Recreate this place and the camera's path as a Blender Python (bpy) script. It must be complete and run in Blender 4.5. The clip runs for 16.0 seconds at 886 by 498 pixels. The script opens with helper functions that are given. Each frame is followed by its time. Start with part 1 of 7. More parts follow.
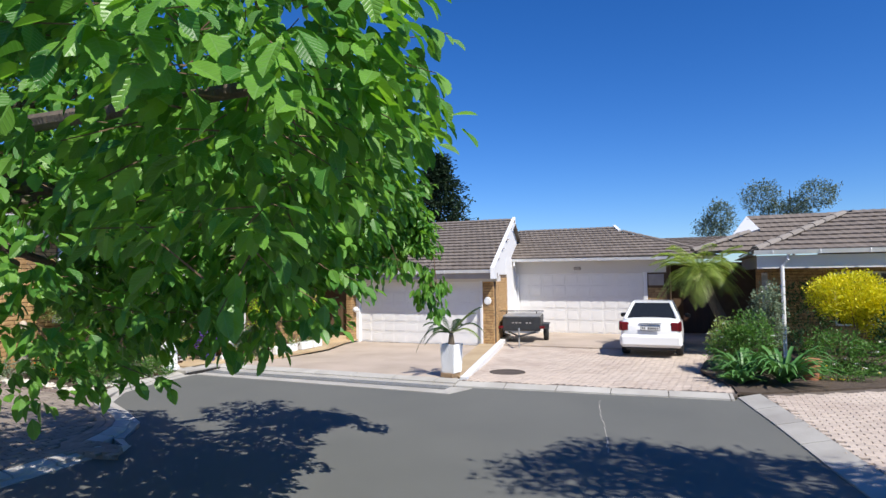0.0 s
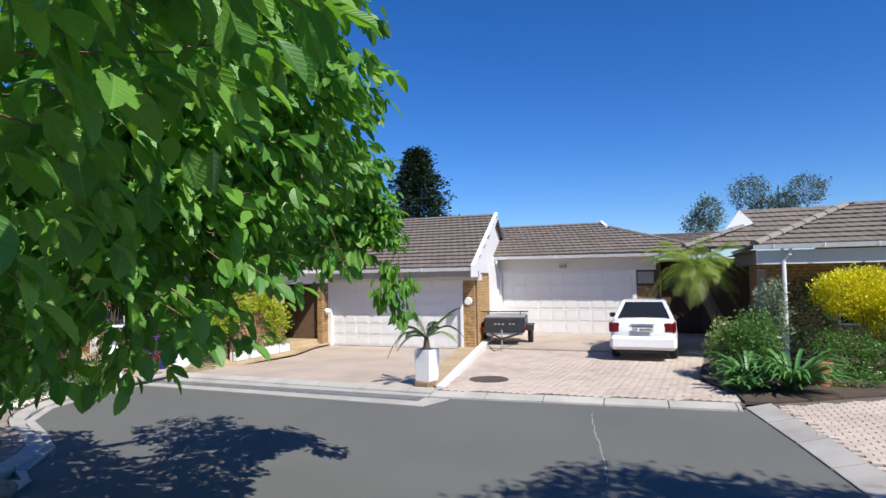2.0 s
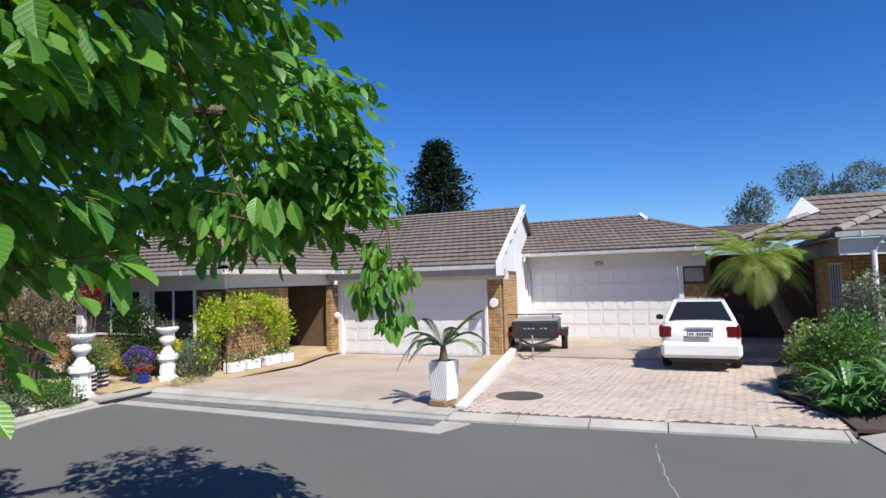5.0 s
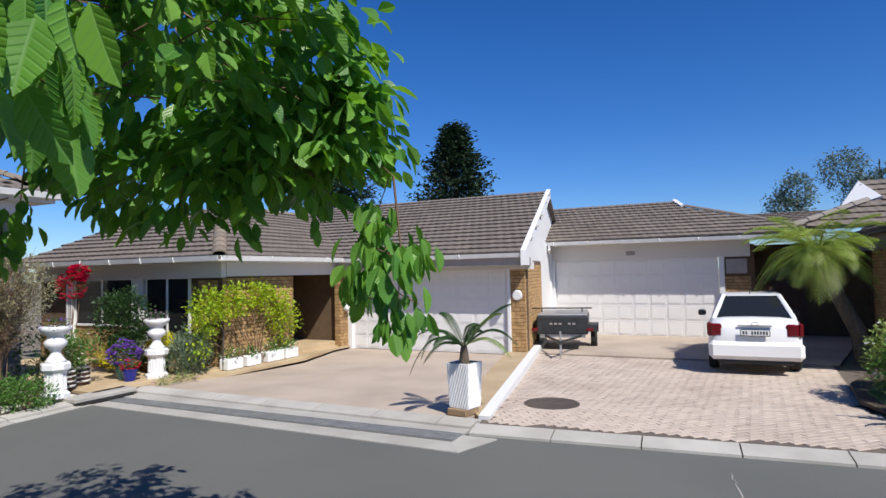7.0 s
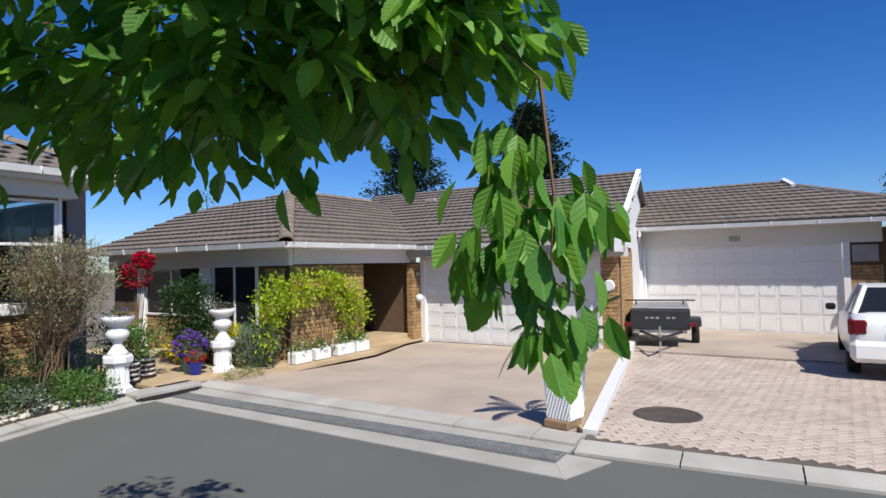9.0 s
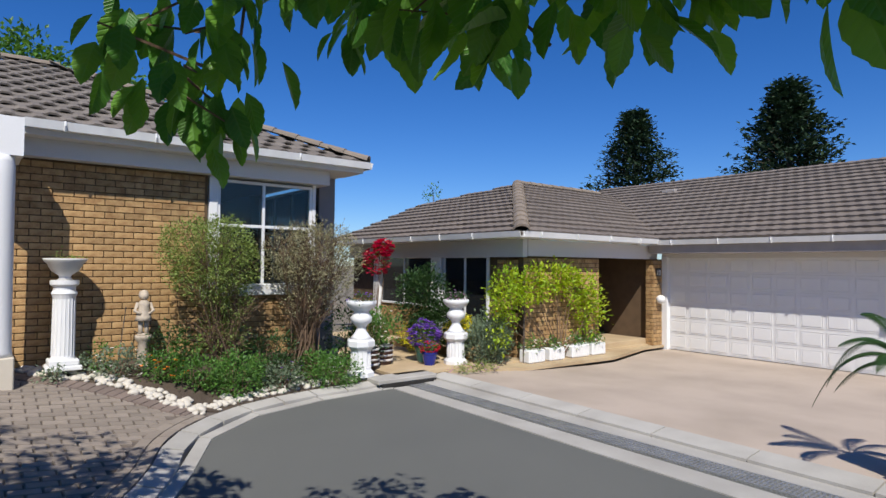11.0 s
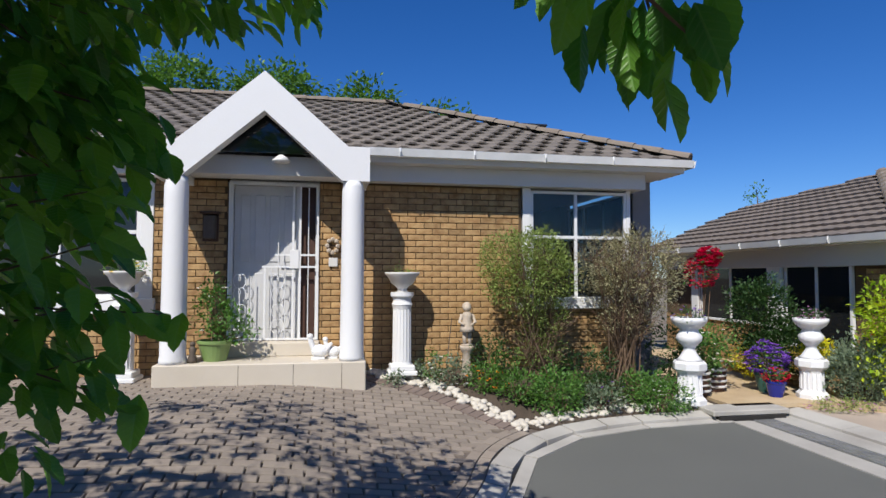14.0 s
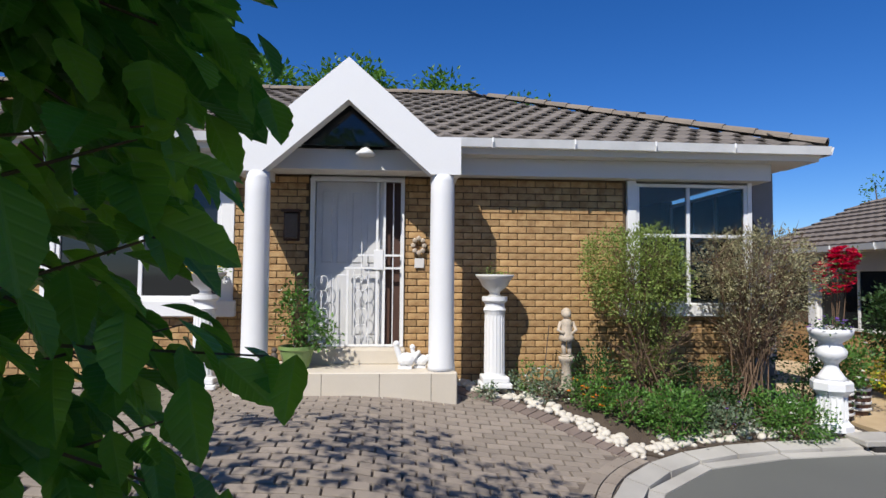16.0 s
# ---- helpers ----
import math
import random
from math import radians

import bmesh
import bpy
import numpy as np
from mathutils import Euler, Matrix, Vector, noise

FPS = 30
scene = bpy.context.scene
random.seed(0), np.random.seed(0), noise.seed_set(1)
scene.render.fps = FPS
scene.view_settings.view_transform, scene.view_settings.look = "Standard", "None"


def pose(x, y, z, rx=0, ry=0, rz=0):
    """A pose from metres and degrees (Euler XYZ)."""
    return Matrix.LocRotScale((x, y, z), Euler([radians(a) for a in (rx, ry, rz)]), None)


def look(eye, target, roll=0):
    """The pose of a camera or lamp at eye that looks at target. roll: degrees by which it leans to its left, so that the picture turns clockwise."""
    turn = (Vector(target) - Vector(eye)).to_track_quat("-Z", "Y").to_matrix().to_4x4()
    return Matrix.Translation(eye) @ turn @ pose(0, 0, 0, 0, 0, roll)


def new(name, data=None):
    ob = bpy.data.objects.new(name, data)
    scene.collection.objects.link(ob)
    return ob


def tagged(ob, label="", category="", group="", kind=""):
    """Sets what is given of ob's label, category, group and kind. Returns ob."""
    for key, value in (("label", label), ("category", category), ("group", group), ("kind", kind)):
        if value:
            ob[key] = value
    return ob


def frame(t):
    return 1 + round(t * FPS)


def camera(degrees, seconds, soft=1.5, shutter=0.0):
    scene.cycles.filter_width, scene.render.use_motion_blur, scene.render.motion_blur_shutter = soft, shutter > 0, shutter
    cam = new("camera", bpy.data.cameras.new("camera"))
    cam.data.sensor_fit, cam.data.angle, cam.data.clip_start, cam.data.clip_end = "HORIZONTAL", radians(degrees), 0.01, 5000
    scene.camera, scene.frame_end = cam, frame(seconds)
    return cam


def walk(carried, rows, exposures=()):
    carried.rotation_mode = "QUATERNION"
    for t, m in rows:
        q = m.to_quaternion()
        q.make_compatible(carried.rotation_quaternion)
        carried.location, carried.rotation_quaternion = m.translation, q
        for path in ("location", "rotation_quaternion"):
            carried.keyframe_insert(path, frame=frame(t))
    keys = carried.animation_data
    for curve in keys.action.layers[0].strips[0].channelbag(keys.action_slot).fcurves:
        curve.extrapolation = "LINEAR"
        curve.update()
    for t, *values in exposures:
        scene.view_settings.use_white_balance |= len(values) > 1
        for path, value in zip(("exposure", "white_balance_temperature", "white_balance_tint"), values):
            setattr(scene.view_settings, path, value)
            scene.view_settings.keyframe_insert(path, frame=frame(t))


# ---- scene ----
cam = camera(73.4, 16.0)

PATH = [
    (0, (2.81, 2.261, 2.191), (2.018, 4.095, 2.285), -0.7),
    (0.5, (2.764, 2.615, 2.203), (1.984, 4.454, 2.294), -0.8),
    (1, (2.656, 2.914, 2.156), (1.892, 4.76, 2.249), -0.8),
    (1.5, (2.587, 3.224, 2.142), (1.838, 5.076, 2.236), -1.0),
    (2, (2.479, 3.489, 2.148), (1.738, 5.345, 2.241), -1.0),
    (2.5, (2.336, 3.832, 2.113), (1.596, 5.688, 2.207), -0.9),
    (3, (2.2, 4.132, 2.094), (1.461, 5.988, 2.19), -1.0),
    (3.5, (2.094, 4.442, 2.091), (1.349, 6.296, 2.187), -1.1),
    (4, (1.954, 4.74, 2.086), (1.197, 6.589, 2.181), -1.1),
    (4.2, (1.949, 4.867, 2.061), (1.176, 6.709, 2.167), -1.3),
    (6.5, (1.334, 6.29, 2.003), (0.475, 8.093, 2.092), -1.2),
    (7, (1.186, 6.596, 1.983), (0.32, 8.397, 2.063), -1.2),
    (7.5, (1.043, 6.884, 1.981), (0.166, 8.68, 2.058), -1.3),
    (8, (0.852, 7.165, 1.959), (-0.048, 8.95, 2.018), -1.2),
    (8.5, (0.627, 7.354, 1.953), (-0.339, 9.104, 1.999), -1.2),
    (9, (0.38, 7.525, 1.942), (-0.683, 9.218, 1.993), -1.2),
    (9.2, (0.279, 7.673, 1.946), (-0.837, 9.332, 1.987), -0.5),
    (9.3, (0.233, 7.71, 1.937), (-0.9, 9.359, 1.965), 0.5),
    (9.5, (0.144, 7.739, 1.899), (-1.061, 9.334, 1.957), -1.2),
    (10, (-0.162, 7.831, 1.812), (-1.514, 9.302, 1.892), -1.1),
    (12.3, (-1.062, 7.925, 1.805), (-2.87, 8.776, 1.895), -0.4),
    (12.5, (-1.092, 7.946, 1.785), (-2.929, 8.731, 1.883), -0.3),
    (13, (-1.139, 7.932, 1.793), (-3.035, 8.56, 1.89), -0.2),
    (13.5, (-1.215, 7.926, 1.794), (-3.157, 8.397, 1.888), 0.1),
    (14, (-1.317, 7.851, 1.793), (-3.283, 8.209, 1.885), 0.2),
    (14.5, (-1.449, 7.795, 1.803), (-3.426, 8.082, 1.894), 0.4),
    (15, (-1.656, 7.761, 1.816), (-3.641, 7.986, 1.91), 0.4),
    (15.5, (-1.868, 7.668, 1.826), (-3.859, 7.845, 1.917), 0.5),
    (16, (-2.05, 7.617, 1.821), (-4.043, 7.753, 1.912), 0.5),
]
walk(cam, [(t, look(e, g, r)) for t, e, g, r in PATH], [(0, 0.5), (4.2, 0.5), (7, 0.3), (9.5, 0.25), (12.5, 0.13), (16, 0.25)])

# ---- light ----
SUN_DIR = Vector((0.58, -0.38, 0.80)).normalized()
world = bpy.data.worlds.new("world")
scene.world = world
world.use_nodes = True
_wn = world.node_tree
_bg = _wn.nodes["Background"]
_sky = _wn.nodes.new("ShaderNodeTexSky")
_sky.sky_type = "NISHITA"
_sky.sun_disc = False
_sky.sun_elevation = math.asin(SUN_DIR.z)
_sky.sun_rotation = math.atan2(SUN_DIR.x, SUN_DIR.y)
_sky.altitude = 400
_sky.air_density = 1.0
_sky.dust_density = 0.0
_sky.ozone_density = 3.5
_deep = _wn.nodes.new("ShaderNodeHueSaturation")
_deep.inputs["Saturation"].default_value = 1.3
_tint = _wn.nodes.new("ShaderNodeMix")
_tint.data_type, _tint.blend_type = "RGBA", "MULTIPLY"
_tint.inputs["Factor"].default_value = 1.0
_tint.inputs["B"].default_value = (0.7, 0.88, 1.25, 1)
_wn.links.new(_sky.outputs[0], _deep.inputs["Color"])
_wn.links.new(_deep.outputs[0], _tint.inputs["A"])
_wn.links.new(_tint.outputs["Result"], _bg.inputs[0])
_bg.inputs[1].default_value = 0.078
sun_data = bpy.data.lights.new("sun", "SUN")
sun_data.energy = 4.8
sun_data.angle = radians(0.5)
sun_data.color = (1.0, 0.955, 0.89)
sun = new("sun", sun_data)
sun.matrix_world = look(SUN_DIR * 50, (0, 0, 0))

# ---- materials ----
def mat(name, color, rough=0.7, scale=6.0, amount=0.15, fine=60.0, fine_amount=0.1, bump=0.15, metallic=0.0,
        vary=0.0, island=0.0, color2=None, stretch=None, transmission=0.0, bump_dist=0.01, sheen_spec=0.5):
    """A surface with colour varied at two scales, fine relief, and a shift from piece to piece."""
    m = bpy.data.materials.new(name)
    m.use_nodes = True
    nt = m.node_tree
    n, l = nt.nodes, nt.links
    p = n["Principled BSDF"]
    p.inputs["Roughness"].default_value = rough
    p.inputs["Metallic"].default_value = metallic
    p.inputs["Specular IOR Level"].default_value = sheen_spec
    tc = n.new("ShaderNodeTexCoord")
    mp = n.new("ShaderNodeMapping")
    l.new(tc.outputs["Object"], mp.inputs[0])
    if stretch:
        mp.inputs["Scale"].default_value = stretch
    a = n.new("ShaderNodeTexNoise")
    a.inputs["Scale"].default_value = scale
    a.inputs["Detail"].default_value = 5
    b = n.new("ShaderNodeTexNoise")
    b.inputs["Scale"].default_value = fine
    b.inputs["Detail"].default_value = 3
    l.new(mp.outputs[0], a.inputs[0])
    l.new(mp.outputs[0], b.inputs[0])
    c2 = color2 or tuple(c * 0.55 for c in color)
    mix = n.new("ShaderNodeMix")
    mix.data_type = "RGBA"
    mix.inputs["A"].default_value = (*color, 1)
    mix.inputs["B"].default_value = (*c2, 1)
    r = n.new("ShaderNodeMapRange")
    r.inputs["From Min"].default_value = 0.38
    r.inputs["From Max"].default_value = 0.72
    r.inputs["To Max"].default_value = min(1.0, amount * 2.5)
    l.new(a.outputs[0], r.inputs["Value"])
    l.new(r.outputs[0], mix.inputs["Factor"])
    hsv = n.new("ShaderNodeHueSaturation")
    l.new(mix.outputs["Result"], hsv.inputs["Color"])
    val = n.new("ShaderNodeMath")
    val.operation = "MULTIPLY_ADD"
    val.inputs[1].default_value = fine_amount * 2
    val.inputs[2].default_value = 1 - fine_amount
    l.new(b.outputs[0], val.inputs[0])
    last = val.outputs[0]
    for amount_, kind in ((vary, "o"), (island, "i")):
        if amount_:
            src = n.new("ShaderNodeObjectInfo").outputs["Random"] if kind == "o" else n.new("ShaderNodeNewGeometry").outputs["Random Per Island"]
            v = n.new("ShaderNodeMath")
            v.operation = "MULTIPLY_ADD"
            v.inputs[1].default_value = amount_ * 2
            v.inputs[2].default_value = -amount_
            l.new(src, v.inputs[0])
            s = n.new("ShaderNodeMath")
            l.new(v.outputs[0], s.inputs[0])
            l.new(last, s.inputs[1])
            last = s.outputs[0]
    l.new(last, hsv.inputs["Value"])
    l.new(hsv.outputs[0], p.inputs["Base Color"])
    if bump:
        bp = n.new("ShaderNodeBump")
        bp.inputs["Strength"].default_value = bump
        bp.inputs["Distance"].default_value = bump_dist
        l.new(b.outputs[0], bp.inputs["Height"])
        l.new(bp.outputs[0], p.inputs["Normal"])
    if transmission:
        p.inputs["Transmission Weight"].default_value = transmission
    return m


def leaf_mat(name, color, color2, rough=0.45, trans=0.35, vein=False):
    """Foliage: the light goes partly through each leaf, and leaves differ one from another."""
    m = bpy.data.materials.new(name)
    m.use_nodes = True
    nt = m.node_tree
    n, l = nt.nodes, nt.links
    p = n["Principled BSDF"]
    p.inputs["Roughness"].default_value = rough
    p.inputs["Specular IOR Level"].default_value = 0.4
    g = n.new("ShaderNodeNewGeometry")
    mix = n.new("ShaderNodeMix")
    mix.data_type = "RGBA"
    mix.inputs["A"].default_value = (*color, 1)
    mix.inputs["B"].default_value = (*color2, 1)
    l.new(g.outputs["Random Per Island"], mix.inputs["Factor"])
    tex = n.new("ShaderNodeTexNoise")
    tex.inputs["Scale"].default_value = 9
    tc = n.new("ShaderNodeTexCoord")
    l.new(tc.outputs["Object"], tex.inputs[0])
    h = n.new("ShaderNodeHueSaturation")
    ma = n.new("ShaderNodeMath")
    ma.operation = "MULTIPLY_ADD"
    ma.inputs[1].default_value = 0.7
    ma.inputs[2].default_value = 0.65
    l.new(tex.outputs[0], ma.inputs[0])
    l.new(ma.outputs[0], h.inputs["Value"])
    l.new(mix.outputs["Result"], h.inputs["Color"])
    l.new(h.outputs[0], p.inputs["Base Color"])
    t = n.new("ShaderNodeBsdfTranslucent")
    th = n.new("ShaderNodeHueSaturation")
    th.inputs["Hue"].default_value = 0.485
    th.inputs["Saturation"].default_value = 1.1
    th.inputs["Value"].default_value = 1.7
    l.new(h.outputs[0], th.inputs["Color"])
    l.new(th.outputs[0], t.inputs[0])
    ms = n.new("ShaderNodeMixShader")
    ms.inputs[0].default_value = trans
    l.new(p.outputs[0], ms.inputs[1])
    l.new(t.outputs[0], ms.inputs[2])
    l.new(ms.outputs[0], n["Material Output"].inputs[0])
    if vein:
        uv = n.new("ShaderNodeUVMap")
        uv.uv_map = "blade"
        sep = n.new("ShaderNodeSeparateXYZ")
        l.new(uv.outputs[0], sep.inputs[0])

        def calc(op, *ins):
            q = n.new("ShaderNodeMath")
            q.operation = op
            for k, v in enumerate(ins):
                if isinstance(v, (int, float)):
                    q.inputs[k].default_value = v
                else:
                    l.new(v, q.inputs[k])
            return q.outputs[0]
        off = calc("ABSOLUTE", sep.outputs[1])
        run = calc("MULTIPLY_ADD", off, -0.9, sep.outputs[0])
        rib = calc("POWER", calc("ABSOLUTE", calc("COSINE", calc("MULTIPLY", run, 25.0))), 9.0)
        mid = calc("LESS_THAN", off, 0.02)
        both = calc("MAXIMUM", mid, calc("MULTIPLY", rib, 0.55))
        bp = n.new("ShaderNodeBump")
        bp.invert = True
        bp.inputs["Strength"].default_value = 0.6
        bp.inputs["Distance"].default_value = 0.003
        l.new(both, bp.inputs["Height"])
        l.new(bp.outputs[0], p.inputs["Normal"])
        pale = n.new("ShaderNodeMix")
        pale.data_type = "RGBA"
        pale.inputs["B"].default_value = (0.2, 0.36, 0.12, 1)
        l.new(calc("MULTIPLY", both, 0.4), pale.inputs["Factor"])
        l.new(h.outputs[0], pale.inputs["A"])
        l.new(pale.outputs["Result"], p.inputs["Base Color"])
    return m


ASPHALT = mat("asphalt", (0.118, 0.12, 0.108), 0.9, 0.45, 0.22, 220, 0.34, 0.6, color2=(0.086, 0.09, 0.083), bump_dist=0.006)
CONCRETE = mat("kerb_concrete", (0.42, 0.4, 0.36), 0.88, 1.5, 0.25, 120, 0.15, 0.35, vary=0.06, island=0.06, color2=(0.27, 0.25, 0.22))
DRIVE = mat("driveway_concrete", (0.44, 0.36, 0.29), 0.88, 0.9, 0.25, 130, 0.12, 0.25, color2=(0.3, 0.245, 0.19))
SLAB = mat("sandstone_slab", (0.47, 0.36, 0.22), 0.85, 1.4, 0.28, 80, 0.12, 0.25, vary=0.08, island=0.08, color2=(0.32, 0.22, 0.12))
SOIL = mat("soil", (0.09, 0.065, 0.045), 0.95, 5, 0.3, 60, 0.3, 0.8, bump_dist=0.03)
EARTH = mat("earth", (0.2, 0.17, 0.12), 0.95, 0.5, 0.3, 30, 0.2, 0.5)
LAWN = mat("lawn_turf", (0.07, 0.13, 0.03), 0.9, 3, 0.3, 90, 0.3, 0.8, bump_dist=0.02)
PAVER_B = mat("paver_grey", (0.25, 0.21, 0.17), 0.88, 4, 0.18, 130, 0.15, 0.4, vary=0.13, island=0.13, color2=(0.17, 0.135, 0.11))
PAVER_EDGE = mat("paver_dark", (0.19, 0.145, 0.12), 0.88, 4, 0.18, 130, 0.15, 0.4, island=0.1)
PAVER_A = mat("paver_pink", (0.5, 0.42, 0.35), 0.88, 0.8, 0.22, 110, 0.15, 0.4, vary=0.1, island=0.1, color2=(0.34, 0.26, 0.21))
JOINT = mat("joint_sand", (0.13, 0.105, 0.085), 0.95, 3, 0.2, 80, 0.2, 0.3)
MORTAR = mat("mortar", (0.12, 0.075, 0.04), 0.95, 5, 0.2, 120, 0.15, 0.3)
BRICK = mat("tan_brick", (0.45, 0.29, 0.13), 0.85, 9, 0.34, 90, 0.25, 0.6, vary=0.17, island=0.17, color2=(0.25, 0.125, 0.045), stretch=(1, 1, 1))
WHITE = mat("white_paint", (0.72, 0.72, 0.715), 0.55, 2.5, 0.05, 60, 0.03, 0.08, color2=(0.68, 0.67, 0.65))
PLASTER = mat("grey_white_plaster", (0.6, 0.585, 0.56), 0.75, 2, 0.1, 90, 0.05, 0.2, color2=(0.6, 0.57, 0.53))
DOORWHITE = mat("garage_door_paint", (0.74, 0.73, 0.71), 0.45, 1.5, 0.06, 60, 0.03, 0.06)
GUTTER = mat("gutter_white", (0.78, 0.78, 0.76), 0.4, 4, 0.1, 40, 0.04, 0.05)
FASCIA_GREY = mat("fascia_grey", (0.33, 0.3, 0.28), 0.6, 4, 0.15, 50, 0.06, 0.1)
# darker fascia colour that carries the shade of the west eave
FASCIA_SHADED = mat("fascia_shaded", (0.16, 0.125, 0.1), 0.7, 4, 0.15, 50, 0.06, 0.1)
TILE_B = mat("roof_tile_grey", (0.175, 0.15, 0.125), 0.85, 3, 0.3, 50, 0.25, 0.5, vary=0.16, island=0.16, color2=(0.1, 0.09, 0.08))
TILE_A = mat("roof_tile_brown", (0.175, 0.145, 0.12), 0.8, 2, 0.2, 50, 0.18, 0.4, island=0.1, color2=(0.12, 0.1, 0.085))
RIDGE = mat("ridge_tile_tan", (0.25, 0.2, 0.15), 0.85, 3, 0.3, 60, 0.2, 0.4, vary=0.12, color2=(0.14, 0.12, 0.1))
RIDGE_GREY = mat("ridge_tile_grey", (0.23, 0.205, 0.18), 0.85, 3, 0.2, 60, 0.2, 0.4, vary=0.06, color2=(0.17, 0.15, 0.13))
BARK = mat("bark", (0.13, 0.1, 0.07), 0.9, 12, 0.35, 70, 0.3, 0.8, stretch=(1, 1, 0.3), bump_dist=0.02)
TWIG = mat("twig_brown", (0.16, 0.1, 0.06), 0.85, 8, 0.2, 60, 0.2, 0.3)
GREYPOST = mat("grey_post_paint", (0.2, 0.2, 0.215), 0.6, 3, 0.1, 60, 0.05, 0.1)
DARKGLASS = mat("dark_window_glass", (0.015, 0.017, 0.018), 0.04, 2, 0.05, 20, 0.02, 0)
ALU = mat("aluminium_frame", (0.72, 0.72, 0.72), 0.4, 4, 0.05, 60, 0.03, 0.03)
STEEL = mat("galvanised_steel", (0.5, 0.5, 0.49), 0.45, 6, 0.2, 60, 0.1, 0.1, metallic=0.7)
IRON = mat("cast_iron", (0.12, 0.095, 0.075), 0.7, 5, 0.3, 60, 0.2, 0.4, metallic=0.3)
# near-black that stands in for the shade inside openings
SHADE_BLACK = mat("shade_black", (0.02, 0.018, 0.016), 0.9, 3, 0.1, 30, 0.1, 0)
STONE = mat("white_pebble", (0.5, 0.46, 0.39), 0.8, 8, 0.2, 60, 0.1, 0.2, island=0.2)
CARWHITE = mat("car_paint_white", (0.78, 0.78, 0.77), 0.18, 1, 0.02, 40, 0.01, 0)
TYRE = mat("tyre_rubber", (0.02, 0.02, 0.02), 0.85, 10, 0.2, 80, 0.2, 0.2)
REDLENS = mat("red_lamp_lens", (0.13, 0.006, 0.01), 0.12, 10, 0.1, 80, 0.1, 0)
BLACKP = mat("black_plastic", (0.02, 0.02, 0.021), 0.5, 6, 0.1, 60, 0.1, 0.05)
TRAILERBLK = mat("black_steel_panel", (0.028, 0.03, 0.032), 0.45, 6, 0.3, 60, 0.15, 0.1)
TERRA = mat("terracotta", (0.4, 0.17, 0.08), 0.85, 5, 0.2, 60, 0.12, 0.2)
GREENPOT = mat("green_glaze", (0.2, 0.3, 0.1), 0.35, 5, 0.15, 50, 0.06, 0.05)
BLUEPOT = mat("cobalt_glaze", (0.01, 0.02, 0.22), 0.2, 5, 0.15, 50, 0.06, 0.02)
TEALPOT = mat("teal_glaze", (0.02, 0.1, 0.09), 0.3, 5, 0.15, 50, 0.06, 0.02)
STATUE = mat("weathered_stone", (0.5, 0.42, 0.33), 0.85, 14, 0.3, 90, 0.12, 0.3)
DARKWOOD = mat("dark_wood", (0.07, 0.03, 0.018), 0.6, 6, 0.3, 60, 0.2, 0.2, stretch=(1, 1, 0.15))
WOOD = mat("planter_wood", (0.3, 0.2, 0.11), 0.8, 5, 0.3, 60, 0.2, 0.2, stretch=(0.2, 1, 1))
CURTAIN = mat("net_curtain", (0.55, 0.55, 0.55), 0.9, 3, 0.1, 60, 0.05, 0.1)
LEAF_TREE = leaf_mat("leaf_fresh", (0.05, 0.175, 0.03), (0.17, 0.36, 0.05), 0.38, 0.4, True)
LEAF_DARK = leaf_mat("leaf_dark", (0.02, 0.055, 0.015), (0.045, 0.1, 0.022), 0.5, 0.25)
LEAF_MID = leaf_mat("leaf_mid", (0.05, 0.13, 0.025), (0.12, 0.25, 0.045), 0.5, 0.3)
LEAF_LIME = leaf_mat("leaf_lime", (0.2, 0.34, 0.02), (0.4, 0.48, 0.03), 0.5, 0.35)
LEAF_GOLD = leaf_mat("leaf_gold", (0.48, 0.5, 0.02), (0.68, 0.62, 0.03), 0.5, 0.3)
LEAF_OLIVE = leaf_mat("leaf_olive", (0.15, 0.22, 0.05), (0.26, 0.33, 0.09), 0.6, 0.3)
LEAF_DRY = leaf_mat("leaf_dry", (0.24, 0.24, 0.12), (0.38, 0.35, 0.21), 0.7, 0.25)
LEAF_SAGE = leaf_mat("leaf_sage", (0.12, 0.17, 0.1), (0.2, 0.25, 0.16), 0.7, 0.25)
LEAF_PINE = leaf_mat("leaf_pine", (0.012, 0.032, 0.015), (0.028, 0.06, 0.022), 0.8, 0.08)
LEAF_GUM = leaf_mat("leaf_gum", (0.09, 0.14, 0.11), (0.14, 0.19, 0.15), 0.6, 0.2)
LEAF_PALM = leaf_mat("leaf_palm", (0.17, 0.27, 0.04), (0.34, 0.4, 0.09), 0.45, 0.25)
LEAF_STRAP = leaf_mat("leaf_strap", (0.05, 0.15, 0.035), (0.12, 0.26, 0.07), 0.4, 0.2)
F_RED = leaf_mat("petal_crimson", (0.45, 0.003, 0.02), (0.6, 0.01, 0.05), 0.6, 0.3)
F_WHITE = leaf_mat("petal_white", (0.75, 0.73, 0.68), (0.8, 0.78, 0.74), 0.6, 0.3)
F_YEL = leaf_mat("petal_yellow", (0.7, 0.5, 0.01), (0.75, 0.6, 0.03), 0.6, 0.3)
F_PUR = leaf_mat("petal_purple", (0.15, 0.06, 0.38), (0.28, 0.12, 0.5), 0.6, 0.3)
F_ORG = leaf_mat("petal_orange", (0.7, 0.18, 0.01), (0.75, 0.3, 0.02), 0.6, 0.3)
F_PINK = leaf_mat("petal_mauve", (0.35, 0.15, 0.28), (0.45, 0.25, 0.4), 0.6, 0.3)


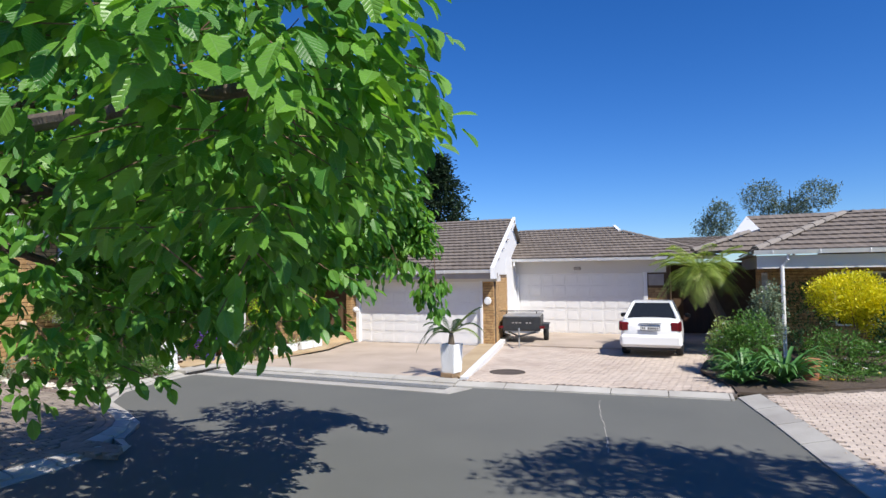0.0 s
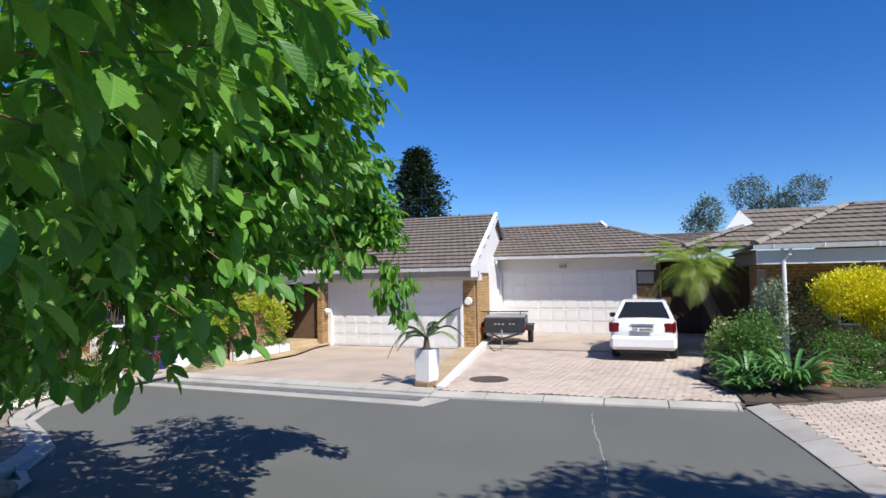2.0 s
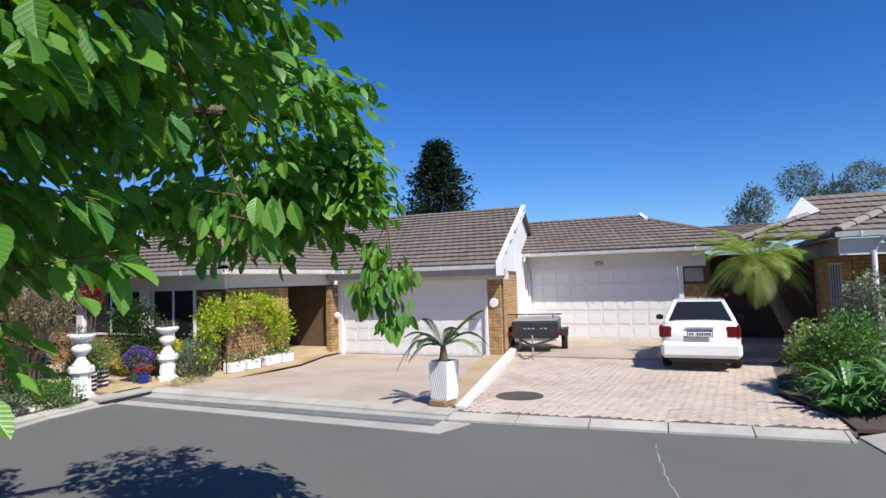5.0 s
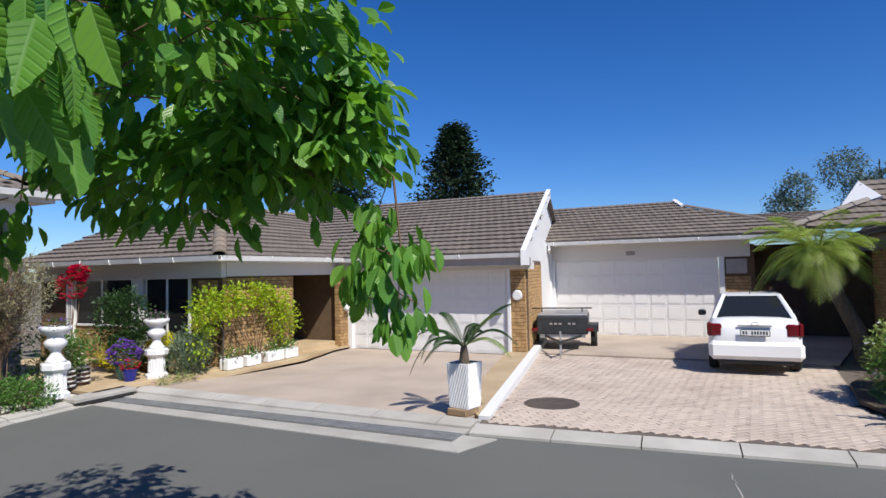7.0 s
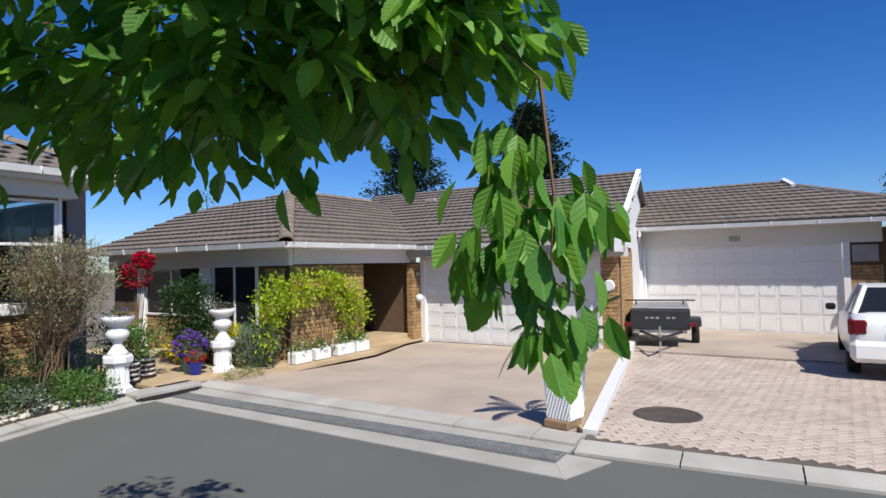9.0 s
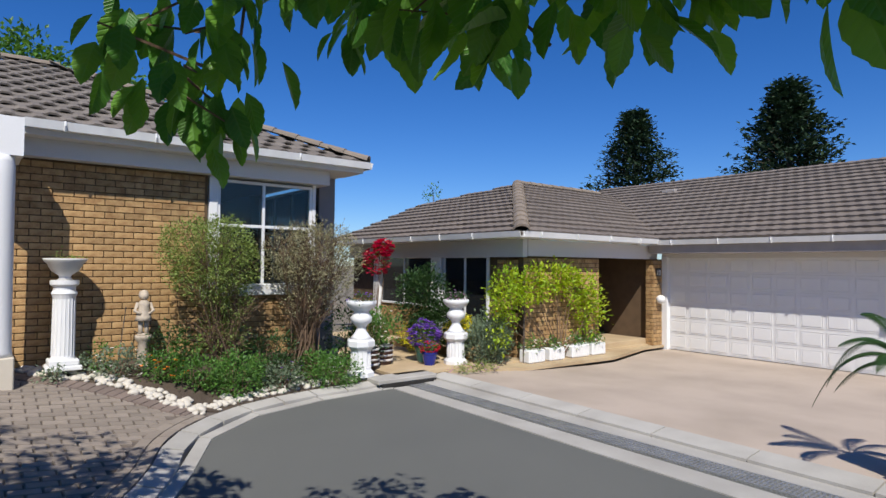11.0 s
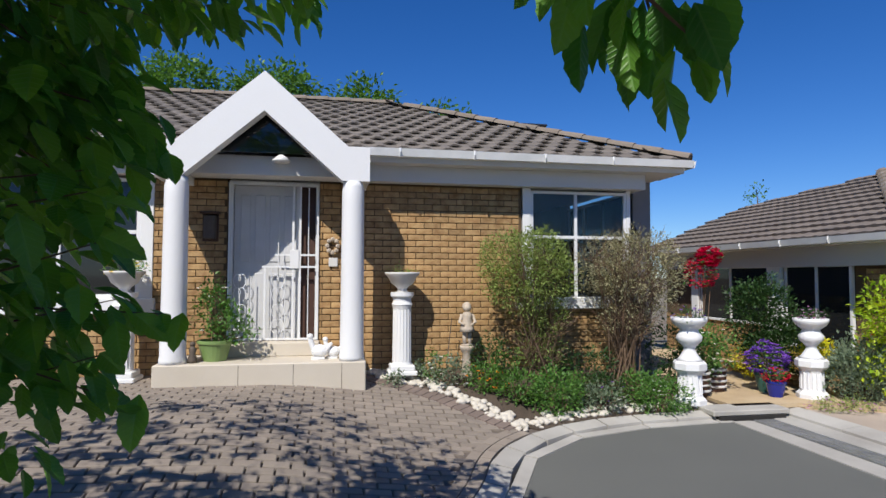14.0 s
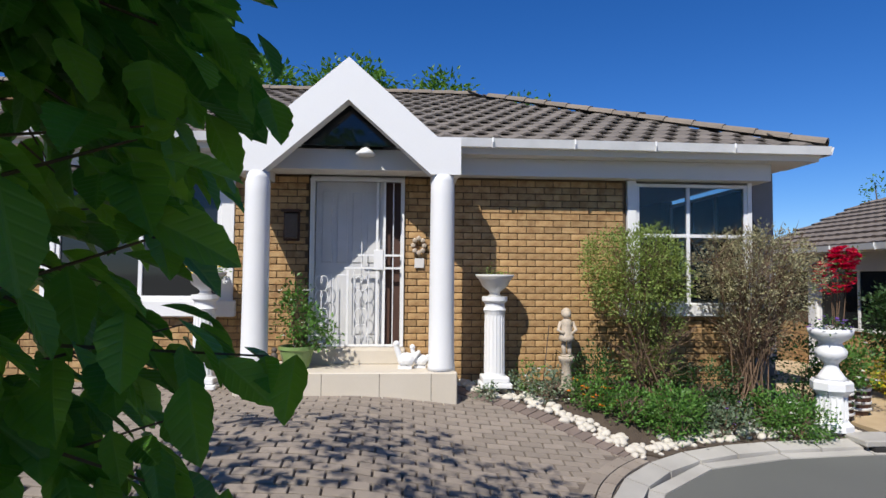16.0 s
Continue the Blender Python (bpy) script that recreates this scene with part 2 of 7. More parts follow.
def clear_glass(name):
    """Thin clear glass: mirrors more at a glancing angle, else lets the light through."""
    m = bpy.data.materials.new(name)
    m.use_nodes = True
    n, l = m.node_tree.nodes, m.node_tree.links
    t = n.new("ShaderNodeBsdfTransparent")
    t.inputs[0].default_value = (0.72, 0.77, 0.77, 1)
    g = n.new("ShaderNodeBsdfGlossy")
    g.inputs["Roughness"].default_value = 0.02
    f = n.new("ShaderNodeFresnel")
    f.inputs[0].default_value = 1.45
    mx = n.new("ShaderNodeMixShader")
    l.new(f.outputs[0], mx.inputs[0])
    l.new(t.outputs[0], mx.inputs[1])
    l.new(g.outputs[0], mx.inputs[2])
    l.new(mx.outputs[0], n["Material Output"].inputs[0])
    return m


CLEARGLASS = clear_glass("clear_window_glass")
# room walls, with the indoor dimness put into the colour
ROOM_SHADED = mat("room_wall_shaded", (0.16, 0.14, 0.12), 0.9, 2, 0.1, 30, 0.05, 0)


# ---- building helpers ----
def mesh_from(name, bm):
    me = bpy.data.meshes.new(name)
    bm.to_mesh(me)
    bm.free()
    return me


def part(name, bm, material, parent=None, label="", smooth=False, kind=""):
    me = mesh_from(name, bm) if isinstance(bm, bmesh.types.BMesh) else bm
    if material and not me.materials:
        me.materials.append(material)
    if smooth:
        me.shade_smooth()
    ob = new(name, me)
    ob.parent = parent
    if parent is not None and parent.name in PLACED:
        ob.matrix_parent_inverse = parent.matrix_world.inverted()
    return tagged(ob, label=label, kind=kind)


PLACED = set()      # houses, whose parts are given in the place's own coordinates


def thing(name, label, category, x=0, y=0, z=0, rz=0, group="", kind=""):
    ob = new(name)
    ob.empty_display_size = 0.2
    ob.matrix_world = pose(x, y, z, 0, 0, rz)
    return tagged(ob, label, category, group, kind)


def box(bm, x0, y0, z0, x1, y1, z1, bevel=0.0, m=None):
    r = bmesh.ops.create_cube(bm, size=1)
    v = r["verts"]
    for q in v:
        q.co = Vector(((x0 + x1) / 2 + q.co.x * (x1 - x0), (y0 + y1) / 2 + q.co.y * (y1 - y0), (z0 + z1) / 2 + q.co.z * (z1 - z0)))
    if bevel:
        e = list({e for q in v for e in q.link_edges})
        g = bmesh.ops.bevel(bm, geom=e, offset=bevel, segments=1, affect="EDGES", clamp_overlap=True)
        v = list({q for f in g["faces"] for q in f.verts} | {q for q in v if q.is_valid})
    if m is not None:
        bmesh.ops.transform(bm, matrix=m, verts=v)
    return v


def boxes(*rows, bevel=0.0):
    bm = bmesh.new()
    for r in rows:
        box(bm, *r, bevel=bevel)
    return bm


def each(name, material, parent, label, bevel, *rows):
    """One part for each box."""
    for r in rows:
        part(name, boxes(r, bevel=bevel), material, parent, label)


def lathe(profile, seg=24, center=(0, 0, 0), bm=None):
    """A turned shape from (radius, height) rows; closed where the radius is 0."""
    bm = bm or bmesh.new()
    rings = []
    for r, z in profile:
        rings.append([bm.verts.new((center[0] + max(r, 0.0005) * math.cos(2 * math.pi * k / seg), center[1] + max(r, 0.0005) * math.sin(2 * math.pi * k / seg), center[2] + z)) for k in range(seg)])
    for a, b in zip(rings, rings[1:]):
        for k in range(seg):
            bm.faces.new((a[k], a[(k + 1) % seg], b[(k + 1) % seg], b[k]))
    if profile[0][0] > 0.001:
        bm.faces.new(rings[0][::-1])
    if profile[-1][0] > 0.001:
        bm.faces.new(rings[-1])
    return bm


def tube(bm, pts, r0, r1=None, seg=6):
    """A tapered tube along points."""
    r1 = r0 if r1 is None else r1
    pts = [Vector(p) for p in pts]
    rings = []
    for i, p in enumerate(pts):
        d = (pts[min(i + 1, len(pts) - 1)] - pts[max(i - 1, 0)]).normalized()
        a = d.cross(Vector((0.31, 0.17, 0.93)) if abs(d.z) < 0.9 else Vector((1, 0.1, 0))).normalized()
        b = d.cross(a)
        r = r0 + (r1 - r0) * i / max(1, len(pts) - 1)
        rings.append([bm.verts.new(p + a * (r * math.cos(2 * math.pi * k / seg)) + b * (r * math.sin(2 * math.pi * k / seg))) for k in range(seg)])
    for a, b in zip(rings, rings[1:]):
        for k in range(seg):
            bm.faces.new((a[k], a[(k + 1) % seg], b[(k + 1) % seg], b[k]))
    bm.faces.new(rings[0][::-1])
    bm.faces.new(rings[-1])
    return bm


def prism(bm, poly, z0, z1):
    """A slab over a plan polygon; z0 and z1 may be functions of x, y."""
    f0 = z0 if callable(z0) else (lambda x, y: z0)
    f1 = z1 if callable(z1) else (lambda x, y: z1)
    lo = [bm.verts.new((x, y, f0(x, y))) for x, y in poly]
    hi = [bm.verts.new((x, y, f1(x, y))) for x, y in poly]
    bm.faces.new(hi)
    bm.faces.new(lo[::-1])
    for i in range(len(poly)):
        j = (i + 1) % len(poly)
        bm.faces.new((lo[i], lo[j], hi[j], hi[i]))
    bmesh.ops.recalc_face_normals(bm, faces=bm.faces)
    return bm


def solid(bm, pts, thick):
    """A flat polygon in space given thickness downwards along its normal."""
    pts = [Vector(p) for p in pts]
    nrm = (pts[1] - pts[0]).cross(pts[-1] - pts[0]).normalized()
    if nrm.z < 0:
        nrm = -nrm
    a = [bm.verts.new(p) for p in pts]
    b = [bm.verts.new(p - nrm * thick) for p in pts]
    bm.faces.new(a)
    bm.faces.new(b[::-1])
    for i in range(len(pts)):
        j = (i + 1) % len(pts)
        bm.faces.new((b[i], b[j], a[j], a[i]))
    bmesh.ops.recalc_face_normals(bm, faces=bm.faces)
    return bm


def inside(poly, x, y):
    c = False
    for i in range(len(poly)):
        (x1, y1), (x2, y2) = poly[i - 1], poly[i]
        if (y1 > y) != (y2 > y) and x < (x2 - x1) * (y - y1) / (y2 - y1) + x1:
            c = not c
    return c


def from_arrays(name, verts, faces, material):
    me = bpy.data.meshes.new(name)
    me.from_pydata(verts, [], faces)
    me.materials.append(material)
    return me


def smooth01(t):
    t = max(0.0, min(1.0, t))
    return t * t * (3 - 2 * t)


def gz(x, y):
    """The height of the paved ground: level at the kerb, rising towards the brick house."""
    best = 9.0
    for (ax, ay), (bx, by) in zip(KERB_W[1:], KERB_W[2:]):
        dx, dy = bx - ax, by - ay
        t = max(0.0, min(1.0, ((x - ax) * dx + (y - ay) * dy) / (dx * dx + dy * dy)))
        best = min(best, math.hypot(x - ax - t * dx, y - ay - t * dy))
    reach = 3.0 - 1.6 * smooth01((y - 8.0) / 2.5)
    return 0.085 + 0.42 * smooth01((best - 0.34) / reach) * smooth01((13.6 - y) / 2.6)


# ---- ground ----
KERB_W = [(-4.1, -12), (-4.1, 6.2), (-4.35, 7.6), (-4.95, 8.7), (-5.85, 9.3), (-6.75, 9.68), (-7.35, 10.2), (-7.75, 10.9), (-7.95, 11.9), (-8.0, 12.75)]
KERB_E = [(3.35, 14.0), (3.75, 12.0), (4.1, 10.0), (4.5, 8.0), (4.9, 5.0), (5.0, -12)]
ROAD = KERB_W + [(-8.0, 13.35), (3.3, 13.75)] + KERB_E


def smooth_line(pts, n=5):
    out = []
    for i in range(len(pts) - 1):
        p0, p1, p2, p3 = (Vector(pts[max(0, min(len(pts) - 1, k))]) for k in (i - 1, i, i + 1, i + 2))
        for k in range(n):
            t = k / n
            out.append(0.5 * (2 * p1 + (p2 - p0) * t + (2 * p0 - 5 * p1 + 4 * p2 - p3) * t * t + (3 * p1 - p0 - 3 * p2 + p3) * t ** 3))
    out.append(Vector(pts[-1]))
    return out


KW = smooth_line(KERB_W, 4)


def offset_line(pts, d):
    out = []
    for i, p in enumerate(pts):
        t = (pts[min(i + 1, len(pts) - 1)] - pts[max(i - 1, 0)]).normalized()
        out.append(p + Vector((-t.y, t.x)) * d)
    return out


def ground():
    bm = bmesh.new()
    bmesh.ops.create_circle(bm, cap_ends=True, segments=64, radius=900)
    for v in bm.verts:
        v.co.z = -0.06
    tagged(part("ground", bm, EARTH), "bare earth ground stretching away around the houses", "ground", kind="structure")
    bm = bmesh.new()
    prism(bm, [(p.x, p.y) for p in KW] + [(-8.0, 13.35), (3.3, 13.75)] + KERB_E, -0.05, 0.0)
    tagged(part("road", bm, ASPHALT), "smooth dark grey asphalt cul-de-sac between concrete kerbs", "road", kind="structure")


def strip(bm, line, d0, d1, zf0, zf1, gap=0.012, step=0.5, base=-0.05):
    """Kerb stones along a line, each with its own ends."""
    a, b = offset_line(line, d0), offset_line(line, d1)
    L = [0.0]
    for p, q in zip(line, line[1:]):
        L.append(L[-1] + (q - p).length)
    def at(pl, s):
        s = max(0, min(L[-1], s))
        for i in range(len(L) - 1):
            if s <= L[i + 1]:
                t = (s - L[i]) / (L[i + 1] - L[i])
                return pl[i].lerp(pl[i + 1], t)
        return pl[-1]
    s = 0
    while s < L[-1] - 0.05:
        e = min(L[-1], s + step)
        q = [at(a, s + gap), at(a, e - gap), at(b, e - gap), at(b, s + gap)]
        prism(bm, [(p.x, p.y) for p in q], base, lambda x, y, q=q: (zf0 if min((Vector((x, y)) - q[0]).length, (Vector((x, y)) - q[1]).length) < 1e-4 else zf1)(x, y))
        s = e
    return bm


def kerbs():
    bm = bmesh.new()
    strip(bm, KW, 0.0, 0.13, lambda x, y: 0.012, lambda x, y: 0.02, step=1.0)
    strip(bm, KW, 0.13, 0.33, lambda x, y: 0.05, lambda x, y: 0.085, step=0.5)
    tagged(part("kerb", bm, CONCRETE), "pale concrete kerb curving round the turning circle", "kerb", kind="structure")
    bm = bmesh.new()
    line = [Vector((-1.75, 13.3)), Vector((3.3, 13.72))]
    strip(bm, line, 0.0, 0.3, lambda x, y: 0.03, lambda x, y: 0.075, step=1.0, gap=0.008)
    line = [Vector((-8.3, 13.62)), Vector((-1.8, 13.5))]
    strip(bm, line, 0.0, 0.28, lambda x, y: 0.05, lambda x, y: 0.085, step=1.0, gap=0.008)
    tagged(part("kerb", bm, CONCRETE), "straight pale concrete kerb along the garage drives", "kerb", kind="structure")
    bm = bmesh.new()
    line = [Vector(p) for p in KERB_E]
    strip(bm, line, 0.0, 0.36, lambda x, y: 0.02, lambda x, y: 0.09, step=1.0)
    tagged(part("kerb", bm, CONCRETE), "flat pale concrete edging beside the pink paved drive", "kerb", kind="structure")
    # channel with its grate
    bm = bmesh.new()
    prism(bm, [(-8.0, 12.72), (-1.58, 12.6), (-1.8, 12.94), (-8.0, 12.99)], -0.04, 0.012)
    prism(bm, [(-8.0, 13.3), (-1.8, 13.3), (-1.8, 13.5), (-8.3, 13.62)], -0.04, 0.02)
    prism(bm, [(-1.8, 12.94), (-1.58, 12.6), (-1.35, 13.24), (-1.8, 13.24)], -0.04, 0.014)
    tagged(part("drain_channel", bm, CONCRETE), "pale concrete drain channel crossing the road edge", "drain", kind="structure")
    g = thing("drain_grate", "galvanised steel mesh drain grate set in a concrete channel", "drain grate", -5, 13.16, 0)
    bm = bmesh.new()
    for y in (-0.13, -0.045, 0.04, 0.125):
        box(bm, -3.0, y - 0.006, 0.0, 3.2, y + 0.006, 0.022)
    for i in range(156):
        x = -3.0 + i * 0.04
        box(bm, x - 0.008, -0.14, 0.002, x + 0.008, 0.14, 0.017)
    part("bar", bm, STEEL, g, kind="stuff")
    part("tray", boxes((-3.02, -0.14, -0.035, 3.2, 0.14, -0.028)), CONCRETE, g, "grey concrete drain bottom")
    # gully mouth by the steps
    gl = thing("storm_drain_inlet", "black slot of a storm drain inlet under a concrete lintel", "drain", -8.15, 13.0, 0)
    # solid black block in place of the inlet's shaded hollow
    part("slot", boxes((-0.02, -0.42, 0.0, 0.12, 0.5, 0.06)), SHADE_BLACK, gl)
    part("lintel", boxes((-0.28, -0.5, 0.061, 0.1, 0.58, 0.13), bevel=0.012), CONCRETE, gl)


def grid_surface(name, poly, zf, material, label, category, cell=0.4, thick=0.05, parent=None):
    """A gently shaped surface over a plan polygon."""
    xs, ys = [p[0] for p in poly], [p[1] for p in poly]
    bm = bmesh.new()
    f = bm.faces.new([bm.verts.new((x, y, 0)) for x, y in poly])
    for i in range(int((max(xs) - min(xs)) / cell)):
        bmesh.ops.bisect_plane(bm, geom=bm.verts[:] + bm.edges[:] + bm.faces[:], plane_co=(min(xs) + (i + 1) * cell, 0, 0), plane_no=(1, 0, 0))
    for i in range(int((max(ys) - min(ys)) / cell)):
        bmesh.ops.bisect_plane(bm, geom=bm.verts[:] + bm.edges[:] + bm.faces[:], plane_co=(0, min(ys) + (i + 1) * cell, 0), plane_no=(0, 1, 0))
    for v in bm.verts:
        v.co.z = zf(v.co.x, v.co.y)
    bmesh.ops.recalc_face_normals(bm, faces=bm.faces)
    if sum(f.normal.z for f in bm.faces) < 0:
        bmesh.ops.reverse_faces(bm, faces=bm.faces)
    r = bmesh.ops.extrude_face_region(bm, geom=bm.faces[:])
    for v in r["geom"]:
        if isinstance(v, bmesh.types.BMVert):
            v.co.z -= thick
    bmesh.ops.recalc_face_normals(bm, faces=bm.faces)
    return tagged(part(name, bm, material, parent), label, category, kind="structure")


KOUT = [p for p in offset_line(KW, 0.33)]
DRIVE_B = [(p.x, p.y) for p in KOUT if p.y < 10.3] + [(-8.75, 9.6), (-9.56, 8.3), (-9.56, -12), (-4.4, -12)]
BED_B = [(p.x, p.y) for p in KOUT if p.y >= 10.0] + [(-8.33, 12.95), (-9.56, 12.95), (-9.56, 8.2), (-9.2, 8.45), (-8.68, 9.1), (-8.2, 9.55), (-7.85, 9.95)]
BED_EDGE = [Vector(p) for p in ((-9.5, 8.08), (-9.1, 8.42), (-8.62, 9.0), (-8.15, 9.43), (-7.75, 9.84))]


def grounds():
    b = grid_surface("driveway_base", DRIVE_B, lambda x, y: gz(x, y) - 0.022, JOINT, "sandy joints under the grey block paving", "paving")
    grid_surface("flower_bed", BED_B, lambda x, y: gz(x, y) + 0.0, SOIL, "dark soil of the flower bed along the brick wall", "flower bed", 0.3)
    grid_surface("driveway", [(-8.3, 13.9), (-1.95, 13.78), (-2.0, 14.5), (-3.6, 22.5), (-3.6, 20.2), (-8.05, 20.2), (-8.05, 19.2), (-7.6, 17.5), (-7.7, 15.4)], lambda x, y: 0.075 - 0.07 * smooth01((y - 14) / 3), DRIVE, "worn pinkish concrete drive before the garage", "driveway", 1.0)
    p = grid_surface("driveway_base", [(-1.75, 13.6), (3.35, 14.02), (3.3, 14.8), (2.75, 16.6), (2.85, 18), (3.6, 20), (4.3, 26), (-4.0, 26), (-3.45, 22.6)], lambda x, y: 0.052 - 0.07 * smooth01((y - 14) / 3), JOINT, "sandy joints under the pink block paving", "driveway", 1.0)
    grid_surface("driveway", [(-3.3, 20.45), (3.05, 20.45), (4.3, 25.9), (-3.95, 25.9)], lambda x, y: 0.03, DRIVE, "smooth pale concrete apron before the second garage", "driveway", 1.5, thick=0.03)
    grid_surface("driveway", [(3.7, 14.1), (4.1, 12.0), (4.45, 10.0), (4.86, 8.0), (5.26, 5.0), (5.4, -12), (30, -12), (30, 14.2), (8.2, 15.6), (6.0, 15.6)], lambda x, y: 0.06, JOINT, "sandy joints under the pink paved right-hand drive", "driveway", 2.0)
    grid_surface("garden_bed", [(3.35, 14.1), (3.7, 14.15), (6.0, 15.65), (30, 15.6), (30, 24), (3.9, 24), (3.6, 20), (2.85, 18), (2.75, 16.6), (3.3, 14.8)], lambda x, y: 0.09, SOIL, "dark soil of the planted garden bed", "garden bed", 1.5)
    grid_surface("lawn", [(3.0, 16.4), (3.6, 16.9), (7.5, 16.7), (9.5, 17.0), (9.5, 18.2), (3.3, 18.2), (2.95, 17.2)], lambda x, y: 0.13, LAWN, "small strip of clipped green lawn", "lawn", 0.8)
    grid_surface("path", [(-8.3, 12.98), (-8.3, 13.88), (-8.2, 15.3), (-8.25, 20.6), (-14.0, 20.6), (-14.0, 12.98)], lambda x, y: 0.13, SLAB, "sandstone coloured slab path between the urns", "path", 1.0)
    grid_surface("apron", [(-8.2, 13.9), (-7.7, 15.4), (-7.6, 17.5), (-8.05, 19.2), (-8.05, 20.0), (-8.3, 20.0), (-8.3, 13.9)], lambda x, y: 0.1, SLAB, "sandstone slab apron before the entrance", "path", 1.0)
    # low edging wall between the drives
    e = thing("low_edging_wall", "low cream rendered edging wall dividing two drives", "edging", 0, 0, 0)
    bm = bmesh.new()
    prism(bm, [(-1.86, 13.9), (-1.7, 13.9), (-3.42, 22.7), (-3.6, 22.7)], -0.03, lambda x, y: 0.10 + 0.05 * smooth01((y - 13.9) / 4))
    part("wall", bm, WHITE, e)
    bm = bmesh.new()
    prism(bm, [(-2.5, 14.8), (-1.88, 13.92), (-3.61, 22.7), (-3.61, 19.9)], -0.03, 0.09)
    part("shelf", bm, SLAB, e, "tan concrete shelf beside the edging")


ground()
kerbs()
grounds()


# ---- houses ----
def brick_box(w=0.222, h=0.074, d=0.014):
    bm = bmesh.new()
    box(bm, -w / 2, -d, -h / 2, w / 2, 0.0, h / 2, bevel=0.004)
    return bm


BRICK_ME = mesh_from("brick", brick_box())
BRICK_ME.materials.append(BRICK)
WALL_JOBS = []


def brick_face(parent, origin, along, normal, length, z0, z1, holes=(), singles=0, single_from=0.0, single_to=99.0):
    """Notes a brick face to be laid at the end of the file: courses of 85 mm, bricks of 232 mm."""
    WALL_JOBS.append((parent, Vector(origin), Vector(along).normalized(), Vector(normal).normalized(), length, z0, z1, holes, singles, single_from, single_to))


def lay_bricks():
    rnd = random.Random(5)
    for parent, o, al, nr, length, z0, z1, holes, singles, sf, st in WALL_JOBS:
        made = 0
        verts, faces = [], []
        rows = int((z1 - z0) / 0.085)
        for r in range(rows):
            z = z0 + 0.0425 + r * 0.085
            u = -0.116 if r % 2 else 0.0
            while u < length:
                a, b = max(0.0, u + 0.005), min(length, u + 0.227)
                u += 0.232
                pieces = [(a, b)]
                for h0, h1, g0, g1 in holes:
                    if z + 0.04 > g0 and z - 0.04 < g1:
                        nxt = []
                        for p, q in pieces:
                            if q <= h0 or p >= h1:
                                nxt.append((p, q))
                            else:
                                if p < h0:
                                    nxt.append((p, h0))
                                if q > h1:
                                    nxt.append((h1, q))
                        pieces = nxt
                for p, q in pieces:
                    if q - p < 0.03:
                        continue
                    c = o + al * ((p + q) / 2) + Vector((0, 0, z))
                    out = rnd.uniform(0.0, 0.004)
                    if q - p > 0.215 and made < singles and sf < (p + q) / 2 < st:
                        ob = new("brick", BRICK_ME)
                        ob.parent = parent
                        ang = math.atan2(al.y, al.x)
                        side = 1 if Vector((-al.y, al.x, 0)).dot(nr) < 0 else -1
                        ob.matrix_world = Matrix.Translation(c + nr * out) @ Matrix.Rotation(ang if side == 1 else ang + math.pi, 4, "Z")
                        made += 1
                        continue
                    hw, hh, d, cch = (q - p) / 2, 0.037, 0.012 + out, 0.004
                    k = len(verts)
                    for dd, s in ((0.0, 0.0), (d - cch, 0.0), (d, cch)):
                        for su, sz in ((-1, -1), (1, -1), (1, 1), (-1, 1)):
                            verts.append(c + al * (su * (hw - s)) + Vector((0, 0, sz * (hh - s))) + nr * dd)
                    for i in range(4):
                        j = (i + 1) % 4
                        faces.append((k + i, k + j, k + 4 + j, k + 4 + i))
                        faces.append((k + 4 + i, k + 4 + j, k + 8 + j, k + 8 + i))
                    faces.append((k + 8, k + 9, k + 10, k + 11))
        if verts:
            ob = part("brickwork", from_arrays("brickwork", [tuple(v) for v in verts], faces, BRICK), None, parent, kind="stuff")


